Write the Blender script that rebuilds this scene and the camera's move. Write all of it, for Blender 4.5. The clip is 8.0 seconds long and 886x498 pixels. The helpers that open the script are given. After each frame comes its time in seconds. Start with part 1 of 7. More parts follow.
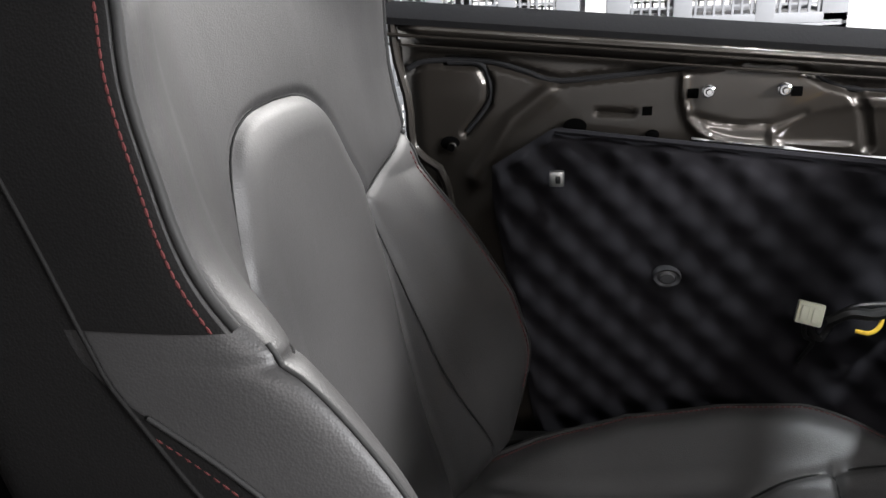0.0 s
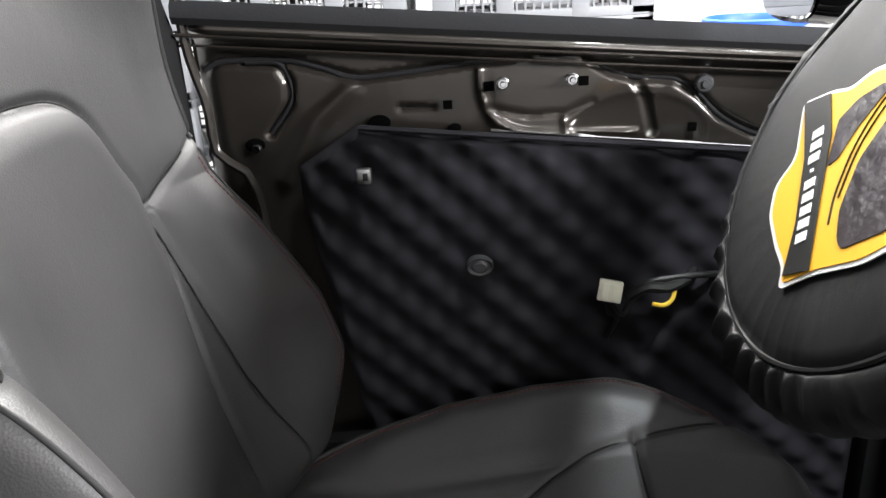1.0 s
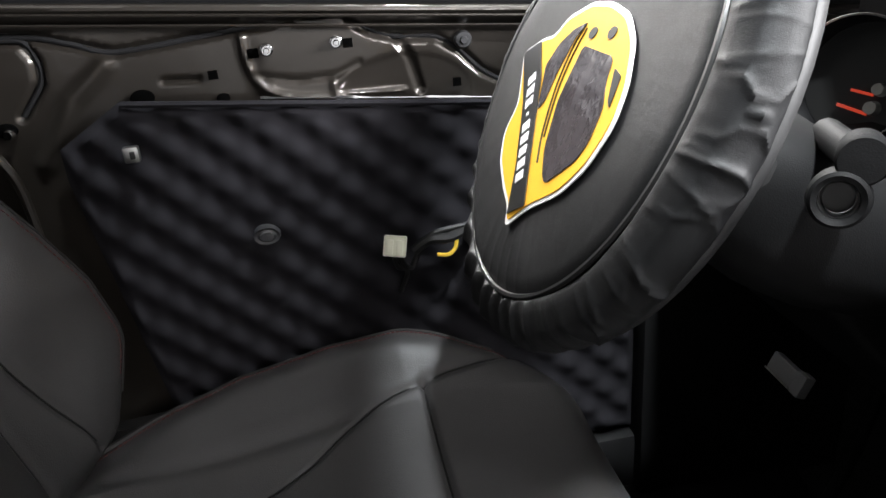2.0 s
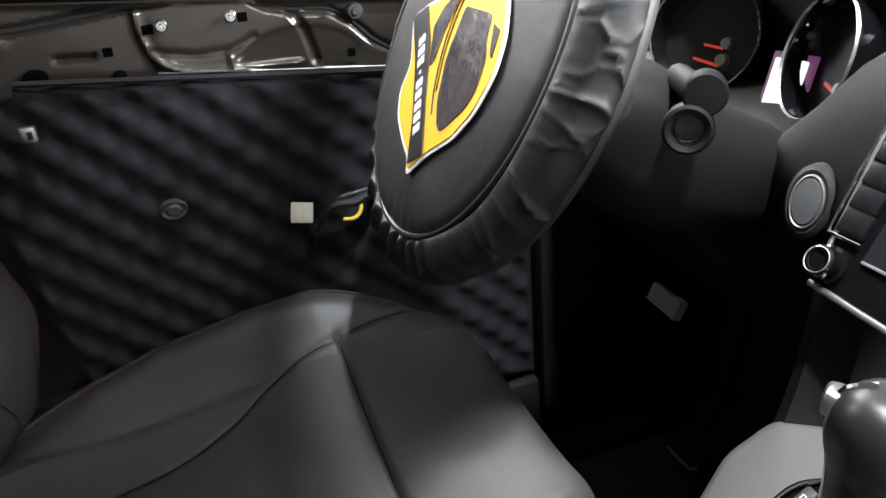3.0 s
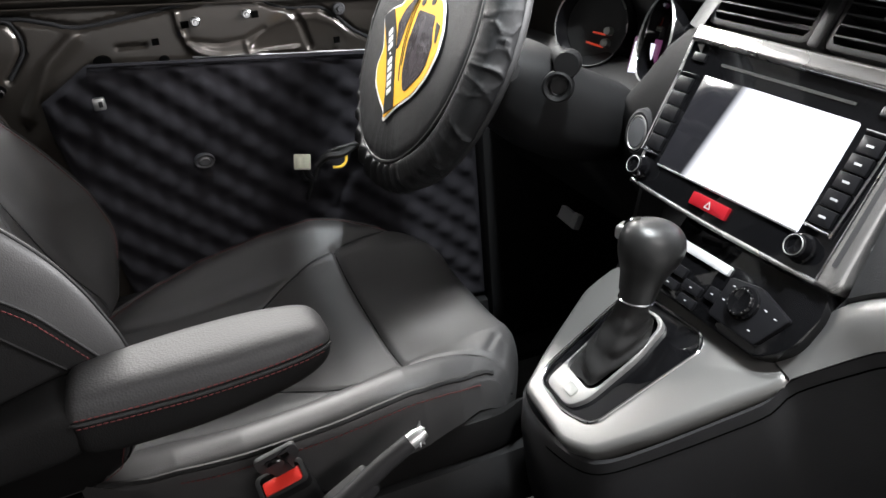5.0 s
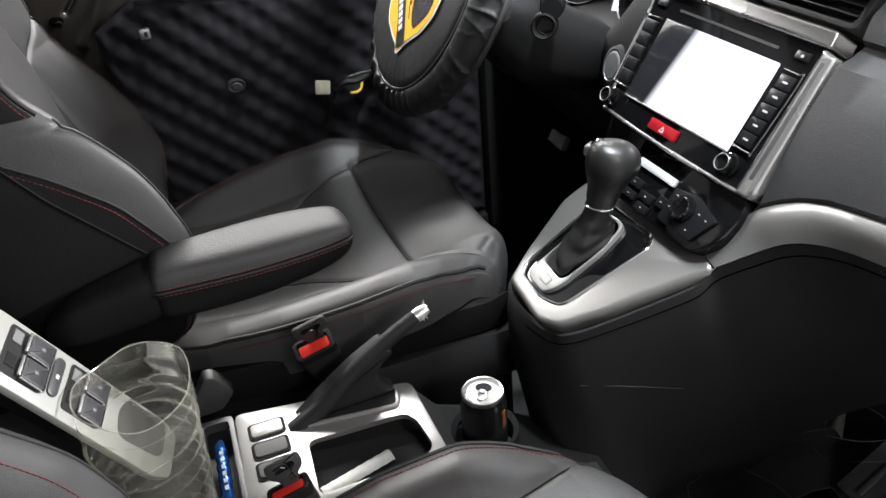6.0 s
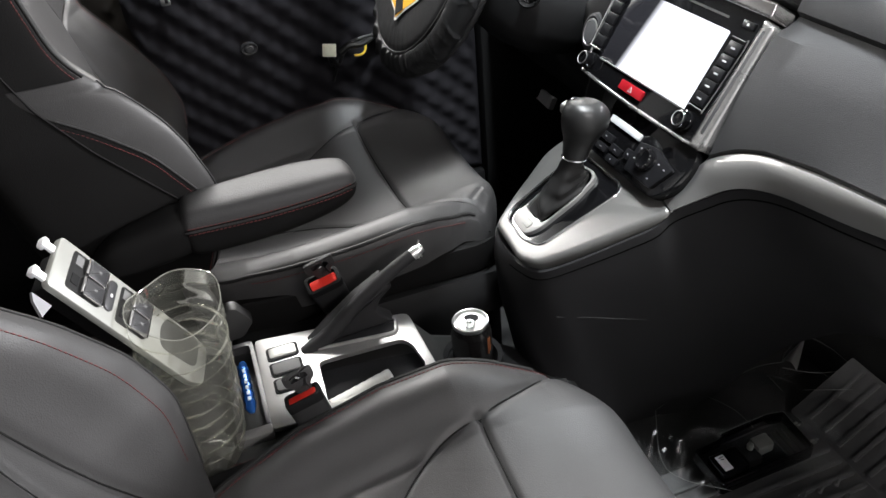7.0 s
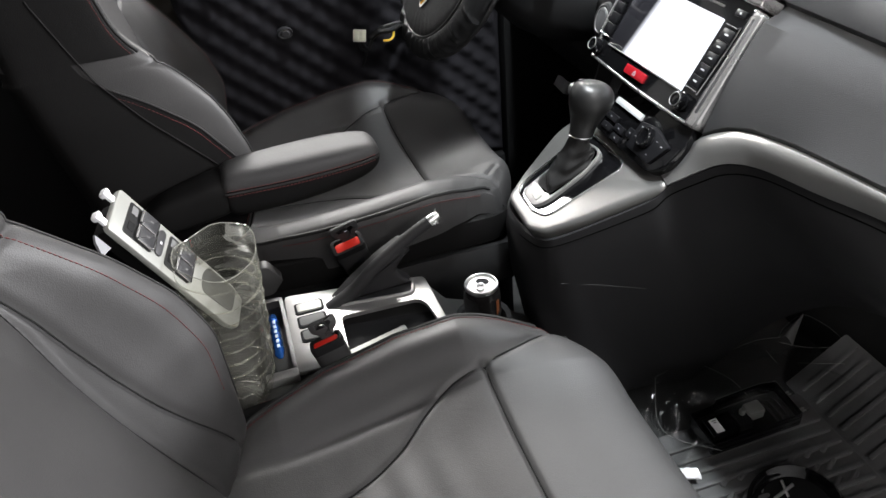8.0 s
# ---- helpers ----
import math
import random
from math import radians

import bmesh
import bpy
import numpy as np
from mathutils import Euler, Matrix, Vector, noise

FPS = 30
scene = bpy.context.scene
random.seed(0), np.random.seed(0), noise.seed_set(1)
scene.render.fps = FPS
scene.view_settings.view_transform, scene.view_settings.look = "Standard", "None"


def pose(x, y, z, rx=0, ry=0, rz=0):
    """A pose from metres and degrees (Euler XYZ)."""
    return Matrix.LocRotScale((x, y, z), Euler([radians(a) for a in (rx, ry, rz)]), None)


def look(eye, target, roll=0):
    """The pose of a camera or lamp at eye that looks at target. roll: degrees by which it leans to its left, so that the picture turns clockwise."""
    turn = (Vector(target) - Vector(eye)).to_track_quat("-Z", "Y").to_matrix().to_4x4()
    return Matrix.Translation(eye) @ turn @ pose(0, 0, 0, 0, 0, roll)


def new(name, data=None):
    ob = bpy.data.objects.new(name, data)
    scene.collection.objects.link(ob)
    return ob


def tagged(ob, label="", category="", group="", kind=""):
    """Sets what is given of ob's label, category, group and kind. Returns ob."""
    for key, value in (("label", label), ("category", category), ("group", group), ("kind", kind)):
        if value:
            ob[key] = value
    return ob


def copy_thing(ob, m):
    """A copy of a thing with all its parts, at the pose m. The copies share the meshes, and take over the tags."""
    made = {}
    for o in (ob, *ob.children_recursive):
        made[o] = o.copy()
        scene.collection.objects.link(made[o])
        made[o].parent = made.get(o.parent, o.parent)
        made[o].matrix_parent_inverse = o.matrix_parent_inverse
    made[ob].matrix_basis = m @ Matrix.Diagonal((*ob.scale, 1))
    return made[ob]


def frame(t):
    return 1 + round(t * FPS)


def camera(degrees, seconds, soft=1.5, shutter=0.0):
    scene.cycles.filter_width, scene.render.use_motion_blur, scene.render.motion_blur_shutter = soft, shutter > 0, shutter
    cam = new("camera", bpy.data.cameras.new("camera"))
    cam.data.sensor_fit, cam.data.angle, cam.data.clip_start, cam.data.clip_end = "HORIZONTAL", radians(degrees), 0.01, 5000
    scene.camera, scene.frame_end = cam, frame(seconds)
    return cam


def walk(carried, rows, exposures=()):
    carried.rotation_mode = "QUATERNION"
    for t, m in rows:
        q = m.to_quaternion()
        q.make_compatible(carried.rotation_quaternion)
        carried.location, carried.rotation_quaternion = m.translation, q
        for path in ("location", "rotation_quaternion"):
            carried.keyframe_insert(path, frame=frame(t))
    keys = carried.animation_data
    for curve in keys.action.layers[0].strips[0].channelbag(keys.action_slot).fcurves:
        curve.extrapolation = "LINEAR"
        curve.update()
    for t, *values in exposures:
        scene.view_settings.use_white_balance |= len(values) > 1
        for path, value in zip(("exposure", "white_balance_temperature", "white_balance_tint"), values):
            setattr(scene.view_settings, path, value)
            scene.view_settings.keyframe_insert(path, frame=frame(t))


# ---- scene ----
cam = camera(60.7, 8.0)
PATH = [
    (0, (0.061, -0.124, 1.424), (-0.368, 1.708, 0.747), -2.8),
    (0.5, (0.088, -0.112, 1.426), (-0.17, 1.752, 0.749), -2.9),
    (1, (0.131, -0.11, 1.419), (0.035, 1.762, 0.721), -3.3),
    (1.5, (0.167, -0.126, 1.415), (0.278, 1.728, 0.673), -3.9),
    (2, (0.209, -0.135, 1.412), (0.494, 1.677, 0.613), -4.7),
    (2.2, (0.23, -0.146, 1.401), (0.561, 1.65, 0.587), -5.0),
    (3.5, (0.161, -0.247, 1.423), (0.755, 1.453, 0.553), -5.2),
    (4, (0.149, -0.331, 1.453), (0.754, 1.363, 0.579), -5.4),
    (5.3, (0.071, -0.56, 1.49), (0.645, 1.118, 0.566), -5.2),
    (5.5, (0.058, -0.593, 1.509), (0.612, 1.063, 0.534), -5.2),
    (6, (0.048, -0.669, 1.539), (0.566, 0.943, 0.473), -5.2),
    (6.5, (0.042, -0.73, 1.568), (0.531, 0.844, 0.435), -5.5),
    (7, (0.028, -0.79, 1.588), (0.503, 0.778, 0.441), -5.6),
    (7.5, (0.015, -0.834, 1.6), (0.477, 0.735, 0.449), -5.5),
    (8, (0.016, -0.893, 1.609), (0.416, 0.69, 0.455), -5.7),
]
walk(cam, [(t, look(eye, target, roll)) for t, eye, target, roll in PATH],
     [(0.0, 0.0), (0.5, 0.1), (1.0, 0.15), (1.5, 0.2), (3.5, 0.25), (4.0, 0.2), (5.5, 0.1), (6.5, 0.0), (8.0, 0.05)])

# ---- light: a workshop with lamps beyond the driver's side, over the bonnet and over the open passenger door ----
world = bpy.data.worlds.new("workshop_air")
scene.world = world
world.use_nodes = True
world.node_tree.nodes["Background"].inputs[0].default_value = (0.75, 0.82, 1.0, 1)
world.node_tree.nodes["Background"].inputs[1].default_value = 0.05


def area(name, eye, target, sx, sy, watts, color=(1, 0.97, 0.94)):
    data = bpy.data.lights.new(name, "AREA")
    data.shape, data.size, data.size_y, data.energy, data.color = "RECTANGLE", sx, sy, watts, color
    ob = new(name, data)
    ob.matrix_world = look(eye, target)
    return ob


area("lamp_row_left", (0.6, 2.9, 3.05), (0.35, 0.4, 1.1), 3.4, 0.35, 368, (1, 0.98, 0.96))
area("lamp_over_windscreen", (0.92, 0.22, 3.75), (0.32, 0.5, 0.95), 0.25, 0.09, 98, (0.92, 0.97, 1.0))
area("lamp_over_bonnet", (0.68, -0.72, 3.7), (0.34, 0.3, 0.95), 0.16, 0.12, 165, (0.92, 0.97, 1.0))
area("lamp_front", (1.75, -0.75, 3.7), (0.1, 0.0, 1.0), 0.2, 0.15, 18, (0.93, 0.97, 1.0))
area("lamp_far_front", (3.7, -1.3, 2.5), (0.0, 0.0, 1.1), 1.3, 0.4, 490, (0.98, 0.98, 1.0))
area("lamp_wall", (-0.6, 3.7, 3.7), (-0.4, 4.4, 1.6), 2.6, 0.3, 140, (1, 0.98, 0.96))
area("lamp_row_right", (1.0, -2.9, 2.9), (0.0, -0.1, 1.05), 1.4, 0.3, 58, (1, 0.95, 0.94))


# ---- materials ----
def material(name, base, rough=0.5, metal=0.0, vary=0.25, scale=6.0, grain=120.0, bump=0.1, cells=False, spec=0.5, coat=0.0, depth=0.001, fibre=False, wrinkle=0.0):
    m = bpy.data.materials.new(name)
    m.use_nodes = True
    nt = m.node_tree
    b = nt.nodes["Principled BSDF"]
    b.inputs["Metallic"].default_value = metal
    b.inputs["Specular IOR Level"].default_value = spec
    b.inputs["Coat Weight"].default_value = coat
    b.inputs["Coat Roughness"].default_value = 0.06
    tc = nt.nodes.new("ShaderNodeTexCoord")
    n1 = nt.nodes.new("ShaderNodeTexNoise")
    n1.inputs["Scale"].default_value, n1.inputs["Detail"].default_value = scale, 5
    nt.links.new(tc.outputs["Object"], n1.inputs["Vector"])
    n2 = nt.nodes.new("ShaderNodeTexNoise")
    n2.inputs["Scale"].default_value, n2.inputs["Detail"].default_value = grain, 3
    if fibre:
        mp = nt.nodes.new("ShaderNodeMapping")
        mp.inputs["Scale"].default_value = (0.06, 1, 1)
        nt.links.new(tc.outputs["Object"], mp.inputs["Vector"])
        nt.links.new(mp.outputs["Vector"], n2.inputs["Vector"])
    else:
        nt.links.new(tc.outputs["Object"], n2.inputs["Vector"])
    mix = nt.nodes.new("ShaderNodeMix")
    mix.data_type = "RGBA"
    lo = [max(0.0, c * (1 - vary)) for c in base]
    hi = [min(1.0, c * (1 + vary)) for c in base]
    mix.inputs[6].default_value, mix.inputs[7].default_value = (*lo, 1), (*hi, 1)
    add = nt.nodes.new("ShaderNodeMath")
    add.operation = "MULTIPLY_ADD"
    nt.links.new(n2.outputs["Fac"], add.inputs[0])
    add.inputs[1].default_value = 0.4
    sub = nt.nodes.new("ShaderNodeMath")
    sub.operation = "MULTIPLY_ADD"
    nt.links.new(n1.outputs["Fac"], sub.inputs[0])
    sub.inputs[1].default_value, sub.inputs[2].default_value = 1.2, -0.3
    nt.links.new(sub.outputs[0], add.inputs[2])
    nt.links.new(add.outputs[0], mix.inputs[0])
    nt.links.new(mix.outputs[2], b.inputs["Base Color"])
    rr = nt.nodes.new("ShaderNodeMapRange")
    rr.inputs["To Min"].default_value, rr.inputs["To Max"].default_value = max(0.02, rough * 0.82), min(1, rough * 1.18)
    nt.links.new(n1.outputs["Fac"], rr.inputs["Value"])
    nt.links.new(rr.outputs["Result"], b.inputs["Roughness"])
    if bump:
        bp = nt.nodes.new("ShaderNodeBump")
        bp.inputs["Strength"].default_value, bp.inputs["Distance"].default_value = bump, depth
        if cells:
            v = nt.nodes.new("ShaderNodeTexVoronoi")
            v.inputs["Scale"].default_value = grain
            nt.links.new(tc.outputs["Object"], v.inputs["Vector"])
            nt.links.new(v.outputs["Distance"], bp.inputs["Height"])
        else:
            nt.links.new(n2.outputs["Fac"], bp.inputs["Height"])
        if wrinkle:
            n3 = nt.nodes.new("ShaderNodeTexNoise")
            n3.inputs["Scale"].default_value, n3.inputs["Detail"].default_value, n3.inputs["Distortion"].default_value = 38, 3, 0.8
            b2 = nt.nodes.new("ShaderNodeBump")
            b2.inputs["Strength"].default_value, b2.inputs["Distance"].default_value = wrinkle, 0.004
            nt.links.new(tc.outputs["Object"], n3.inputs["Vector"])
            nt.links.new(n3.outputs["Fac"], b2.inputs["Height"])
            nt.links.new(b2.outputs["Normal"], bp.inputs["Normal"])
        nt.links.new(bp.outputs["Normal"], b.inputs["Normal"])
    return m


def glowing(name, color, strength):
    m = bpy.data.materials.new(name)
    m.use_nodes = True
    b = m.node_tree.nodes["Principled BSDF"]
    b.inputs["Base Color"].default_value = (0.02, 0.02, 0.02, 1)
    b.inputs["Emission Color"].default_value = (*color, 1)
    b.inputs["Emission Strength"].default_value = strength
    return m


LEATHER = material("black_leather", (0.033, 0.0323, 0.0325), 0.49, grain=700, bump=0.22, cells=True, vary=0.42, depth=0.0006, spec=0.36, wrinkle=0.06)
# near-black side leather; also puts shade into the armrest's underside and hinge
LEATHER_SIDE = material("matt_black_shade_leather", (0.006, 0.0058, 0.0058), 0.72, grain=700, bump=0.25, cells=True, vary=0.25, depth=0.0006, spec=0.09, wrinkle=0.06)
PIPING = material("piping_leather", (0.016, 0.016, 0.016), 0.6, grain=500, bump=0.2, vary=0.1, spec=0.2)
SEAM = material("dark_seam", (0.008, 0.008, 0.008), 0.8, grain=600, bump=0.1, vary=0.2, spec=0.15)
KNOB = material("black_knob_leather", (0.011, 0.011, 0.011), 0.38, grain=1500, bump=0.07, cells=True, vary=0.15, depth=0.0005)
THREAD = material("red_thread", (0.08, 0.013, 0.013), 0.8, grain=900, bump=0.2)
PLASTIC = material("black_grained_plastic", (0.019, 0.019, 0.0195), 0.55, grain=1300, bump=0.2, cells=True, vary=0.2, depth=0.0004)
PLASTIC_SOFT = material("soft_dashboard_plastic", (0.019, 0.019, 0.0202), 0.62, grain=1000, bump=0.35, cells=True, vary=0.15, depth=0.0006)
PLASTIC_LOW = material("dark_flank_plastic", (0.016, 0.0157, 0.0168), 0.6, grain=800, bump=0.35, cells=True, vary=0.25, depth=0.0005, spec=0.26)
TUNNEL_GREY = material("dark_grey_tunnel_plastic", (0.018, 0.018, 0.0176), 0.6, grain=1000, bump=0.25, cells=True, vary=0.2, depth=0.0005)
RECLINER = material("grey_hinge_plastic", (0.035, 0.035, 0.035), 0.5, grain=900, bump=0.15, vary=0.15)
PANEL_KEY = material("black_panel_key", (0.007, 0.007, 0.008), 0.3, spec=0.18, grain=500, bump=0.05, vary=0.15)
# darker black plastic; shade on the column shroud and centre flank is in its colour
PLASTIC_DARK = material("dark_lower_plastic", (0.0075, 0.0075, 0.0078), 0.6, grain=900, bump=0.25, cells=True, vary=0.25, depth=0.0005, spec=0.14)
GLOSS = material("piano_black", (0.004, 0.004, 0.0045), 0.05, grain=60, bump=0.0, vary=0.3, spec=0.4)
SILVER = material("satin_silver_paint", (0.34, 0.336, 0.328), 0.44, metal=0.82, grain=900, bump=0.05, vary=0.06)
BRIGHT = material("bright_satin_silver", (0.62, 0.61, 0.60), 0.27, metal=0.9, grain=900, bump=0.04, vary=0.06)
CHROME = material("chrome", (0.75, 0.75, 0.76), 0.12, metal=1.0, grain=80, bump=0.02, vary=0.05)
GREY_KEY = material("dark_grey_button", (0.03, 0.03, 0.032), 0.42, grain=500, bump=0.1, vary=0.15)
MARK = material("white_print", (0.42, 0.42, 0.43), 0.5, vary=0.05, bump=0.0)
RED_KEY = material("red_button", (0.27, 0.008, 0.014), 0.25, vary=0.1, bump=0.0, coat=0.3)
RED_BUCKLE = material("red_buckle_plastic", (0.5, 0.022, 0.014), 0.35, vary=0.1, bump=0.05)
PAINT = material("bronze_body_paint", (0.037, 0.0322, 0.0278), 0.3, metal=0.55, grain=1500, bump=0.03, vary=0.12, coat=0.6)
RUBBER = material("rubber_seal", (0.012, 0.012, 0.013), 0.8, grain=300, bump=0.3, vary=0.3, spec=0.15)
FOAM = material("charcoal_foam", (0.0140, 0.0134, 0.0158), 0.95, grain=900, bump=0.6, vary=0.25, spec=0.1)
PAPER = material("white_paper", (0.6, 0.6, 0.57), 0.8, spec=0.2, vary=0.15, bump=0.2, grain=300)
# darker copy of SILVER; the gear plate's partial shadow is in the colour
PLATE_SILVER = material("shaded_console_silver", (0.22, 0.217, 0.211), 0.42, metal=0.8, grain=900, bump=0.05, vary=0.08)
GAITER = material("black_gaiter_leather", (0.020, 0.0197, 0.0197), 0.5, grain=700, bump=0.2, cells=True, vary=0.3, depth=0.0006, spec=0.32, wrinkle=0.08)
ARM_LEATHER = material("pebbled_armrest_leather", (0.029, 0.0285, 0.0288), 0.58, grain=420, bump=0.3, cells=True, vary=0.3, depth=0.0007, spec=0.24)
# near-black solids that paint the darkness inside door holes and the flank groove
PIT = material("recess_darkness", (0.002, 0.002, 0.002), 0.9, spec=0.0, bump=0.0)
CLOTH = material("black_nylon_cover", (0.0074, 0.0076, 0.0082), 0.52, grain=1500, bump=0.3, vary=0.2, scale=14, spec=0.3, wrinkle=0.14)
YELLOW = material("yellow_print", (0.84, 0.43, 0.02), 0.4, vary=0.08, bump=0.05)
WHITE = material("white_print_border", (0.8, 0.8, 0.8), 0.4, vary=0.05, bump=0.05)
VINYL = material("clear_vinyl_over_cloth", (0.06, 0.052, 0.055), 0.12, vary=0.6, scale=18, grain=45, bump=0.4, depth=0.006)
BLACK_PRINT = material("black_print", (0.012, 0.012, 0.012), 0.35, vary=0.1, bump=0.02)
CARPET = material("black_carpet", (0.04, 0.04, 0.04), 0.95, grain=500, bump=1.0, vary=0.5, depth=0.003, spec=0.1)
MAT = material("rubber_floor_mat", (0.066, 0.066, 0.067), 0.7, grain=200, bump=0.2, vary=0.3)
HEADLINER = material("grey_headliner", (0.35, 0.34, 0.33), 0.95, grain=600, bump=0.4, vary=0.08)
ALU = material("brushed_aluminium", (0.62, 0.62, 0.61), 0.32, metal=1.0, grain=500, bump=0.08, vary=0.05)
CAN_BLACK = material("black_can_print", (0.007, 0.0065, 0.0065), 0.22, vary=0.2, bump=0.0, coat=0.1, spec=0.35)
COPPER = material("copper_print", (0.45, 0.16, 0.07), 0.25, metal=0.6, vary=0.2, bump=0.0)
IVORY = material("ivory_connector", (0.72, 0.72, 0.58), 0.45, vary=0.06, bump=0.05)
YELLOW_WIRE = material("yellow_wire", (0.75, 0.5, 0.05), 0.4, vary=0.1, bump=0.0)
WIRE = material("black_wire_tape", (0.011, 0.011, 0.011), 0.5, vary=0.3, bump=0.2, grain=300)
BLUE = material("blue_foil", (0.012, 0.075, 0.28), 0.2, metal=0.6, vary=0.3, bump=0.3, grain=120)
BLUE_TUB = material("blue_plastic", (0.02, 0.09, 0.55), 0.4, vary=0.1, bump=0.1)
CRATE = material("grey_crate_plastic", (0.2, 0.2, 0.21), 0.55, vary=0.15, bump=0.15)
WALL = material("white_wall_panel", (0.8, 0.79, 0.77), 0.6, vary=0.05, bump=0.1, grain=40)
CONCRETE = material("concrete_floor", (0.36, 0.35, 0.34), 0.7, vary=0.25, bump=0.3, grain=60, scale=1.5)
DULL_WALL = material("grey_workshop_wall", (0.34, 0.34, 0.34), 0.7, vary=0.12, bump=0.1, grain=40)


def film(name, tint, rough, gloss, share=1.0, haze=0.0):
    """Thin clear plastic: mostly see-through, with a glossy skin that grows towards grazing angles."""
    m = bpy.data.materials.new(name)
    m.use_nodes = True
    nt = m.node_tree
    nt.nodes.remove(nt.nodes["Principled BSDF"])
    out = nt.nodes["Material Output"]
    tr, gl, mx = nt.nodes.new("ShaderNodeBsdfTransparent"), nt.nodes.new("ShaderNodeBsdfGlossy"), nt.nodes.new("ShaderNodeMixShader")
    fr, ma = nt.nodes.new("ShaderNodeFresnel"), nt.nodes.new("ShaderNodeMath")
    tr.inputs[0].default_value = (*tint, 1)
    gl.inputs["Roughness"].default_value = rough
    fr.inputs["IOR"].default_value = 1.5
    ma.operation = "MULTIPLY_ADD"
    ma.inputs[1].default_value, ma.inputs[2].default_value = share, gloss
    nt.links.new(fr.outputs[0], ma.inputs[0])
    nt.links.new(ma.outputs[0], mx.inputs[0])
    nt.links.new(tr.outputs[0], mx.inputs[1])
    nt.links.new(gl.outputs[0], mx.inputs[2])
    last = mx
    if haze:
        df, last = nt.nodes.new("ShaderNodeBsdfDiffuse"), nt.nodes.new("ShaderNodeMixShader")
        df.inputs[0].default_value = (0.75, 0.75, 0.66, 1)
        last.inputs[0].default_value = haze
        nt.links.new(mx.outputs[0], last.inputs[1])
        nt.links.new(df.outputs[0], last.inputs[2])
    nt.links.new(last.outputs[0], out.inputs["Surface"])
    return m


PET = film("clear_plastic", (0.975, 0.972, 0.94), 0.09, 0.012, 0.42, 0.035)
BAG_FILM = film("clear_bag_film", (0.97, 0.97, 0.97), 0.22, 0.0, 0.34)
BAG_FOLD = material("clouded_bag_fold", (0.09, 0.09, 0.087), 0.3, vary=0.3, bump=0.0)
LCD = glowing("cluster_display", (0.85, 0.85, 1.0), 1.2)
LCD_PINK = glowing("cluster_glow", (0.9, 0.25, 0.7), 0.12)
NEEDLE = glowing("needle_red", (1.0, 0.08, 0.03), 0.35)
SCREEN = bpy.data.materials.new("screen_reflection_glow")
SCREEN.use_nodes = True
_n = SCREEN.node_tree
_b = _n.nodes["Principled BSDF"]
_b.inputs["Base Color"].default_value = (0.012, 0.012, 0.014, 1)
_b.inputs["Roughness"].default_value = 0.08
_b.inputs["Emission Strength"].default_value = 1.6
_tc, _sp, _ad, _rp = _n.nodes.new("ShaderNodeTexCoord"), _n.nodes.new("ShaderNodeSeparateXYZ"), _n.nodes.new("ShaderNodeMath"), _n.nodes.new("ShaderNodeValToRGB")
_n.links.new(_tc.outputs["Generated"], _sp.inputs[0])
# white reflection painted as glow, with a slanting dark strip along one side
_ad.operation = "MULTIPLY_ADD"
_ad.inputs[1].default_value = -0.10
_n.links.new(_sp.outputs["Z"], _ad.inputs[0])
_iv = _n.nodes.new("ShaderNodeMath")
_iv.operation = "SUBTRACT"
_iv.inputs[0].default_value = 1.0
_n.links.new(_sp.outputs["Y"], _iv.inputs[1])
_n.links.new(_iv.outputs[0], _ad.inputs[2])
_rp.color_ramp.elements[0].position, _rp.color_ramp.elements[0].color = 0.18, (0.004, 0.004, 0.005, 1)
_rp.color_ramp.elements[1].position, _rp.color_ramp.elements[1].color = 0.26, (0.9, 0.92, 1.0, 1)
_n.links.new(_ad.outputs[0], _rp.inputs[0])
_n.links.new(_rp.outputs[0], _b.inputs["Emission Color"])
GREY_PANEL = material("warm_grey_switch_panel", (0.26, 0.262, 0.245), 0.38, metal=0.3, vary=0.06, bump=0.1, grain=700)
LABEL_WHITE = material("white_sticker", (0.8, 0.8, 0.82), 0.6, vary=0.05, bump=0.0)


# ---- mesh helpers ----
def V(*a):
    return Vector(a)


def catmull(pts, n):
    """n points on a smooth curve through pts (tuples of any length)."""
    p = [np.array(q, float) for q in pts]
    p = [2 * p[0] - p[1]] + p + [2 * p[-1] - p[-2]]
    d = [0.0]
    for a, b in zip(p[1:-2], p[2:-1]):
        d.append(d[-1] + float(np.linalg.norm(b - a)) + 1e-9)
    out = []
    for k in range(n):
        s = d[-1] * k / (n - 1)
        i = min(len(d) - 2, max(0, int(np.searchsorted(d, s, "right")) - 1))
        t = (s - d[i]) / (d[i + 1] - d[i])
        a, b, c, e = p[i], p[i + 1], p[i + 2], p[i + 3]
        out.append(0.5 * (2 * b + (c - a) * t + (2 * a - 5 * b + 4 * c - e) * t * t + (3 * b - a - 3 * c + e) * t ** 3))
    return out


def smoothstep(a, b, x):
    t = min(1.0, max(0.0, (x - a) / (b - a)))
    return t * t * (3 - 2 * t)


def seg_dist(px, py, poly):
    """Distance from points (numpy arrays) to a polyline in the plane."""
    best = np.full(np.shape(px), 1e9)
    for (ax, ay), (bx, by) in zip(poly[:-1], poly[1:]):
        dx, dy = bx - ax, by - ay
        t = np.clip(((px - ax) * dx + (py - ay) * dy) / (dx * dx + dy * dy + 1e-12), 0, 1)
        best = np.minimum(best, np.hypot(px - ax - t * dx, py - ay - t * dy))
    return best


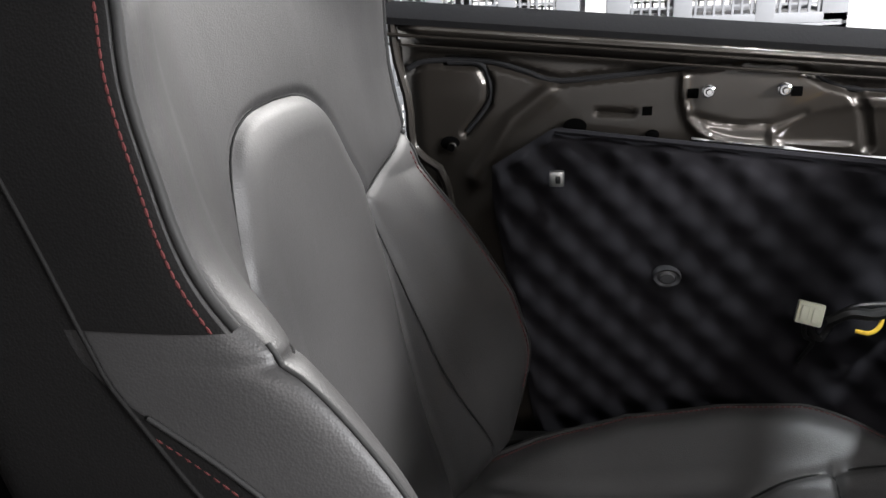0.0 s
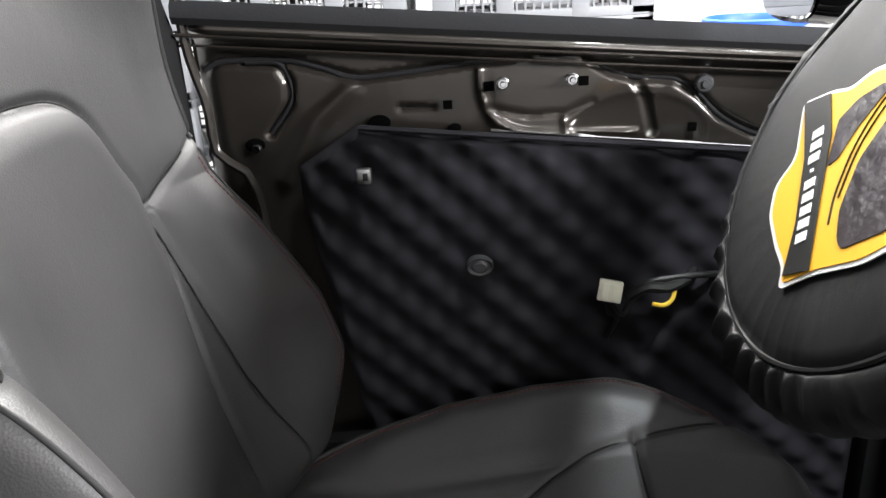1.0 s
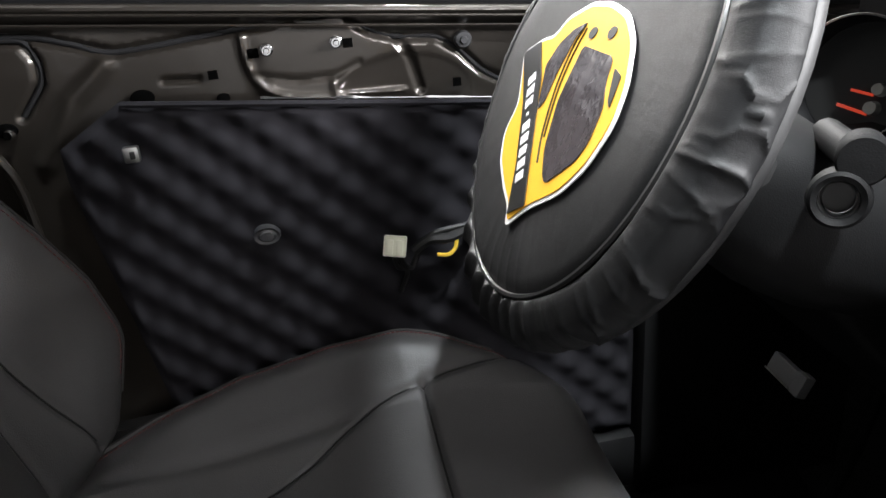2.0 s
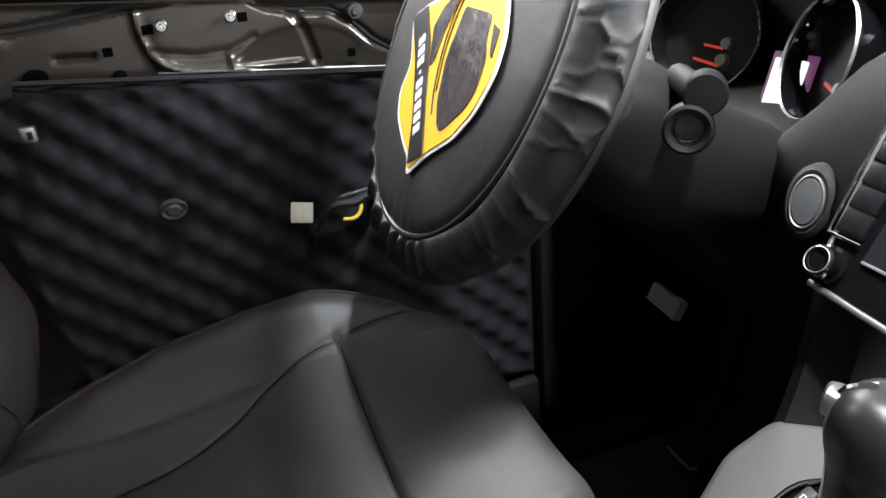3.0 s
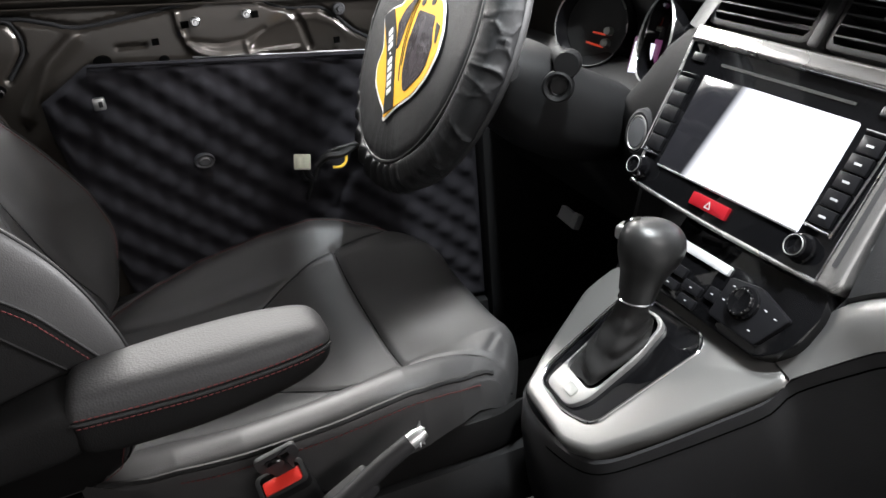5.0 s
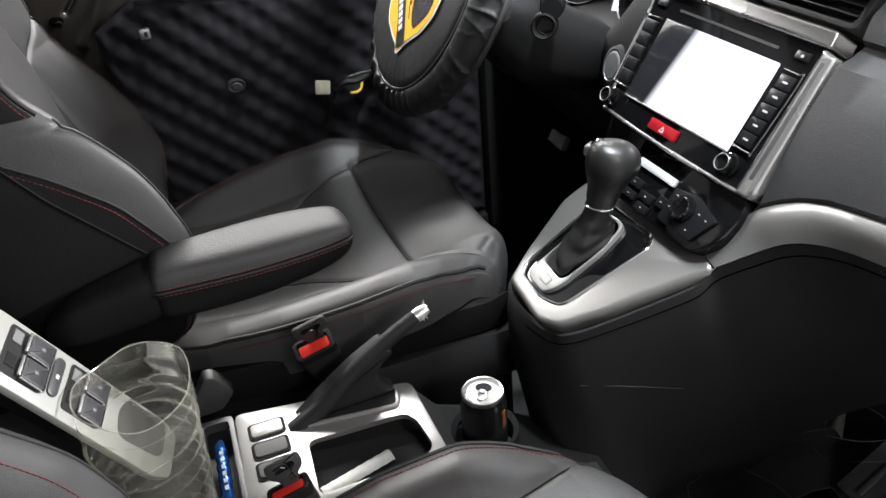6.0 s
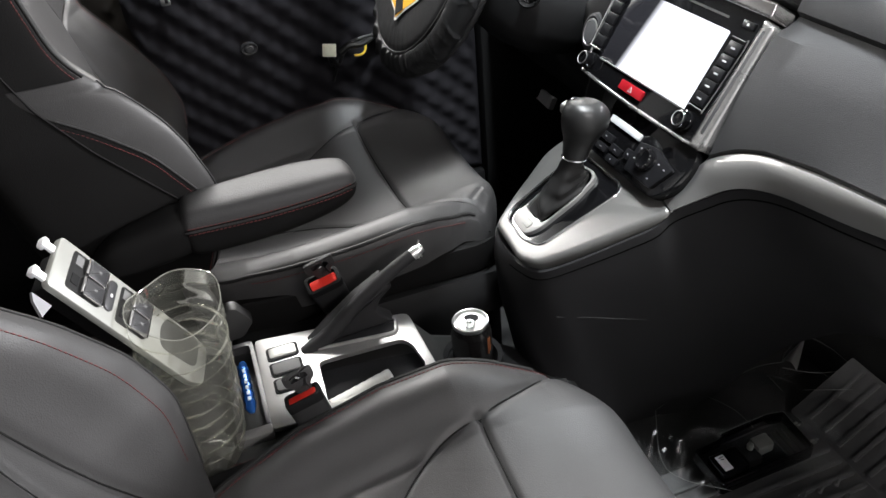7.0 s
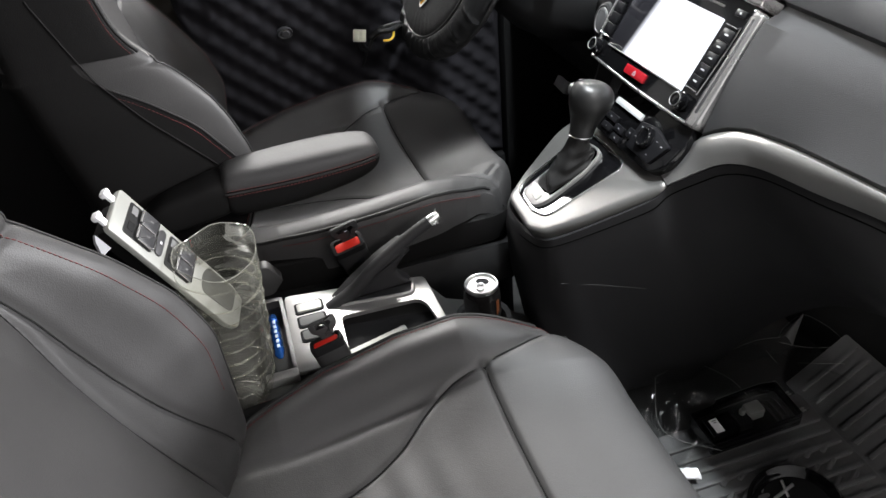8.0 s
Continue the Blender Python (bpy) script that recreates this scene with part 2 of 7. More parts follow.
def box(bm, c, s, bevel=0.0, m=None, seg=2):
    """A box with centre c and size s, in the frame m."""
    r = bmesh.ops.create_cube(bm, size=1, matrix=(m or Matrix.Identity(4)) @ Matrix.Translation(c) @ Matrix.Diagonal((*s, 1)))
    if bevel:
        es = list({e for v in r["verts"] for e in v.link_edges})
        bmesh.ops.bevel(bm, geom=es, offset=bevel, segments=seg, affect="EDGES", profile=0.6)
    return bm


def loft(bm, rings, closed=True, cap=True):
    vs = [[bm.verts.new(p) for p in r] for r in rings]
    n = len(vs[0])
    for a, b in zip(vs[:-1], vs[1:]):
        for i in range(n if closed else n - 1):
            bm.faces.new((a[i], a[(i + 1) % n], b[(i + 1) % n], b[i]))
    if cap and closed:
        bm.faces.new(vs[0][::-1])
        bm.faces.new(vs[-1])
    return bm


def tube(bm, pts, r, seg=8, closed=False):
    """A round rod along pts; r: radius or one for each point."""
    pts = [Vector(p) for p in pts]
    n = len(pts)
    up = Vector((0, 0, 1))
    rings = []
    for i, p in enumerate(pts):
        a = pts[i - 1] if (i or closed) else pts[0]
        b = pts[(i + 1) % n] if (i < n - 1 or closed) else pts[-1]
        d = (b - a).normalized()
        side = d.cross(up)
        if side.length < 0.2:
            side = d.cross(Vector((0, 1, 0)))
        side.normalize()
        up = side.cross(d).normalized()
        rad = r[i] if isinstance(r, (list, tuple)) else r
        rings.append([p + rad * (math.cos(2 * math.pi * k / seg) * side + math.sin(2 * math.pi * k / seg) * up) for k in range(seg)])
    if closed:
        rings.append(rings[0])
        vs = [[bm.verts.new(q) for q in ring] for ring in rings[:-1]]
        vs.append(vs[0])
        for a, b in zip(vs[:-1], vs[1:]):
            for i in range(seg):
                bm.faces.new((a[i], a[(i + 1) % seg], b[(i + 1) % seg], b[i]))
        return bm
    return loft(bm, rings)


def axes(o, u, v):
    """A frame with origin o, x along u, y near v."""
    u = Vector(u).normalized()
    v = Vector(v)
    v = (v - u * u.dot(v)).normalized()
    w = u.cross(v)
    return Matrix(((u.x, v.x, w.x, o[0]), (u.y, v.y, w.y, o[1]), (u.z, v.z, w.z, o[2]), (0, 0, 0, 1)))


def revolve(bm, profile, m, seg=32, cap=False):
    """profile: (radius, height) along the frame's z."""
    rings = [[m @ V(r * math.cos(2 * math.pi * k / seg), r * math.sin(2 * math.pi * k / seg), h) for k in range(seg)] for r, h in profile]
    return loft(bm, rings, True, cap)


def slab(bm, outline, z0, z1, m, bevel=0.0, hole=None, seg=2):
    """A plate from an outline (x, y) in the frame m between the heights z0 and z1, with an optional hole of the same point count."""
    n = len(outline)

    def ring(pts, z):
        return [bm.verts.new(m @ V(x, y, z)) for x, y in pts]

    def inset(pts, d):
        out = []
        for i, p in enumerate(pts):
            a, b = np.array(pts[i - 1]), np.array(pts[(i + 1) % len(pts)])
            t = b - a
            t = t / (np.linalg.norm(t) + 1e-9)
            out.append((p[0] - t[1] * d, p[1] + t[0] * d))
        return out
    area2 = sum(outline[i - 1][0] * outline[i][1] - outline[i][0] * outline[i - 1][1] for i in range(n))
    pts = list(outline) if area2 > 0 else list(outline)[::-1]
    sg = 1 if z1 > z0 else -1
    rs = [ring(pts, z0)]
    if bevel:
        for k in range(seg + 1):
            a = math.pi / 2 * k / seg
            rs.append(ring(inset(pts, bevel * (1 - math.cos(a))), z1 - sg * bevel * (1 - math.sin(a))))
    else:
        rs.append(ring(pts, z1))
    for a, b in zip(rs[:-1], rs[1:]):
        for i in range(n):
            bm.faces.new((a[i], a[(i + 1) % n], b[(i + 1) % n], b[i]))
    if hole:
        hp = list(hole)
        h2 = sum(hp[i - 1][0] * hp[i][1] - hp[i][0] * hp[i - 1][1] for i in range(n))
        hp = hp if h2 > 0 else hp[::-1]
        top, bot = ring(hp, z1), ring(hp, z0)
        for a, b in ((rs[-1], top), (top, bot), (bot, rs[0])):
            for i in range(n):
                bm.faces.new((a[i], a[(i + 1) % n], b[(i + 1) % n], b[i]))
    else:
        bm.faces.new(rs[-1])
        bm.faces.new(rs[0][::-1])
    return bm


def rounded(x0, y0, x1, y1, r, n=5):
    """The outline of a rectangle with round corners."""
    out = []
    for cx, cy, a0 in ((x1 - r, y1 - r, 0), (x0 + r, y1 - r, 90), (x0 + r, y0 + r, 180), (x1 - r, y0 + r, 270)):
        for k in range(n):
            a = radians(a0 + 90 * k / (n - 1))
            out.append((cx + r * math.cos(a), cy + r * math.sin(a)))
    return out


def even(pts, n):
    """n points evenly spread on the closed outline pts."""
    p = [np.array(q, float) for q in pts] + [np.array(pts[0], float)]
    d = [0.0]
    for a, b in zip(p[:-1], p[1:]):
        d.append(d[-1] + float(np.linalg.norm(b - a)))
    out = []
    for k in range(n):
        s = d[-1] * k / n
        i = min(len(p) - 2, int(np.searchsorted(d, s, "right")) - 1)
        t = (s - d[i]) / max(1e-9, d[i + 1] - d[i])
        out.append(tuple(p[i] + (p[i + 1] - p[i]) * t))
    return out


def rounded_poly(pts, r, n=4):
    """A closed outline with its corners rounded by about r."""
    out = []
    m = len(pts)
    for i in range(m):
        a, b, c = (np.array(pts[j % m], float) for j in (i - 1, i, i + 1))
        u, w = a - b, c - b
        ra = min(r, 0.45 * np.linalg.norm(u), 0.45 * np.linalg.norm(w))
        p, q = b + u / np.linalg.norm(u) * ra, b + w / np.linalg.norm(w) * ra
        for k in range(n + 1):
            t = k / n
            out.append(tuple((1 - t) ** 2 * p + 2 * t * (1 - t) * b + t * t * q))
    return out


def thing(name, at, label, category, group="", kind=""):
    ob = new(name)
    ob.location = at
    ob.empty_display_size = 0.05
    tagged(ob, label, category, group, kind)
    return ob


def origin(ob):
    p = Vector((0, 0, 0))
    while ob:
        p += ob.location
        ob = ob.parent
    return p


def part(name, bm, mat, parent=None, label="", kind="", sharp=40):
    """Links a bmesh, drawn in the world's metres, as one mesh object."""
    bmesh.ops.recalc_face_normals(bm, faces=bm.faces)
    me = bpy.data.meshes.new(name)
    bm.to_mesh(me)
    bm.free()
    if parent:
        me.transform(Matrix.Translation(-origin(parent)))
    for p in me.polygons:
        p.use_smooth = True
    me.set_sharp_from_angle(angle=radians(sharp))
    me.materials.append(mat)
    ob = new(name, me)
    if parent:
        ob.parent = parent
    if label or kind:
        tagged(ob, label, "", "", kind)
    return ob


def bm_new():
    return bmesh.new()


def surface(fn, nu, nv, back=0.0):
    """A sheet over a grid: fn(i, j) gives the point."""
    bm = bmesh.new()
    vs = [[bm.verts.new(fn(i, j)) for j in range(nv)] for i in range(nu)]
    for i in range(nu - 1):
        for j in range(nv - 1):
            bm.faces.new((vs[i][j], vs[i + 1][j], vs[i + 1][j + 1], vs[i][j + 1]))
    return bm


def stitches(name, pts, parent, spacing=0.006, size=0.0011, length=0.0042):
    """A row of short red stitches along pts, as one mesh."""
    pts = [Vector(p) for p in pts]
    d = [0.0]
    for a, b in zip(pts[:-1], pts[1:]):
        d.append(d[-1] + (b - a).length)
    verts, faces = [], []
    for k in range(int(d[-1] / spacing)):
        s = (k + 0.5) * spacing
        i = min(len(pts) - 2, int(np.searchsorted(d, s, "right")) - 1)
        t = (s - d[i]) / max(1e-9, d[i + 1] - d[i])
        p = pts[i].lerp(pts[i + 1], t)
        u = (pts[i + 1] - pts[i]).normalized()
        w = u.orthogonal().normalized()
        x = u.cross(w)
        base = len(verts)
        for f, rad in ((-0.5, 0.5), (0.0, 1.0), (0.5, 0.5)):
            for q in range(4):
                a = math.pi / 2 * q
                verts.append(p + u * (f * length) + size * rad * (math.cos(a) * w + math.sin(a) * x))
        for r in (0, 4):
            for q in range(4):
                faces.append((base + r + q, base + r + (q + 1) % 4, base + r + 4 + (q + 1) % 4, base + r + 4 + q))
    me = bpy.data.meshes.new(name)
    me.from_pydata([tuple(v - origin(parent)) for v in verts], [], faces)
    me.materials.append(THREAD)
    ob = new(name, me)
    ob.parent = parent
    tagged(ob, "row of red stitches", "", "", "stuff")
    return ob


# ---- the workshop round the car ----
def structure(name, bm, mat, label, category):
    ob = part(name, bm, mat)
    return tagged(ob, label, category, "", "structure")


bm = bm_new()
box(bm, (0, 0, -0.05), (9.2, 9.2, 0.1))
structure("ground", bm, CONCRETE, "worn grey concrete workshop floor under the car", "floor")
for nm, c, s in (("wall_north", (0, 4.55, 2), (9.2, 0.1, 4)), ("wall_south", (0, -4.55, 2), (9.2, 0.1, 4)),
                 ("wall_east", (4.55, 0, 2), (0.1, 9.0, 4)), ("wall_west", (-4.55, 0, 2), (0.1, 9.0, 4))):
    bm = bm_new()
    box(bm, c, s)
    wall = structure(nm, bm, WALL if nm == "wall_north" else DULL_WALL, "white panelled workshop wall" if nm == "wall_north" else "plain grey workshop wall", "wall")
    if nm == "wall_north":
        for k in range(9):
            bm = bm_new()
            box(bm, (0, 4.49, 0.3 + 0.42 * k), (9.0, 0.012, 0.4), 0.004)
            part("panel", bm, WALL, wall)
bm = bm_new()
box(bm, (0, 0, 4.05), (9.2, 9.2, 0.1))
structure("ceiling", bm, DULL_WALL, "plain grey workshop ceiling", "ceiling")


def crate_mesh(w, d, h):
    """A lattice crate: corner posts, rims and a grid of bars on four sides."""
    bm = bm_new()
    for sx in (-1, 1):
        for sy in (-1, 1):
            box(bm, (sx * (w / 2 - 0.03), sy * (d / 2 - 0.02), h / 2), (0.06, 0.04, h), 0.006)
    for z in (0.012, h - 0.012):
        for sy in (-1, 1):
            box(bm, (0, sy * (d / 2 - 0.008), z), (w, 0.016, 0.024), 0.003)
        for sx in (-1, 1):
            box(bm, (sx * (w / 2 - 0.008), 0, z), (0.016, d, 0.024), 0.003)
    n = int(w / 0.021)
    for sy in (-1, 1):
        for k in range(1, n):
            box(bm, (-w / 2 + w * k / n, sy * (d / 2 - 0.01), h / 2), (0.0055, 0.008, h))
        for z in (0.14, 0.28, 0.42, 0.58, 0.72, 0.86):
            box(bm, (0, sy * (d / 2 - 0.012), h * z), (w, 0.006, 0.006))
        for x in (-0.17, 0.17):
            box(bm, (x * w, sy * (d / 2 - 0.006), h / 2), (0.045, 0.014, h * 0.96), 0.004)
    return bm


def crate(x, y, z):
    c = thing("plastic_crate", (x, y, z), "grey plastic lattice crate in a stack by the wall", "crate", "stacked crates")
    bm = crate_mesh(0.56, 0.4, 0.16)
    bm.transform(Matrix.Translation((x, y, z)))
    part("lattice", bm, CRATE, c)
    bm = bm_new()
    box(bm, (x, y, z + 0.008), (0.54, 0.38, 0.012))
    part("base", bm, CRATE, c)
    return c


for x in (0.315, -0.31, -0.9):
    first = crate(x, 2.1, 0.0)
    for k in range(1, 11):
        copy_thing(first, Matrix.Translation((x, 2.1, 0.16 * k)))
stand = crate(1.1, 2.62, 0.0)
for k in (1, 2, 3):
    copy_thing(stand, Matrix.Translation((1.1, 2.62, 0.16 * k)))
drum = thing("drum", (1.1, 2.62, 0.64), "open blue plastic drum standing on grey crates", "drum")
bm = bm_new()
revolve(bm, [(0.0, 0), (0.145, 0), (0.155, 0.02), (0.16, 0.2), (0.165, 0.21), (0.16, 0.22), (0.16, 0.53), (0.172, 0.535), (0.172, 0.56), (0.16, 0.565), (0.152, 0.55), (0.15, 0.04), (0.0, 0.03)],
        Matrix.Translation((1.1, 2.62, 0.64)), 48)
part("tub", bm, BLUE_TUB, drum)

# ---- the car's shell ----
bm = bm_new()
box(bm, (-0.27, 0, 0.50), (2.84, 1.66, 0.06), 0.01)
structure("car_floor", bm, CARPET, "black carpeted car floor pan", "car floor")
bm = bm_new()
rings = []
for x, z, hw in ((-1.65, 1.74, 0.52), (-1.3, 1.83, 0.58), (-0.6, 1.87, 0.61), (-0.2, 1.87, 0.61), (0.1, 1.85, 0.6), (0.44, 1.79, 0.59)):
    up = [(x, hw * k / 8, z - 0.05 * abs(k / 8) ** 3) for k in range(-8, 9)]
    rings.append(up + [(a, b, c + 0.05) for a, b, c in up[::-1]])
loft(bm, rings)
structure("car_roof", bm, HEADLINER, "car roof with light grey headliner", "car roof")
bm = bm_new()
for s in (1, -1):
    tube(bm, catmull([(0.44, 0.6 * s, 1.80), (0.80, 0.67 * s, 1.56), (1.15, 0.73 * s, 1.3), (1.25, 0.74 * s, 1.1)], 12), 0.045, 10)
structure("windscreen_pillar", bm, PLASTIC_DARK, "dark windscreen pillars of the car", "pillar")
bm = bm_new()
for s in (1, -1):
    loft(bm, [[(x + a, y * s + b * s, z) for a, b in ((-0.1, -0.03), (0.04, -0.03), (0.06, 0.02), (-0.1, 0.03))]
              for x, y, z in ((-0.30, 0.76, 0.53), (-0.27, 0.78, 0.95), (-0.27, 0.77, 1.35), (-0.33, 0.66, 1.8))])
structure("middle_pillar", bm, PLASTIC_DARK, "dark trimmed door pillars of the car", "pillar")
bm = bm_new()
box(bm, (-1.68, 0, 1.15), (0.06, 1.5, 1.3), 0.02)
structure("rear_bulkhead", bm, PLASTIC_DARK, "dark rear wall of the cabin", "car wall")
bm = bm_new()
box(bm, (1.0, 0, 0.86), (0.06, 1.5, 0.72), 0.02)
structure("firewall", bm, CARPET, "black carpeted firewall in front of the footwells", "car wall")
bm = bm_new()
for s in (1, -1):
    box(bm, (-1.05, 0.76 * s, 0.93), (1.4, 0.05, 0.82), 0.02)
    box(bm, (-0.35, 0.74 * s, 0.50), (2.5, 0.1, 0.1), 0.02)
structure("body_side", bm, PLASTIC_DARK, "dark rear door panels and sills of the car", "car wall")


# ---- the driver's door, stripped of its trim ----
door = thing("door_1", (0.3, 0.8, 0.6), "stripped bronze car door with bare inner steel", "car door", "", "structure")


def belt(x):
    return 1.350 - 0.093 * (x - 0.05)


NX, NZ = 420, 240
gx = np.linspace(-0.20, 0.98, NX)[:, None] * np.ones((1, NZ))
gv = np.ones((NX, 1)) * np.linspace(0, 1, NZ)[None, :]
gz = 0.62 + gv * (belt(gx) + 0.012 - 0.62)
CHANNEL = [(-0.19, 1.318), (-0.166, 1.327), (-0.09, 1.325), (-0.043, 1.312), (-0.003, 1.300), (0.116, 1.310), (0.212, 1.320), (0.262, 1.314), (0.291, 1.295), (0.32, 1.286), (0.369, 1.281), (0.396, 1.263), (0.424, 1.235), (0.463, 1.213), (0.52, 1.20)]
depth = 0.006 * np.exp(-(seg_dist(gx, gz, CHANNEL) / 0.0058) ** 4)
depth += 0.006 * np.exp(-(seg_dist(gx, gz, [(-0.139, 1.325), (-0.1, 1.322), (-0.088, 1.30), (-0.09, 1.275), (-0.118, 1.239)]) / 0.006) ** 4)
depth += 0.005 * np.exp(-(seg_dist(gx, gz, [(0.32, 1.285), (0.335, 1.26), (0.345, 1.22)]) / 0.006) ** 4)
depth += 0.003 * np.exp(-(seg_dist(gx, gz, [(0.149, 1.257), (0.195, 1.247), (0.241, 1.248), (0.272, 1.26)]) / 0.004) ** 2)
depth -= 0.006 * np.exp(-(seg_dist(gx, gz, [(-0.017, 1.288), (-0.061, 1.252), (-0.108, 1.181)]) / 0.010) ** 2)
pocket = catmull([(0.139, 1.306), (0.141, 1.273), (0.156, 1.243), (0.19, 1.228), (0.242, 1.222)], 14)
side = seg_dist(gx, gz, [tuple(p) for p in pocket])
depth -= 0.005 * np.exp(-(side / 0.0045) ** 2)
# the lifted pocket right of that curve
inside = 1 / (1 + np.exp(-(gx - 0.150) / 0.005)) / (1 + np.exp((gz - 1.302 + 0.05 * np.abs(gx - 0.22)) / 0.006)) / (1 + np.exp((gx - 0.37) / 0.02))
depth -= 0.004 * inside
arch = np.clip(1 - (((gx - 0.325) / 0.085) ** 2 + ((gz - 1.215) / 0.052) ** 2), 0, 1)
depth += 0.008 * np.sqrt(arch)
depth -= 0.004 * np.exp(-(seg_dist(gx, gz, [(0.238, 1.24), (0.239, 1.224), (0.325, 1.221)]) / 0.003) ** 2)
# the top rolls into the cabin just under the seal
top = belt(gx) - gz
depth -= 0.016 * np.exp(-((top - 0.006) / 0.010) ** 2) + 0.010 * np.clip((0.03 - top) / 0.03, 0, 1)
depth += 0.006 * np.exp(-(seg_dist(gx, gz, [(0.043, 1.263), (0.083, 1.261)]) / 0.003) ** 2)
depth += 0.02 * np.clip((-0.165 - gx) / 0.035, 0, 1) ** 2
gy = 0.800 + depth
bm = surface(lambda i, j: (gx[i, j], gy[i, j], gz[i, j]), NX, NZ)
part("inner_panel", bm, PAINT, door, "bronze painted pressed steel")
for line in (CHANNEL, [(-0.139, 1.325), (-0.1, 1.322), (-0.088, 1.30), (-0.09, 1.275), (-0.118, 1.239)]):
    bm = bm_new()
    tube(bm, [(p[0], 0.8058, p[1]) for p in catmull(line, 70)], 0.0036, 8)
    part("sealant_bead", bm, RUBBER, door, "black sealant in the pressed channel")
bm = bm_new()
box(bm, (0.39, 0.885, 0.95), (1.18, 0.02, 0.70), 0.008)
part("outer_panel", bm, PAINT, door)
bm = bm_new()
pts = [(x, belt(x)) for x in np.linspace(-0.21, 0.98, 14)]
loft(bm, [[(x, y, z + h) for y, h in ((0.780, 0.000), (0.776, 0.008), (0.779, 0.020), (0.786, 0.027), (0.80, 0.026), (0.82, 0.012), (0.82, -0.004))] for x, z in pts])
part("window_seal", bm, RUBBER, door, "black rubber belt seal")
bm = bm_new()
for drop, yy, rr in ((0.012, 0.781, 0.0022), (0.024, 0.789, 0.0016)):
    tube(bm, [(x, yy, z - drop) for x, z in pts], rr, 8)
part("hem_flange", bm, PAINT, door, "shiny rolled steel edge")
bm = bm_new()
loft(bm, [[(x, y, z + h) for y, h in ((0.835, -0.06), (0.835, -0.022), (0.87, -0.026), (0.9, -0.05))] for x, z in pts])
part("outer_sill", bm, PAINT, door)
bm = bm_new()
tube(bm, catmull([(-0.205, 0.79, 1.42), (-0.20, 0.788, 1.34), (-0.187, 0.786, 1.28), (-0.183, 0.786, 1.22), (-0.15, 0.79, 1.19), (-0.14, 0.8, 1.1), (-0.14, 0.8, 0.8)], 30), 0.006, 8)
part("edge_lip", bm, PAINT, door, "shiny painted door edge")


def disc(bm, x, y, z, r, t, seg=20, sy=1.0):
    m = axes((x, y, z), (1, 0, 0), (0, 0, 1))
    return revolve(bm, [(0, t), (r * 0.8, t), (r, t * 0.5), (r, -0.004)], m @ Matrix.Diagonal((1, sy, 1, 1)), seg)


for x, z in ((0.166, 1.287), (0.247, 1.288)):
    bm = bm_new()
    m = axes((x, 0.793, z), (1, 0, 0), (0, 0, 1))
    revolve(bm, [(0.0, 0.012), (0.0028, 0.012), (0.0036, 0.0105), (0.0036, 0.006), (0.0055, 0.006), (0.006, 0.003), (0.0075, 0.0022), (0.0075, -0.004)], m, 12)
    part("bolt", bm, CHROME, door, "zinc plated bolt head")
    bm = bm_new()
    box(bm, (x - 0.016 if x < 0.2 else x + 0.014, 0.797, z - 0.003), (0.012, 0.004, 0.011), 0.001)
    part("slot", bm, PIT, door)
for x, z, w, h in ((0.100, 1.264, 0.011, 0.010), (0.391, 1.224, 0.010, 0.010)):
    bm = bm_new()
    box(bm, (x, 0.7985, z), (w, 0.003, h))
    part("square_hole", bm, PIT, door)
for x, z, r in ((0.016, 1.246, 0.014), (0.107, 1.236, 0.008), (-0.139, 1.226, 0.012)):
    bm = bm_new()
    disc(bm, x, 0.7975, z, r, 0.0015, 20, 0.7)
    part("round_hole", bm, PIT, door)
bm = bm_new()
disc(bm, 0.401, 0.797, 1.275, 0.011, 0.006)
disc(bm, 0.401, 0.793, 1.275, 0.005, 0.006)
part("grommet", bm, GREY_KEY, door, "grey plastic grommet")
bm = bm_new()
disc(bm, -0.135, 0.79, 1.223, 0.006, 0.006)
part("screw", bm, CHROME, door)
bm = bm_new()
xs_ = np.linspace(0.15, 0.47, 40)
tube(bm, [(x, 0.788, 1.2465 - 0.108 * (x + 0.008) + 0.0035) for x in xs_], [0.0012 + 0.0016 * max(0, math.sin(55 * x) + 0.4 * math.sin(130 * x)) for x in xs_], 6)
part("foil_edge", bm, CHROME, door, "bright foil edge above the foam")
bm = bm_new()
box(bm, (0.35, 0.80, 0.60), (1.15, 0.06, 0.10), 0.01)
part("bottom_rail", bm, PLASTIC_DARK, door)
bm = bm_new()
box(bm, (0.83, 0.775, 0.84), (0.40, 0.05, 0.62), 0.012)
structure("kick_panel", bm, PLASTIC_DARK, "dark panel at the side of the driver's footwell", "car wall")

# mirror outside the door
mirror = thing("wing_mirror", (0.62, 0.93, 1.3), "black wing mirror outside the driver's door", "mirror")
bm = bm_new()
rings = []
for s, k in ((0.0, 0.93), (0.3, 1.0), (0.7, 0.85), (1.0, 0.45)):
    rings.append([(0.555 + 0.10 * s, 0.96 + 0.105 * k * math.copysign(abs(math.cos(a)) ** 0.6, math.cos(a)), 1.392 + 0.072 * k * math.copysign(abs(math.sin(a)) ** 0.7, math.sin(a))) for a in np.linspace(0, 2 * math.pi, 28)[:-1]])
loft(bm, rings)
part("housing", bm, GLOSS, mirror)
bm = bm_new()
m = axes((0.553, 0.96, 1.392), (0, -1, 0), (0, 0, 1))
slab(bm, rounded(-0.088, -0.06, 0.088, 0.06, 0.035), 0.0, 0.003, m)
part("glass", bm, material("mirror_glass", (0.85, 0.87, 0.9), 0.02, metal=1.0, vary=0.02, bump=0.0), mirror)
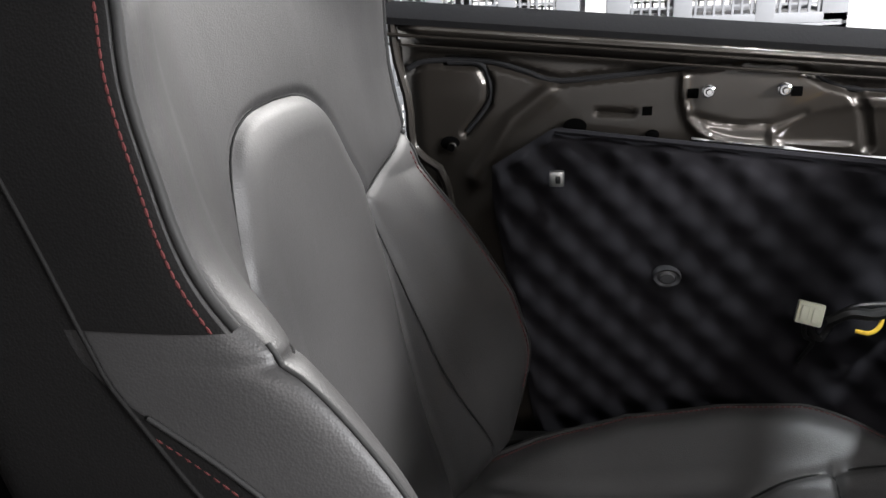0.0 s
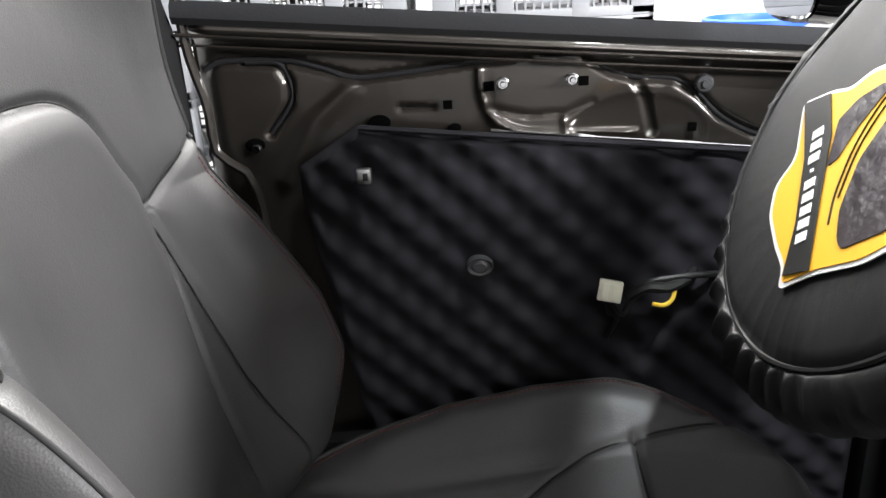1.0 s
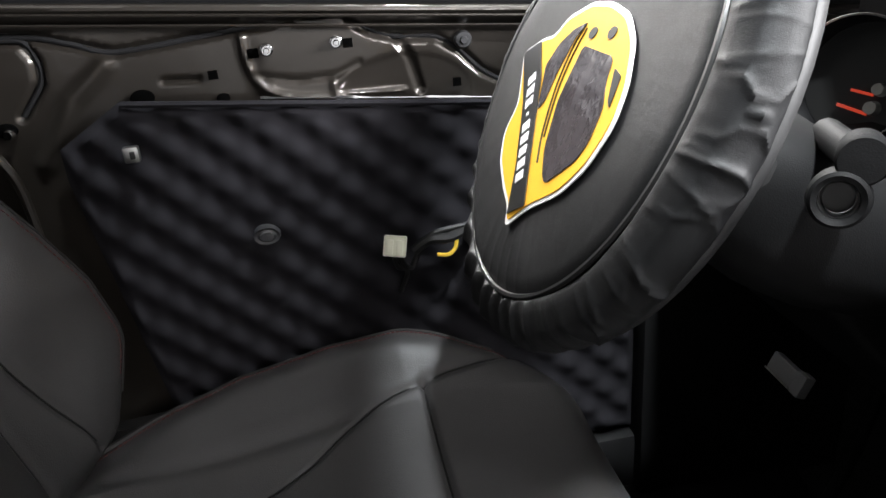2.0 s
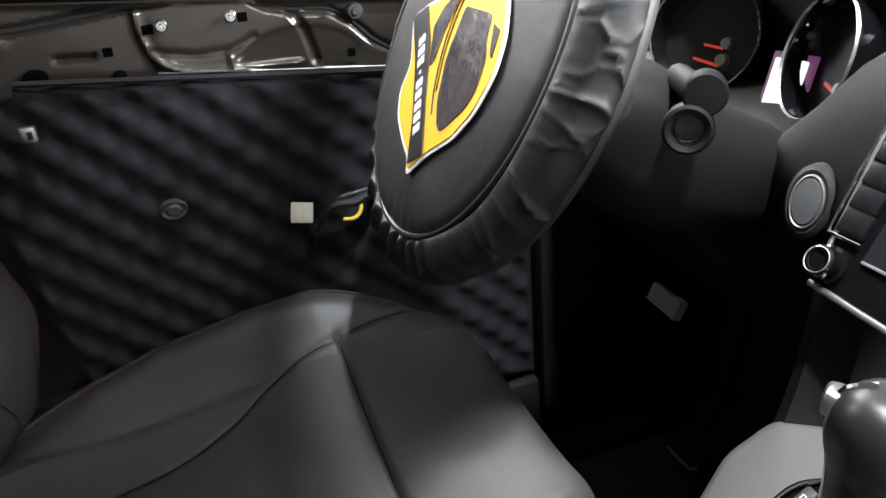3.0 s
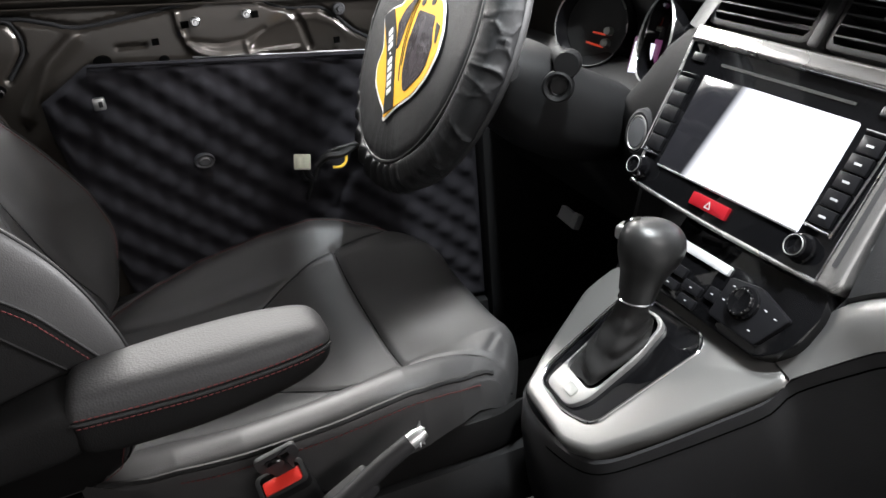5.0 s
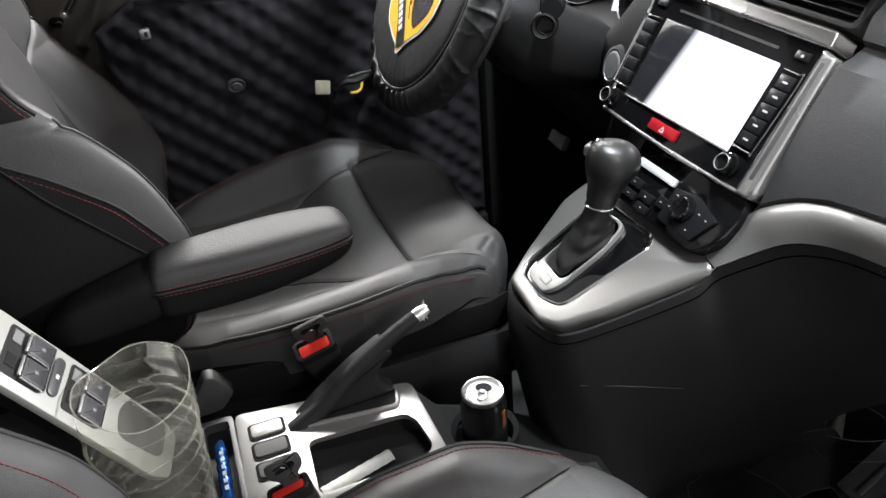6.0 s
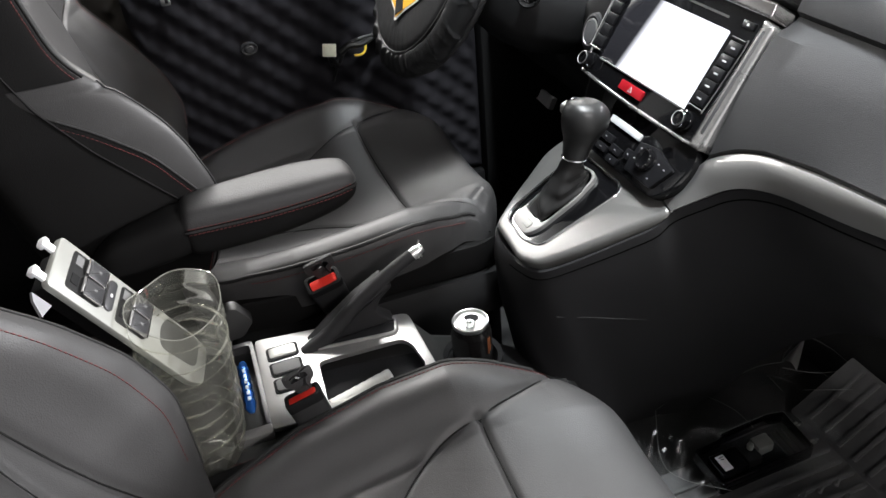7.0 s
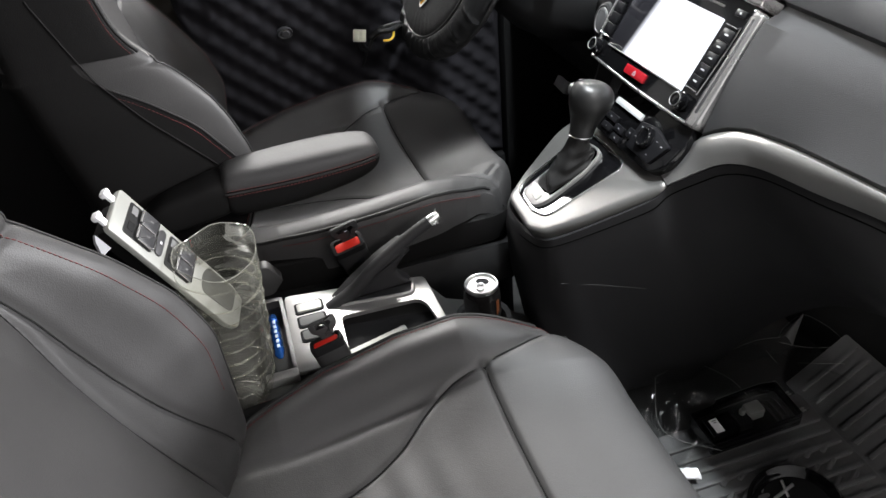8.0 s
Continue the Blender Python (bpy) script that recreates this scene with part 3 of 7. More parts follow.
bm = bm_new()
tube(bm, [(0.66, 0.86, 1.28), (0.65, 0.92, 1.31), (0.63, 0.96, 1.35)], 0.02, 10)
part("arm", bm, PLASTIC, mirror)

# sound-deadening foam on the door
foam = thing("foam_sheet", (0.2, 0.78, 0.8), "charcoal egg-crate acoustic foam sheet stuck on the door", "foam")
FX, FZ = 330, 230
fu = np.linspace(0, 1, FX)[:, None] * np.ones((1, FZ))
fw = np.ones((FX, 1)) * np.linspace(0, 1, FZ)[None, :]
fx = -0.085 + fu * 0.715
ftop = np.where(fx < -0.008, 1.247 - (-0.008 - fx) * 0.62, 1.2465 - 0.108 * (fx + 0.008))
fz = 0.66 + fw * (ftop - 0.66)
fx = fx + (1.16 - np.minimum(fz, 1.16)) * 0.16 * (1 - fu)
ca, sa = math.cos(radians(-43)), math.sin(radians(-43))
fp, fq = fx * ca + fz * sa, -fx * sa + fz * ca
wob = 0.35 * np.sin(fx * 9) + 0.3 * np.sin(fz * 13 + 1)
h = (0.5 + 0.5 * np.cos(2 * math.pi * fq / 0.0425 + wob)) * (0.74 + 0.26 * np.cos(2 * math.pi * fp / 0.041 + wob))
edge = np.clip(np.minimum(np.minimum(fu, 1 - fu) * 60, np.minimum(fw, 1 - fw) * 45), 0, 1)
dent = 0.010 * np.exp(-(((fx - 0.375) / 0.03) ** 2 + ((fz - 1.10) / 0.07) ** 2))
fy = 0.786 - (0.004 + 0.0078 * h) * edge + dent
bm = surface(lambda i, j: (fx[i, j], fy[i, j], fz[i, j]), FX, FZ)
part("sheet", bm, FOAM, foam)
bm = bm_new()
tube(bm, [(-0.006, 0.777, 1.2455), (0.2, 0.777, 1.2235), (0.4, 0.777, 1.202), (0.62, 0.777, 1.179)], 0.004, 6)
part("cut_edge", bm, FOAM, foam)

clip = thing("metal_clip", (-0.003, 0.765, 1.18), "small bright metal clip pushed through the foam", "clip")
bm = bm_new()
box(bm, (-0.003, 0.765, 1.19), (0.018, 0.012, 0.019), 0.003)
part("body", bm, ALU, clip)
bm = bm_new()
box(bm, (-0.001, 0.7585, 1.19), (0.006, 0.003, 0.009), 0.001)
part("slot", bm, BLACK_PRINT, clip)
knob = thing("round_clip", (0.131, 0.775, 1.06), "round black plastic clip in the foam", "clip")
bm = bm_new()
m = axes((0.131, 0.772, 1.066), (1, 0, 0), (0, 0, 1))
revolve(bm, [(0.0, 0.008), (0.008, 0.008), (0.009, 0.005), (0.012, 0.004), (0.016, 0.006), (0.017, 0.0), (0.017, -0.01)], m @ Matrix.Diagonal((1, 0.7, 1, 1)), 24)
part("cap", bm, GREY_KEY, knob)

plug = thing("connector", (0.285, 0.725, 1.04), "ivory plastic wiring connector hanging at the door", "connector")
m = Matrix.Translation((0.285, 0.725, 1.046)) @ Euler((radians(-20), radians(8), radians(-12))).to_matrix().to_4x4()
bm = bm_new()
box(bm, (0, 0, 0), (0.028, 0.018, 0.026), 0.002, m)
part("shell", bm, IVORY, plug)
bm = bm_new()
for dx in (-0.006, 0.006):
    box(bm, (dx, -0.0095, -0.001), (0.008, 0.004, 0.018), 0.001, m)
part("socket", bm, IVORY, plug)
harness = thing("wiring_harness", (0.33, 0.74, 1.02), "taped black wiring with a yellow wire at the door", "wiring")
for nm, pts, r, mt in (("wire", [(0.288, 0.73, 1.032), (0.294, 0.737, 1.015), (0.305, 0.745, 1.005), (0.318, 0.745, 1.03), (0.335, 0.742, 1.048), (0.37, 0.745, 1.052), (0.405, 0.757, 1.049), (0.425, 0.776, 1.042), (0.43, 0.792, 1.038)], 0.004, WIRE),
                       ("wire", [(0.282, 0.73, 1.03), (0.287, 0.74, 1.01), (0.30, 0.755, 0.995), (0.29, 0.77, 0.96)], 0.003, WIRE),
                       ("wire", [(0.31, 0.74, 1.03), (0.33, 0.735, 1.044), (0.355, 0.737, 1.042), (0.380, 0.750, 1.046), (0.395, 0.772, 1.044), (0.40, 0.79, 1.042)], 0.007, WIRE),
                       ("yellow_wire", [(0.338, 0.735, 1.022), (0.352, 0.733, 1.021), (0.362, 0.735, 1.028), (0.366, 0.74, 1.042)], 0.0026, YELLOW_WIRE)):
    bm = bm_new()
    tube(bm, catmull(pts, 24), r, 8)
    part(nm, bm, mt, harness)


# ---- seats ----
def even_open(pts, n):
    """Resample an open line of vectors at n even steps."""
    a = np.array([tuple(p) for p in pts])
    d = np.concatenate(([0], np.cumsum(np.linalg.norm(np.diff(a, axis=0), axis=1))))
    s = np.linspace(0, d[-1], n)
    return [V(*(np.interp(t, d, a[:, c]) for c in range(3))) for t in s]


def seat(xs, yc, zs, s, label, lean, slide=0.0, taper=0.0, hem=0.90, tall=1.0, deep=True):
    """A bolstered leather bucket seat. xs, zs: its cross seam; yc: its middle; s: +1 when its inner side faces -y; lean: backrest slope."""
    ob = thing("car_seat", (xs - 0.1, yc, 0.53), label, "car seat", "front seats")
    # cushion
    NA, NB = 230, 260
    prof = catmull([(-0.37, -0.020), (-0.25, -0.026), (-0.14, -0.018), (0.0, 0.0), (0.085, 0.004), (0.132, 0.001), (0.153, -0.009), (0.163, -0.027), (0.166, -0.058), (0.160, -0.11)], NA)
    half = [(0, -0.014), (0.08, -0.012), (0.135, -0.004), (0.172, 0.006), (0.205, 0.0175), (0.232, 0.0175), (0.2455, 0.0135), (0.2510, 0.004), (0.254, -0.015), (0.255, -0.04)]
    sect = [(-w, d) for w, d in half[:0:-1]] + half
    sect = catmull(sect, NB)
    px = np.array([p[0] for p in prof])[:, None] * np.ones((1, NB))
    pz = np.array([p[1] for p in prof])[:, None] * np.ones((1, NB))
    sw = np.ones((NA, 1)) * np.array([q[0] for q in sect])[None, :]
    sd = np.ones((NA, 1)) * np.array([q[1] for q in sect])[None, :]
    fade = np.interp(px, [-0.37, -0.27, -0.2, -0.1, -0.02, 0.04, 0.10, 0.15], [-0.6, 1.3, 2.0, 2.25, 2.1, 1.4, 0.5, 0.2])
    narrow = np.interp(px, [-0.37, -0.30, -0.2, -0.1, 0.0, 0.08, 0.13, 0.16], [0.72, 0.88, 1.01, 1.06, 1.05, 1.0, 0.94, 0.90])
    cw = sw * narrow
    cx = px - 0.062 * np.clip((np.abs(sw) - 0.12) / 0.13, 0, 1) ** 2 * np.clip((px + 0.02) / 0.15, 0, 1)
    cz = pz + np.where(sd > 0, sd * fade, sd)
    aw = np.abs(cw)
    curve = [(0.0, 0.178), (-0.055, 0.166), (-0.095, 0.142), (-0.135, 0.108), (-0.19, 0.080), (-0.25, 0.064), (-0.36, 0.05)]
    d1 = seg_dist(cx, aw, [tuple(p) for p in catmull(curve, 30)])
    d2 = seg_dist(cx, aw, [(0.0, 0.0), (0.0, 0.178)])
    d3 = seg_dist(cx, aw, [(0.0, 0.178), (0.06, 0.19), (0.13, 0.215)])
    groove = 0.0030 * np.exp(-(d1 / 0.0038) ** 2) + 0.005 * np.exp(-(d2 / 0.0034) ** 2) + 0.004 * np.exp(-(d3 / 0.006) ** 2)
    d4 = seg_dist(cx, aw, [(-0.06, 0.166), (-0.14, 0.158), (-0.24, 0.148), (-0.33, 0.140)])
    groove = groove + 0.0035 * np.exp(-(d4 / 0.010) ** 2) * np.clip((-cx - 0.05) / 0.05, 0, 1)
    for tuck in ([(0.085, 0.226), (0.11, 0.205), (0.128, 0.176)], [(0.072, 0.236), (0.098, 0.228), (0.120, 0.214)], [(0.100, 0.190), (0.126, 0.160)]):
        groove = groove + 0.0028 * deep * np.exp(-(seg_dist(cx, -cw, tuck) / 0.0045) ** 2)
    puff = 0.0022 * (1 - np.exp(-(np.minimum(np.minimum(d1, d2), d3) / 0.03) ** 2))
    ripple = 0.0012 * np.sin(cx * 130 + 14 * aw) * np.exp(-((cx + 0.15) / 0.09) ** 2) * np.exp(-(aw / 0.1) ** 2)
    cz = cz - groove + puff - 0.004 + ripple
    bm = surface(lambda i, j: (xs + cx[i, j], yc + cw[i, j], zs + cz[i, j]), NA, NB)
    part("cushion", bm, LEATHER, ob)

    def sewn(lines, gu, gw, place, width):
        """Dark sewn seams that follow grooves of a surface given by its grid coordinates."""
        for line in lines:
            pts = []
            for u, w in line:
                k = int(np.argmin((gu - u) ** 2 + (gw - w) ** 2))
                pts.append(place(u, w, k))
            for _ in range(3):
                pts = [pts[0]] + [(a + b * 2 + c) / 4 for a, b, c in zip(pts[:-2], pts[1:-1], pts[2:])] + [pts[-1]]
            bm = bm_new()
            tube(bm, pts, width, 6)
            part("seam", bm, SEAM, ob)
    for side in (-1, 1):
        lines = [[(p[0], side * p[1]) for p in catmull(curve[:6], 40)], [(p[0], side * p[1]) for p in catmull([(0.0, 0.178), (0.06, 0.19), (0.12, 0.212)], 20)]]
        if side > 0:
            lines.append([(0.0, w) for w in np.linspace(-0.178, 0.178, 60)])
        sewn(lines, cx, cw, lambda u, w, k: V(xs + u, yc + w, zs + cz.flat[k] + 0.0006), 0.0011)
    for side in (-1, 1):
        je = int(NB * (0.5 + side * 0.405))
        edge = [V(xs + cx[i, je], yc + cw[i, je], zs + cz[i, je] + 0.0012) for i in range(6, NA - 40)]
        bm = bm_new()
        tube(bm, edge[::2], 0.0032, 6)
        part("piping", bm, PIPING, ob)
        if side > 0:
            js = int(NB * (0.5 + side * 0.385))
            stitches("stitching", [V(xs + cx[i, js], yc + cw[i, js], zs + cz[i, js] + 0.0006) for i in range(6, NA - 36)], ob, 0.0055, 0.0009)
        else:
            jc = next(j for j in range(NB) if sect[j][0] > -0.2465)
            hem_line = []
            for i in range(36, NA - 46):
                j = min(range(jc), key=lambda j: abs(cz[i, j] - cz[i, jc] + 0.008))
                hem_line.append(V(xs + cx[i, j], yc + cw[i, j] - 0.0014, zs + cz[i, j]))
            for _ in range(60):
                hem_line = [hem_line[0]] + [(a + b + c) / 3 for a, b, c in zip(hem_line[:-2], hem_line[1:-1], hem_line[2:])] + [hem_line[-1]]
            stitches("stitching", hem_line, ob, 0.0055, 0.001)
        # leather side and plastic valance
        bm = bm_new()
        rings = []
        for k in range(40):
            x = xs - 0.36 + 0.50 * k / 39
            hw = 0.253 - 0.02 * smoothstep(0.08, 0.14, x - xs) - 0.012 * smoothstep(-0.2, -0.36, x - xs)
            up = (-0.012 if side > 0 else -0.034) - 0.02 * smoothstep(0.05, 0.14, x - xs)
            rings.append([(x, yc + side * (hw + o), zs + h) for o, h in ((-0.02, up - 0.01), (-0.004, up - 0.008), (0.0, -0.045), (0.003, -0.075), (-0.002, -0.095), (-0.03, -0.10))])
        loft(bm, rings)
        part("side_leather", bm, LEATHER_SIDE, ob)
        if side > 0:
            stitches("stitching", [(xs - 0.33 + 0.45 * k / 39, yc + side * (0.2575 - 0.018 * smoothstep(0.08, 0.14, -0.33 + 0.45 * k / 39)), zs - 0.034 - 0.02 * smoothstep(0.0, 0.12, -0.33 + 0.45 * k / 39)) for k in range(40)], ob, 0.0055, 0.001)
        bm = bm_new()
        rings = []
        for k in range(24):
            x = xs - 0.40 + 0.52 * k / 23
            low = -0.24 + 0.07 * smoothstep(-0.1, 0.12, x - xs)
            rings.append([(x, yc + side * (0.256 + o), zs + h) for o, h in ((-0.03, -0.098), (0.0, -0.102), (0.012, -0.125), (0.014, -0.17), (0.006, low), (-0.03, low))])
        loft(bm, rings)
        part("valance", bm, PLASTIC_DARK, ob, "black plastic seat base cover")
    bm = bm_new()
    box(bm, (xs - 0.12, yc, zs - 0.14), (0.44, 0.44, 0.10), 0.02)
    part("pan", bm, PLASTIC_DARK, ob)
    for side in (-1, 1):
        bm = bm_new()
        box(bm, (xs - 0.1, yc + side * 0.2, (0.53 + zs - 0.19) / 2), (0.46, 0.04, zs - 0.19 - 0.53), 0.006)
        part("rail", bm, PLASTIC_DARK, ob, "steel seat rail")
    bm = bm_new()
    slab(bm, rounded_poly([(-0.335, -0.06), (-0.312, -0.022), (-0.300, -0.024), (-0.28, -0.055), (-0.30, -0.08), (-0.335, -0.08)], 0.008), -0.010, 0.010, axes((xs, yc - s * 0.262, zs), (1, 0, 0), (0, 0, 1)), 0.004)
    part("recliner_cover", bm, RECLINER, ob, "dark grey plastic hinge cover")
    # backrest
    zb = zs + 0.295
    NA, NB = 380, 320
    zz = np.linspace(zs - 0.03, zs + 0.64 * tall, NA)
    rz = (zz - zs) / tall
    if deep:
        A = np.interp(rz, [-0.03, 0.0, 0.1, 0.165, 0.217, 0.252, 0.275, 0.308, 0.332, 0.346, 0.37, 0.43, 0.477, 0.64], [0.02, 0.07, 0.126, 0.131, 0.124, 0.114, 0.101, 0.080, 0.058, 0.047, 0.040, 0.038, 0.043, 0.02])
    else:
        A = np.interp(rz, [-0.03, 0.0, 0.115, 0.175, 0.235, 0.295, 0.355, 0.435, 0.505, 0.64], [0.01, 0.05, 0.094, 0.096, 0.083, 0.056, 0.042, 0.037, 0.044, 0.02])
    Wd = np.interp(rz, [-0.03, 0.1, 0.25, 0.31, 0.36, 0.45, 0.55, 0.60, 0.64], [0.18, 0.238, 0.242, 0.236, 0.229, 0.222, 0.19, 0.15, 0.09])
    Wd = Wd - taper * np.array([smoothstep(0.13, 0.315, r) * (1 - smoothstep(0.318, 0.34, r)) for r in rz])
    ker = np.ones(15) / 15
    A = np.convolve(np.pad(A, 7, "edge"), ker, "valid")
    Wd = np.convolve(np.pad(Wd, 7, "edge"), ker, "valid")
    half = [(0, 0, 0), (0.35, 0, 0.0), (0.52, 0, 0.10), (0.68, 0, 0.42), (0.80, 0, 0.80), (0.90, 0, 1.0), (0.965, 0, 0.96), (0.995, -0.006, 0.6), (1.0, -0.05, 0), (0.98, -0.10, 0), (0.9, -0.12, 0)]
    sect = catmull([(-a, b * 4, c * 0.35) for a, b, c in half[:0:-1]] + [(a, b * 4, c * 0.35) for a, b, c in half], NB)
    sa_ = np.array(sect) * np.array((1, 0.25, 1 / 0.35))
    bw = Wd[:, None] * sa_[None, :, 0]
    zg = zz[:, None] * np.ones((1, NB))
    roll = -0.05 * np.clip((rz - 0.52) / 0.12, 0, 1) ** 2
    # the bolster on the door side is worn flatter towards its top
    worn = np.interp(rz, [0.0, 0.08, 0.16, 0.22, 0.30, 0.40, 0.5], [0.82, 0.78, 0.68, 0.52, 0.27, 0.5, 1.0]) if deep else np.ones(NA)
    slack = np.where(sa_[None, :, 0] > 0, worn[:, None], 1.0)
    bx = (xs - 0.44 + slide - lean * (zz - zb) + roll)[:, None] + sa_[None, :, 1] + A[:, None] * np.clip(sa_[None, :, 2], 0, 2) * slack
    ab = np.abs(bw)
    rel = (zg - zs) / tall
    TONGUE = [(0.0, 0.401), (0.04, 0.399), (0.068, 0.390), (0.087, 0.372), (0.101, 0.342), (0.118, 0.303), (0.117, 0.24), (0.110, 0.18), (0.107, 0.115), (0.110, -0.03)]
    tg = [tuple(p) for p in catmull(TONGUE, 50)]
    t1 = seg_dist(ab, rel, tg)
    t2 = seg_dist(ab, rel, [(0.121, 0.292), (0.131, 0.236), (0.138, 0.17), (0.148, 0.09), (0.165, 0.0)])
    t3 = np.where(bw * deep > 0, seg_dist(ab, rel, [(0.121, 0.292), (0.185, 0.318), (0.25, 0.345)]), seg_dist(ab, rel, [(0.121, 0.292), (0.185, 0.304), (0.25, 0.318)]))
    inner = np.interp(rel, [p[1] for p in tg[::-1]], [p[0] for p in tg[::-1]])
    within = (rel < 0.398) * (ab < inner) * np.clip(t1 / 0.028, 0, 1)
    g = 0.0045 * np.exp(-(t1 / 0.0042) ** 2) + 0.005 * np.exp(-(t2 / 0.0042) ** 2) + 0.004 * np.exp(-(t3 / 0.0040) ** 2) + 0.003 * np.exp(-(np.minimum(t2, t3) / 0.016) ** 2)
    bx = bx - g + 0.0075 * np.sin(within * math.pi / 2)
    bm = surface(lambda i, j: (bx[i, j], yc + bw[i, j], zg[i, j]), NA, NB)
    part("backrest", bm, LEATHER, ob)
    for side in (-1, 1):
        lines = [[(side * p[0], p[1]) for p in tg], [(side * w, r) for w, r in catmull([(0.121, 0.292), (0.131, 0.236), (0.138, 0.17), (0.148, 0.09), (0.162, 0.01)], 50)], [(side * w, r) for w, r in catmull([(0.121, 0.292), (0.185, 0.318), (0.225, 0.335)] if deep and side > 0 else [(0.121, 0.292), (0.185, 0.304), (0.225, 0.312)], 30)]]
        sewn(lines, bw, rel, lambda w, r, k: V(bx.flat[k] + 0.0004, yc + w, zs + r * tall), 0.0010)
    bm = bm_new()
    rings = []
    for i in range(0, NA, 10):
        xr = bx[i, NB // 2] - 0.105
        w = Wd[i] * 0.99
        rings.append([(xr + 0.02, yc - w, zz[i]), (xr - 0.03, yc - w * 0.8, zz[i]), (xr - 0.04, yc, zz[i]), (xr - 0.03, yc + w * 0.8, zz[i]), (xr + 0.02, yc + w, zz[i]), (xr + 0.03, yc, zz[i])])
    loft(bm, rings)
    part("back_shell", bm, PLASTIC_DARK, ob, "black seat back shell")
    mid = NB // 2

    def column(a, side):
        return next(j for j in (range(mid, NB) if side > 0 else range(mid, -1, -1)) if abs(sa_[j, 0]) >= a)
    for side in (-1, 1):
        # matt black upper side panel behind a piped and stitched edge
        i0 = int(np.searchsorted(rz, 0.330))
        i1 = NA - 46
        jp, js, ja, jb = column(0.965, side), column(0.985, side), column(0.975, side), (NB - 2 if side > 0 else 1)
        bm = bm_new()
        tube(bm, [V(bx[i, jp] + 0.001, yc + bw[i, jp], zz[i]) for i in range(i0, i1, 3)], 0.0028, 12)
        part("piping", bm, PIPING, ob)
        o = V(0.0022, side * 0.0026, 0)
        stitches("stitching", [V(bx[i, js], yc + bw[i, js], zz[i]) + o for i in range(i0, i1, 3)], ob, 0.005, 0.0008, 0.0042)

        def skin(keep, lift):
            bm = bm_new()
            made = {}

            def vert(i, j):
                if (i, j) not in made:
                    made[i, j] = bm.verts.new((bx[i, j] + lift, yc + bw[i, j] + side * lift * 1.2, zz[i]))
                return made[i, j]
            cols = range(min(ja, jb), max(ja, jb))
            for i in range(2, i1 - 1):
                for j in cols:
                    if keep(i, j):
                        bm.faces.new((vert(i, j), vert(i + 1, j), vert(i + 1, j + 1), vert(i, j + 1)))
            return bm
        part("side_panel", skin(lambda i, j: i >= i0, 0.002), LEATHER_SIDE, ob, "matt black side panel with red stitching")
        # on the lower bolster the black skin starts behind a curved, stitched seam
        plane = xs - 0.44 + slide - lean * (zz - zb)
        if deep:
            seam = plane + np.interp(rz, [0.0, 0.10, 0.145, 0.17, 0.22, 0.265, 0.291, 0.305, 0.33], [0.06, 0.113, 0.113, 0.103, 0.080, 0.036, -0.002, -0.020, -0.03])
        else:
            seam = plane + np.interp(rz, [0.0, 0.10, 0.155, 0.20, 0.235, 0.258, 0.27, 0.285, 0.30, 0.33], [0.06, 0.086, 0.090, 0.088, 0.078, 0.054, 0.034, 0.004, -0.014, -0.034])
        seam = np.convolve(np.pad(seam, 8, "edge"), np.ones(17) / 17, "valid")
        low = bm_new()
        strip, edge = [], []
        cols = list(range(jp, NB) if side > 0 else range(jp, -1, -1))
        for i in range(2, i0 + 1):
            row = [V(bx[i, j], yc + bw[i, j], zz[i]) for j in cols]
            k = next((k for k in range(1, len(row)) if row[k].x < seam[i]), 1)
            f = min(1.0, max(0.0, (row[k - 1].x - seam[i]) / max(1e-6, row[k - 1].x - row[k].x)))
            first = row[k - 1].lerp(row[k], f)
            rest = [first] + row[k:]
            line = even_open(rest, 26)
            off = V(0.0006, side * 0.0018, 0)
            strip.append([low.verts.new(p + off) for p in line])
            edge.append(first + V(0.0006, side * 0.0014, 0))
        for a, b in zip(strip[:-1], strip[1:]):
            for k in range(25):
                low.faces.new((a[k], b[k], b[k + 1], a[k + 1]) if side > 0 else (a[k + 1], b[k + 1], b[k], a[k]))
        part("lower_side", low, LEATHER_SIDE, ob, "matt black leather on the bolster side")
        bm = bm_new()
        top_end = int(np.searchsorted(rz, 0.287)) if deep else len(edge)
        edge = edge[:top_end]
        tube(bm, edge[4::3], 0.0015, 10)
        part("piping", bm, PIPING, ob)
        stitches("stitching", [p + V(-0.004, side * 0.0008, -0.006) for p in edge[4::3]], ob, 0.0055, 0.0008)
        # a second thin seam runs down the black side
        back_line = np.interp(rz, [0.05, 0.149, 0.20, 0.239, 0.305, 0.352, 0.411], [0.10, 0.083, 0.050, 0.024, -0.012, -0.024, -0.037])
        run = []
        for i in range(16, int(np.searchsorted(rz, 0.42)), 4):
            want = plane[i] + back_line[i]
            row = [V(bx[i, j], yc + bw[i, j], zz[i]) for j in cols]
            k = next((k for k in range(1, len(row)) if row[k].x < want), None)
            if k:
                run.append(row[k - 1].lerp(row[k], min(1.0, max(0.0, (row[k - 1].x - want) / max(1e-6, row[k - 1].x - row[k].x)))) + V(0, side * 0.0024, 0))
        bm = bm_new()
        tube(bm, run, 0.0013, 10)
        part("seam", bm, LEATHER_SIDE, ob)
        if side > 0:
            kf = column(hem, side)
            stitches("stitching", [V(bx[i, kf] + 0.0006, yc + bw[i, kf], zz[i]) for i in range(int(np.searchsorted(rz, 0.06)), i0 - 4, 3)], ob, 0.0055, 0.0008)
        bm = bm_new()
        kf = column(0.935, side)
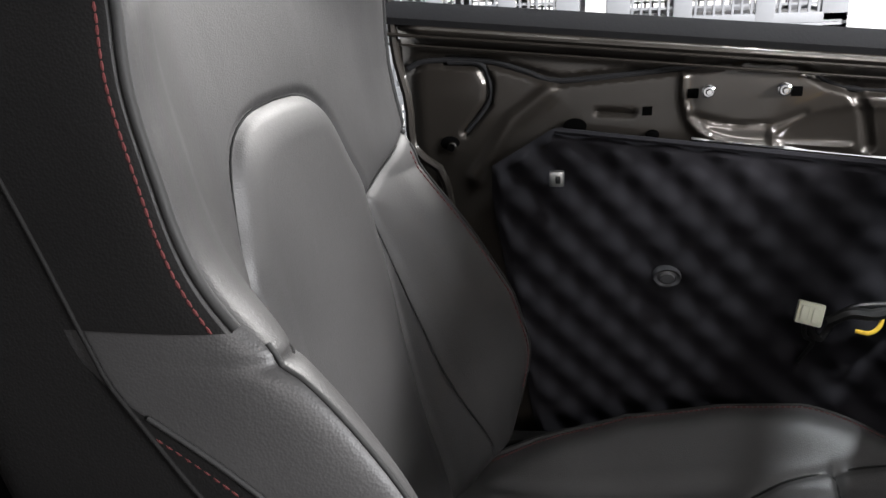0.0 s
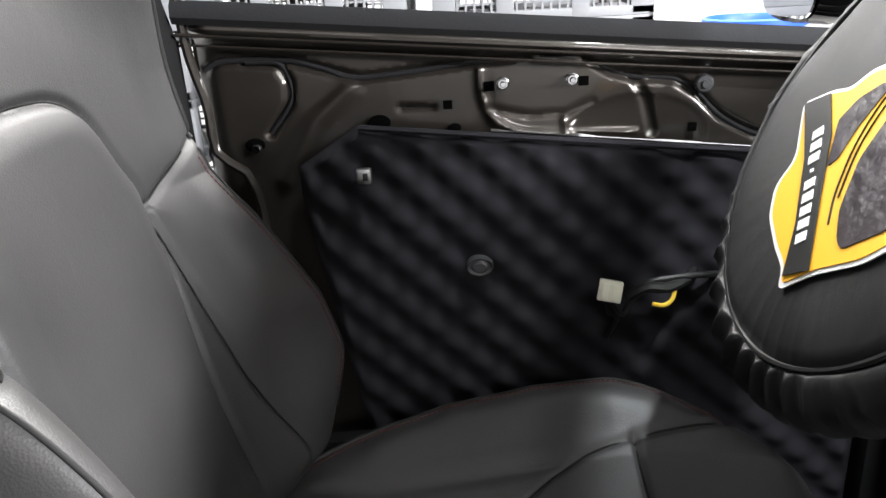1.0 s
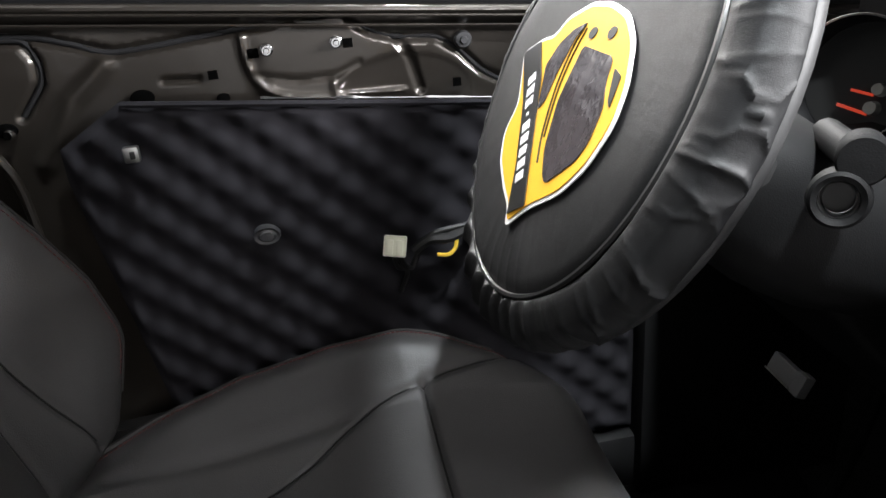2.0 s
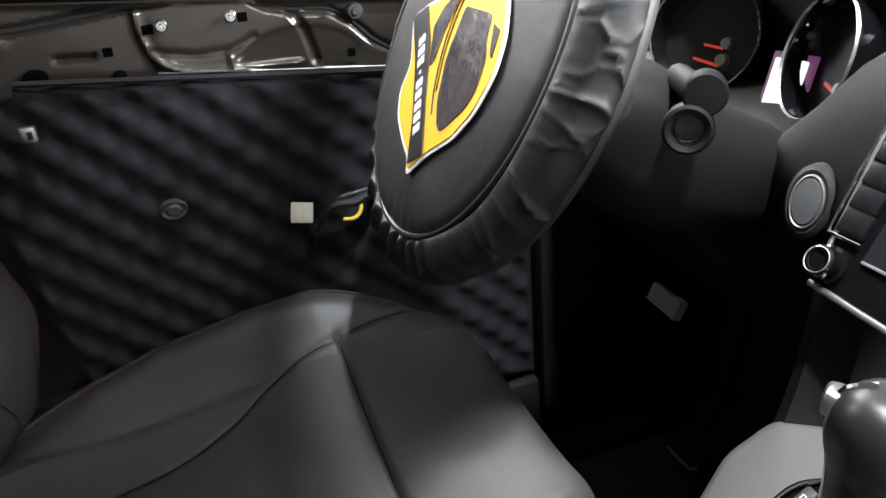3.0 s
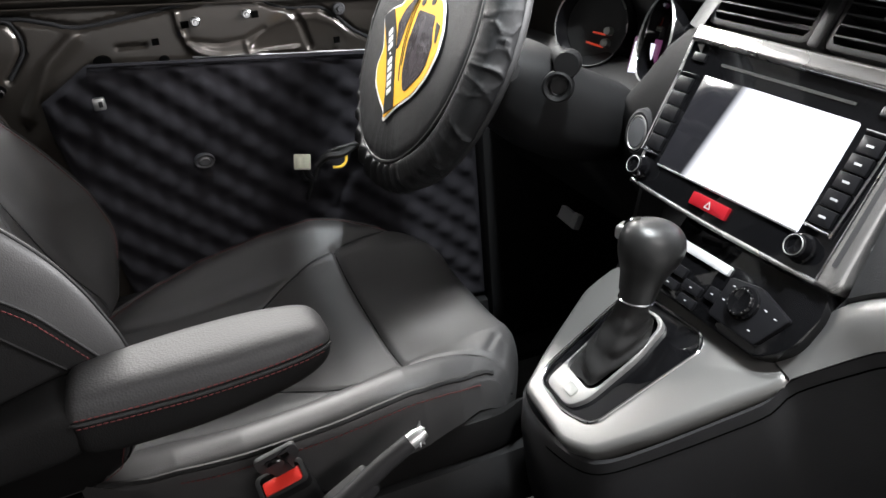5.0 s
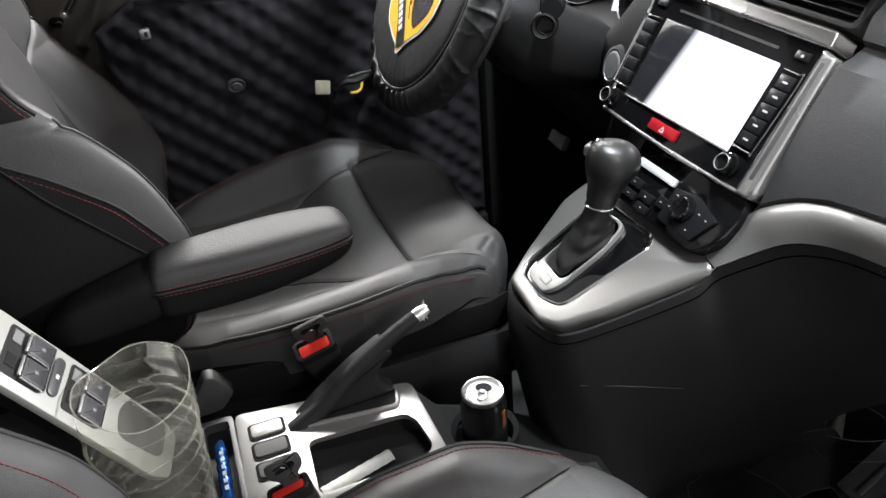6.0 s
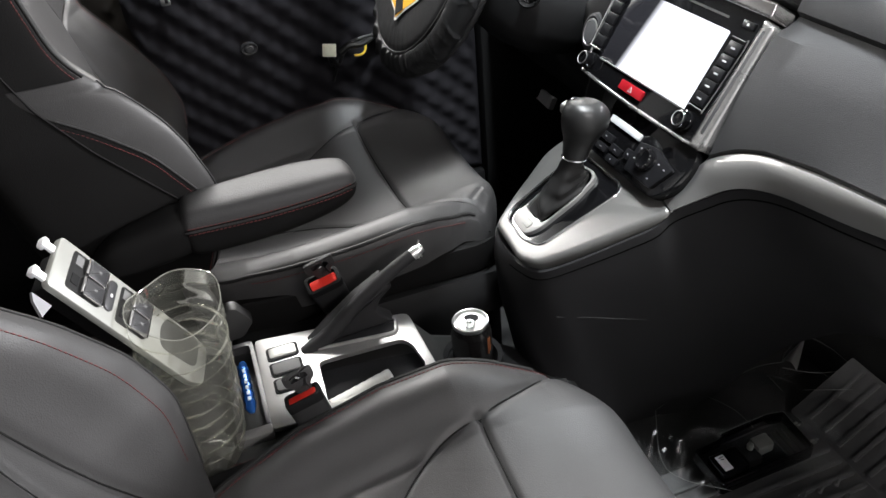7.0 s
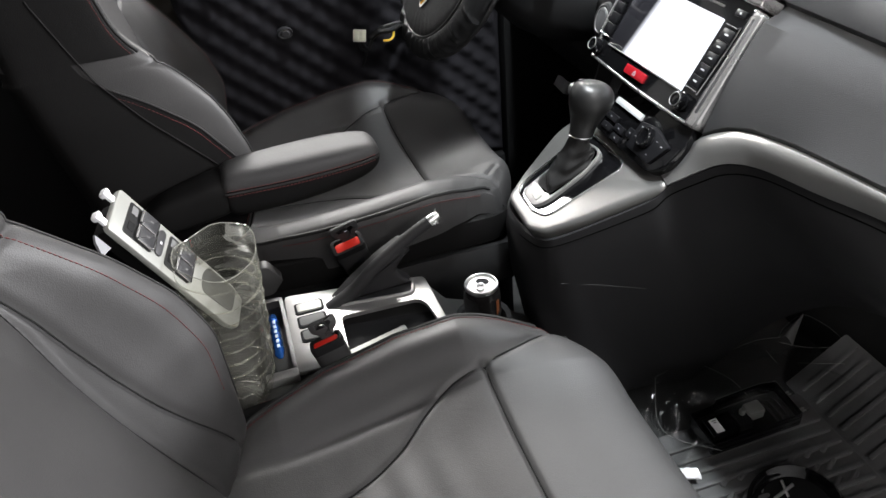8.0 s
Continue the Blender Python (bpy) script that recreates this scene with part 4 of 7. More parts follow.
        tube(bm, [V(bx[i, kf] + 0.0004, yc + bw[i, kf], zz[i]) for i in range(int(np.searchsorted(rz, 0.04)), i0 - 2, 3)], 0.0015, 10)
        part("piping", bm, PIPING, ob)
    return ob


seat(0.285, 0.388, 0.945, 1, "black leather driver's bucket seat with red stitching", 0.20)
seat(0.228, -0.39, 0.915, -1, "black leather passenger bucket seat with red stitching", 0.41, -0.036, 0.045, 0.84, 1.14, False)

# folding armrest on the driver's seat
SPINE = [(-0.050, 1.087, 0.012, 0.034), (-0.043, 1.087, 0.026, 0.043), (-0.025, 1.086, 0.033, 0.047), (0.05, 1.081, 0.035, 0.049), (0.11, 1.081, 0.033, 0.049), (0.15, 1.083, 0.029, 0.047), (0.172, 1.085, 0.023, 0.041), (0.182, 1.085, 0.014, 0.03), (0.186, 1.085, 0.004, 0.012)]


def arm_rings(spine, n, low):
    rings = []
    for x, z, hz, hy in catmull(spine, n):
        ring = []
        for k in range(28):
            a = 2 * math.pi * (k + 0.5) / 28
            cy = math.copysign(abs(math.cos(a)) ** 0.5, math.cos(a))
            cz = math.copysign(abs(math.sin(a)) ** 0.6, math.sin(a))
            ring.append((x, 0.117 + hy * cy, z + hz * cz - (low * (1 - x / 0.186) if cz < 0 else 0)))
        rings.append(ring)
    return rings


SPINE = [(x, z - 0.010 * smoothstep(0.10, -0.04, x), hz * 0.92, hy * (0.80 + 0.10 * smoothstep(-0.02, 0.06, x) * (1 - smoothstep(0.10, 0.18, x)))) for x, z, hz, hy in SPINE]
full = arm_rings(SPINE, 44, 0.008)
armrest = thing("armrest", (0.06, 0.108, 1.05), "padded black leather armrest with red stitching", "armrest")
halves = []
# underside far darker than the pad: its shade is put into the colour
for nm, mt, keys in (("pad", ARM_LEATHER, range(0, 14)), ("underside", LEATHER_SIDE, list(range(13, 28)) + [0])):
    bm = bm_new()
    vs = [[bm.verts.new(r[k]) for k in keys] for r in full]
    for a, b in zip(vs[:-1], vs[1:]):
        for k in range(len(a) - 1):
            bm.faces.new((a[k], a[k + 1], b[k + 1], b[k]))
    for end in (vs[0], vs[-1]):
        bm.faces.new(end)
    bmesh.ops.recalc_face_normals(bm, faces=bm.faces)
    halves.append(part(nm, bm, mt, armrest, "grey-black leather top" if nm == "pad" else "leather underside with shade painted into its colour"))
for side in (-1, 1):
    for drop in (-0.001, 0.0075):
        line = [V(*r[13 if side < 0 else 0]) + V(0.0, side * 0.0004, -drop) for r in full[3:-4]]
        stitches("stitching", line, armrest, 0.0055, 0.0008)
bm = bm_new()
tube(bm, [V(*r[13]) + V(0, -0.0006, -0.0035) for r in full[2:-2]], 0.0018, 6)
part("piping", bm, PIPING, armrest)
bm = bm_new()
loft(bm, arm_rings([(-0.165, 1.045, 0.012, 0.016), (-0.14, 1.052, 0.024, 0.026), (-0.09, 1.062, 0.029, 0.031), (-0.05, 1.070, 0.029, 0.034), (-0.030, 1.074, 0.022, 0.034)], 20, 0.0))
part("hinge_cover", bm, LEATHER_SIDE, armrest, "armrest hinge cover with shade painted into its colour")


def buckle(x, y, z, lean, size, name_label):
    ob = thing("belt_buckle", (x, y, z - 0.14), name_label, "belt buckle", "belt buckles")
    m = Matrix.Translation((x, y, z)) @ Euler((radians(lean), radians(-14), 0)).to_matrix().to_4x4() @ Matrix.Scale(size, 4)
    bm = bm_new()
    rings = []
    for h, w, d in ((-0.15, 0.012, 0.008), (-0.10, 0.014, 0.009), (-0.075, 0.024, 0.014), (-0.02, 0.026, 0.015), (-0.006, 0.026, 0.014)):
        rings.append([m @ V(w * math.copysign(abs(math.cos(a)) ** 0.5, math.cos(a)), d * math.copysign(abs(math.sin(a)) ** 0.5, math.sin(a)), h) for a in np.linspace(0, 2 * math.pi, 21)[:-1]])
    loft(bm, rings)
    part("housing", bm, PLASTIC, ob)
    # a hollow mouth with the red button set into it
    bm = bm_new()
    slab(bm, even(rounded(-0.026, -0.0145, 0.026, 0.0145, 0.006), 40), -0.010, 0.004, m, 0.002, even(rounded(-0.021, -0.0105, 0.021, 0.0105, 0.004), 40))
    part("mouth", bm, PLASTIC_DARK, ob)
    bm = bm_new()
    slab(bm, rounded(-0.020, -0.0098, 0.020, 0.0060, 0.003), -0.010, 0.0030, m, 0.0015)
    part("release_button", bm, RED_BUCKLE, ob, "red release button")
    bm = bm_new()
    lm = m @ Matrix.Translation((0.006, 0.006, 0.0)) @ Matrix.Rotation(radians(72), 4, "X")
    slab(bm, even(rounded_poly([(-0.010, -0.006), (0.010, -0.006), (0.011, 0.010), (0.022, 0.018), (0.022, 0.034), (-0.022, 0.034), (-0.022, 0.018), (-0.011, 0.010)], 0.005), 48), -0.0025, 0.0025, lm, 0.001, even(rounded(-0.013, 0.020, 0.013, 0.028, 0.003), 48))
    part("tongue", bm, PLASTIC, ob, "black belt tongue with a slot")
    return ob


buckle(0.113, 0.098, 0.940, 24, 1.0, "black seat belt buckle with red button beside the driver's seat")
buckle(0.040, -0.121, 0.945, -8, 0.86, "black seat belt buckle with red button beside the passenger seat")

# ---- steering wheel under a garage cover ----
WM = axes((0.400, 0.403, 1.295), (0, -1, 0), (0.454, 0, 0.891))
wheel = thing("steering_wheel", (0.42, 0.403, 1.28), "steering wheel under a gathered black nylon cover with yellow badge", "steering wheel")
rnd = random.Random(4)
SEG = 900
phase = [rnd.uniform(0, 6.28) for _ in range(6)]


# sharp creases across the sleeve: angle at the seam, angle at the back edge, strength
FOLDS = [(radians(a0), radians(a1), k) for a0, a1, k in ((14, 4, 1.2), (-2, -6, 1.3), (-4, -17, 0.8), (-20, -24, 1.3), (-33, -30, 0.6), (-36, -47, 1.3), (-46, -44, 0.9), (-54, -58, 1.0), (26, 32, 0.9), (44, 38, 1.2), (60, 64, 0.7), (78, 72, 1.0), (96, 102, 0.9), (118, 112, 1.1), (140, 148, 0.8), (166, 160, 1.0), (184, 190, 0.9))]
dice = random.Random(11)
SMALL = [(radians(-62 + 12.5 * k + dice.uniform(-4, 4)), radians(dice.uniform(-22, 22)), dice.uniform(0.35, 0.95)) for k in range(22)]


def turn(a):
    return (a + math.pi) % (2 * math.pi) - math.pi


def ruffle(a, s):
    """Folds of the gathered sleeve; s runs from the seam (0) to the back edge (1)."""
    low = math.exp(-(turn(a - radians(258)) / radians(46)) ** 4)
    p = 21 * a + 1.6 * math.sin(2 * a + phase[0]) + 0.9 * math.sin(5 * a + phase[1]) + 1.1 * s * math.sin(3 * a + phase[2])
    pleat = 1 - 2 * abs(math.sin(p)) ** 0.8
    f = low * (0.9 * pleat) * (0.55 + 0.45 * math.cos(2.4 * (s - 0.25)))
    edge = math.exp(-(s / 0.12) ** 2) + 0.9 * math.exp(-((s - 1) / 0.16) ** 2)
    f += 0.45 * (1 - 2 * abs(math.sin(1.9 * p + 1))) * edge * (0.3 + 0.1 * low)
    for a0, a1, k in FOLDS:
        d = turn(a - a0 - (a1 - a0) * s - 0.05 * math.sin(3 * s + 9 * a0))
        f += (1 - low) * k * 0.62 * math.exp(-(math.hypot(d, 0.004) - 0.004) / 0.015) * min(1, 0.25 + 1.6 * s)
    for a0, lean, k in SMALL:
        d = turn(a - a0 - lean * s)
        f += (1 - low) * k * 0.50 * math.exp(-(math.hypot(d, 0.003) - 0.003) / 0.011) * min(1, 0.3 + 1.4 * s)
    return f


rings = []
prof = [(0.0, 0.006, 0), (0.07, 0.006, 0.03), (0.13, 0.004, 0.05), (0.153, 0.001, 0.06), (0.163, -0.002, 0.08), (0.166, -0.006, 0.1), (0.170, -0.002, 0.6), (0.178, -0.003, 1.0), (0.190, -0.008, 1.0), (0.197, -0.016, 0.9), (0.199, -0.026, 0.9), (0.196, -0.036, 1.0), (0.188, -0.043, 1.0), (0.177, -0.047, 0.8), (0.165, -0.046, 0.4)]
bm = bm_new()
for r, h, w in [tuple(p) for p in catmull(prof, 96)]:
    ring = []
    for k in range(SEG):
        a = 2 * math.pi * k / SEG
        f = ruffle(a, min(1.0, max(0.0, (0.004 - h) / 0.05))) * w
        ring.append(WM @ V((r + 0.0048 * f) * math.cos(a), (r + 0.0048 * f) * math.sin(a), h + 0.0022 * f + 0.0012 * math.sin(5 * a + 20 * r) * smoothstep(0.11, 0.15, r) + (0.0008 + 0.0026 * smoothstep(0.11, 0.15, r)) * noise.noise((r * math.cos(a) * 11, r * math.sin(a) * 11, 0.5))))
    rings.append(ring)
loft(bm, rings, True, False)
cover = part("cover", bm, CLOTH, wheel, "gathered black nylon cover")
bm = bm_new()
tube(bm, [WM @ V(0.1655 * math.cos(a), 0.1655 * math.sin(a), -0.003) for a in np.linspace(0, 2 * math.pi, 100)[:-1]], 0.0022, 6, True)
part("seam", bm, BLACK_PRINT, cover)
BM_ = WM @ Matrix.Translation((0, 0, 0.0065))


def flat(name, outline, z, mat, parent, hole=None, label=""):
    bm = bm_new()
    slab(bm, outline, z - 0.0005, z + 0.0005, BM_, 0.0, hole)
    return part(name, bm, mat, parent, label)


def oval(cx, cy, rx, ry, rot, n=48):
    c, s = math.cos(rot), math.sin(rot)
    return [(cx + rx * math.cos(2 * math.pi * k / n) * c - ry * math.sin(2 * math.pi * k / n) * s, cy + rx * math.cos(2 * math.pi * k / n) * s + ry * math.sin(2 * math.pi * k / n) * c) for k in range(n)]


SHIELD = rounded_poly([(0.016, -0.119), (0.006, -0.105), (-0.018, -0.098), (-0.052, -0.083), (-0.070, -0.062), (-0.066, -0.036), (-0.085, -0.016), (-0.104, 0.003), (-0.070, 0.021), (-0.051, 0.025), (-0.038, 0.042), (-0.003, 0.057), (0.030, 0.060), (0.062, 0.055), (0.086, 0.040), (0.104, 0.014), (0.110, -0.012), (0.101, -0.043), (0.080, -0.069), (0.042, -0.094)], 0.009)
MIDDLE = (0.022, -0.022)


def shrunk(pts, k):
    return [(MIDDLE[0] + (x - MIDDLE[0]) * k, MIDDLE[1] + (y - MIDDLE[1]) * k) for x, y in pts]


flat("badge_border", SHIELD, 0.0006, WHITE, cover, None, "white border of the yellow badge")
flat("badge", shrunk(SHIELD, 0.95), 0.0014, YELLOW, cover, None, "yellow shield-shaped print")
flat("badge_window", rounded_poly([(0.016, 0.026), (0.070, 0.026), (0.076, 0.008), (0.088, -0.006), (0.090, -0.030), (0.083, -0.044), (0.054, -0.070), (0.044, -0.066), (0.028, -0.050), (0.014, -0.016)], 0.006), 0.0022, VINYL, cover, None, "clear vinyl window showing grey cloth")
flat("badge_notch", rounded_poly([(0.079, 0.020), (0.092, 0.017), (0.096, -0.004), (0.090, 0.000)], 0.002), 0.0022, BLACK_PRINT, cover)
flat("badge_stripe", rounded_poly([(-0.038, 0.002), (-0.030, 0.020), (-0.014, 0.034), (0.006, 0.042), (-0.004, 0.030), (-0.010, 0.002), (-0.010, -0.022), (-0.016, -0.030)], 0.003), 0.0022, VINYL, cover)
for line in ([(0.004, 0.040), (-0.002, 0.020), (0.000, -0.010), (0.012, -0.042), (0.026, -0.062)], [(0.008, 0.038), (0.004, 0.016), (0.006, -0.012), (0.018, -0.044)]):
    bm = bm_new()
    tube(bm, catmull([tuple(BM_ @ V(x, y, 0.0022)) for x, y in line], 20), 0.0008, 6)
    part("badge_line", bm, BLACK_PRINT, cover)
for dot in ((0.022, 0.036), (0.052, 0.040)):
    flat("badge_dot", oval(dot[0], dot[1], 0.0058, 0.0042, 0.3, 20), 0.0022, BLACK_PRINT, cover)
BAND = [(-0.097, 0.003), (-0.069, 0.017), (-0.035, -0.009), (0.000, -0.050), (0.038, -0.093), (0.015, -0.108), (-0.008, -0.075), (-0.050, -0.032)]
flat("badge_band", BAND, 0.0028, BLACK_PRINT, cover, None, "black band with white bars")
for k in range(9):
    c = np.array((-0.054, -0.010)) + np.array((0.068, -0.075)) * (k + 0.3) / 9
    m = BM_ @ Matrix.Translation((c[0], c[1], 0.0036)) @ Matrix.Rotation(math.atan2(-0.075, 0.068), 4, "Z")
    bm = bm_new()
    box(bm, (0, 0, 0), (0.0076 if k != 3 else 0.003, 0.011 if k != 3 else 0.003, 0.0008), 0.0, m)
    part("print_bar", bm, WHITE, cover)
bm = bm_new()
tube(bm, [WM @ V(0.180 * math.cos(a), 0.180 * math.sin(a), -0.038) for a in np.linspace(0, 2 * math.pi, 60)[:-1]], 0.0135, 10, True)
part("rim", bm, PLASTIC, wheel)
bm = bm_new()
revolve(bm, [(0.0, 0.0), (0.06, 0.0), (0.07, -0.02), (0.05, -0.07), (0.04, -0.1)], WM @ Matrix.Translation((0, 0, -0.01)), 32)
part("hub", bm, PLASTIC, wheel)
for k in range(3):
    a = radians((0, 180, 270)[k])
    bm = bm_new()
    tube(bm, [WM @ V(0.04 * math.cos(a), 0.04 * math.sin(a), -0.03), WM @ V(0.175 * math.cos(a), 0.175 * math.sin(a), -0.05)], 0.014, 8)
    part("spoke", bm, PLASTIC, wheel)


# ---- dashboard ----
dash = thing("dashboard", (0.75, 0.0, 0.9), "black soft plastic dashboard with satin silver trim", "dashboard")
HM = axes((0.579, 0.05, 1.15), (0.05, -0.998, -0.03), (0.529, 0.001, 0.849))
PM = axes((0.46, 0.03, 1.0), (0, -1, 0), (0.857, 0, 0.515))
VM = axes((0.548, -0.03, 1.085), (0, -1, 0), (0.6, 0, 0.8))


def at(m, u, v, w=0.0):
    return m @ V(u, v, w)


# the silver strip that climbs from the console and runs across to the passenger's side
TOP = [(0.5485, -0.0735, 1.0535), (0.568, -0.095, 1.085), (0.580, -0.112, 1.114), (0.592, -0.141, 1.134), (0.602, -0.178, 1.147), (0.612, -0.248, 1.156), (0.620, -0.382, 1.165), (0.620, -0.50, 1.168), (0.620, -0.74, 1.165)]
BOT = [(0.5425, -0.1065, 1.0497), (0.570, -0.140, 1.083), (0.580, -0.158, 1.098), (0.592, -0.183, 1.109), (0.604, -0.222, 1.116), (0.615, -0.302, 1.123), (0.624, -0.388, 1.135), (0.627, -0.50, 1.145), (0.627, -0.74, 1.143)]
NT = 60
tp, bp = catmull(TOP, NT), catmull(BOT, NT)
bm = bm_new()
rings = []
for k, (a, b) in enumerate(zip(tp, bp)):
    mid = (a + b) / 2
    n = np.array((-0.62, -0.2, 0.75)) * min(1.0, 0.1 + k / 8)
    rings.append([a + np.array((0.012, 0, 0.002)), a, a * 0.75 + b * 0.25 + n * 0.0055, mid + n * 0.0070, a * 0.25 + b * 0.75 + n * 0.0045, b, b + np.array((0.012, 0, -0.002))])
loft(bm, rings)
part("trim_strip", bm, SILVER, dash, "satin silver trim strip")
# padded panel above the strip
bm = bm_new()
PADS = []
for k, a in enumerate(tp):
    y = a[1]
    # the upper edge follows the head unit, then runs level
    up = np.array((0.672, min(y, -0.098) - 0.002, 1.255)) if k else None
    s = smoothstep(-0.05, -0.16, y)
    e1 = np.array((0.585 + 0.06 * s + 0.02 * smoothstep(-0.1, -0.3, y), min(-0.112, y - 0.01), 1.06 + 0.14 * s))
    e2 = np.array((0.60 + 0.075 * s, min(-0.118, y - 0.008), 1.075 + 0.18 * s))
    PADS.append([a + np.array((0.004, 0.0, 0.001)), a * 0.5 + e1 * 0.5 + np.array((-0.004, 0, 0.004)), e1, e1 * 0.5 + e2 * 0.5, e2])
loft(bm, [[tuple(q) for q in r] for r in PADS], False, False)
part("pad", bm, PLASTIC_SOFT, dash, "grained soft dashboard pad")
# the pad beside the head unit and the shelf above it, in one skin from the trim to the windscreen
bm = bm_new()
rings = []
for y in np.linspace(-0.115, -0.76, 40):
    zt = float(np.interp(-y, [-p[1] for p in TOP], [p[2] for p in TOP]))
    xt = float(np.interp(-y, [-p[1] for p in TOP], [p[0] for p in TOP]))
    near = 0.020 * (1 - smoothstep(-0.12, -0.34, y))
    prof = [(xt + 0.006, zt + 0.0), (xt + 0.002, zt + 0.008), (0.632 - near, max(zt + 0.02, 1.19)), (0.650 - near, 1.225), (0.672 - near, 1.262), (0.682 - near * 0.6, 1.268), (0.684, 1.276), (0.678, 1.284), (0.684, 1.305), (0.715, 1.335), (0.78, 1.36), (0.9, 1.375), (1.15, 1.33)]
    rings.append([(p[0], y, p[1]) for p in prof])
vs = [[bm.verts.new(p) for p in r] for r in rings]
for a, b in zip(vs[:-1], vs[1:]):
    for i in range(len(a) - 1):
        bm.faces.new((a[i], a[i + 1], b[i + 1], b[i]))
part("passenger_pad", bm, PLASTIC_SOFT, dash, "grained soft dashboard pad")
# lower skin: console flank running into the panel under the strip
EDGE = [(0.450, 0.146, 0.962), (0.402, 0.124, 0.944), (0.385, 0.105, 0.936), (0.382, 0.070, 0.930), (0.386, 0.030, 0.930), (0.392, -0.010, 0.938), (0.405, -0.034, 0.950), (0.438, -0.055, 0.970), (0.494, -0.083, 1.003), (0.527, -0.100, 1.025)] + [tuple(np.array(b) + np.array((0.004, 0.0, -0.003))) for b in BOT]
FOOT = [(0.48, 0.13, 0.56), (0.44, 0.11, 0.56), (0.43, 0.095, 0.56), (0.43, 0.07, 0.56), (0.435, 0.03, 0.56), (0.445, 0.0, 0.56), (0.46, -0.015, 0.56), (0.49, -0.02, 0.56), (0.55, -0.025, 0.56), (0.62, -0.03, 0.56), (0.66, -0.04, 0.56), (0.71, -0.06, 0.60), (0.75, -0.09, 0.68), (0.79, -0.14, 0.76), (0.82, -0.20, 0.81), (0.84, -0.30, 0.84), (0.85, -0.45, 0.85), (0.85, -0.74, 0.85)]
e, f = catmull(EDGE, 110), catmull(FOOT, 110)
bm = bm_new()
rings = []
for k, (a, b) in enumerate(zip(e, f)):
    t = smoothstep(0.45, 0.75, k / 109)
    out = np.array((-0.010 * (1 - t) - 0.030 * t, -0.012 * smoothstep(0.2, 0.5, k / 109), 0))
    mid1 = a + (b - a) * 0.10 + out
    mid2 = a + (b - a) * 0.30 + out * 1.6 + np.array((-0.02, 0, 0)) * t
    mid3 = a + (b - a) * 0.60 + out * 1.0 + np.array((-0.03, 0, 0)) * t
    rings.append([tuple(p) for p in (a + np.array((0.004, 0, 0.004)), a, a + (mid1 - a) * 0.35, mid1, mid2, mid3, b)])
vs = [[bm.verts.new(p) for p in r] for r in rings]
for a, b in zip(vs[:-1], vs[1:]):
    for i in range(len(a) - 1):
        bm.faces.new((a[i], a[i + 1], b[i + 1], b[i]))
part("lower_skin", bm, PLASTIC_LOW, dash, "black plastic console flank and lower dashboard")
bm = bm_new()
tube(bm, [(r[2][0], r[2][1], r[2][2]) for r in rings[14:106]], 0.0009, 6)
part("groove", bm, PIT, dash)
for pts in ([(0.6305, -0.205, 1.0246), (0.6415, -0.2255, 1.017), (0.6519, -0.2472, 1.0072)], [(0.4213, -0.0306, 0.8583), (0.4524, -0.0428, 0.856), (0.4824, -0.0549, 0.8533), (0.546, -0.0756, 0.8416)]):
    bm = bm_new()
    tube(bm, catmull(pts, 14), 0.0006, 6)
    part("joint", bm, PLASTIC, dash)
# driver's side: knee panel, centre flank beside the head unit
bm = bm_new()
rings = []
for y, zt, dx in ((0.165, 1.295, 0.0), (0.185, 1.293, 0.002), (0.21, 1.285, 0.006), (0.24, 1.262, 0.010), (0.27, 1.226, 0.016), (0.30, 1.197, 0.024), (0.32, 1.180, 0.034)):
    low = [(0.607, 1.17), (0.612, 1.12), (0.64, 1.05), (0.70, 0.97), (0.80, 0.9)]
    xt = 0.607 + (zt - 1.17) * 0.36
    rings.append([(xt + 0.05 + dx, y + 0.01, zt - 0.002), (xt + 0.012 + dx, y + 0.004, zt + 0.001), (xt + dx, y, zt - 0.006), ((xt + 0.607) / 2 + dx, y, (zt + 1.17) / 2)] + [(x + dx, y, z) for x, z in low])
vs = [[bm.verts.new(p) for p in r] for r in rings]
for a, b in zip(vs[:-1], vs[1:]):
    for i in range(len(a) - 1):
        bm.faces.new((a[i], a[i + 1], b[i + 1], b[i]))
part("centre_flank", bm, PLASTIC_DARK, dash)
bm = bm_new()
rings = []
for y in np.linspace(0.255, 0.77, 14):
    rings.append([(x, y, z) for x, z in ((0.74, 1.20), (0.66, 1.165), (0.648, 1.13), (0.66, 1.05), (0.70, 0.97), (0.80, 0.90), (1.0, 0.88))])
vs = [[bm.verts.new(p) for p in r] for r in rings]
for a, b in zip(vs[:-1], vs[1:]):
    for i in range(len(a) - 1):
        bm.faces.new((a[i], a[i + 1], b[i + 1], b[i]))
part("knee_panel", bm, PLASTIC_DARK, dash)
bm = bm_new()
loft(bm, [[(x, y, z) for x, z in ((0.74, 1.33), (0.72, 1.345), (0.74, 1.375), (0.85, 1.40), (1.15, 1.34), (1.15, 1.30), (0.85, 1.34))] for y in np.linspace(0.15, 0.77, 8)])
part("cluster_hood", bm, PLASTIC_SOFT, dash)
bm = bm_new()
loft(bm, [[(x, y, z) for x, z in ((0.665, 1.36), (0.66, 1.345), (0.70, 1.335), (0.9, 1.34), (1.15, 1.30), (1.15, 1.33), (0.9, 1.375))] for y in np.linspace(0.16, -0.12, 6)])
part("centre_top", bm, PLASTIC_SOFT, dash)
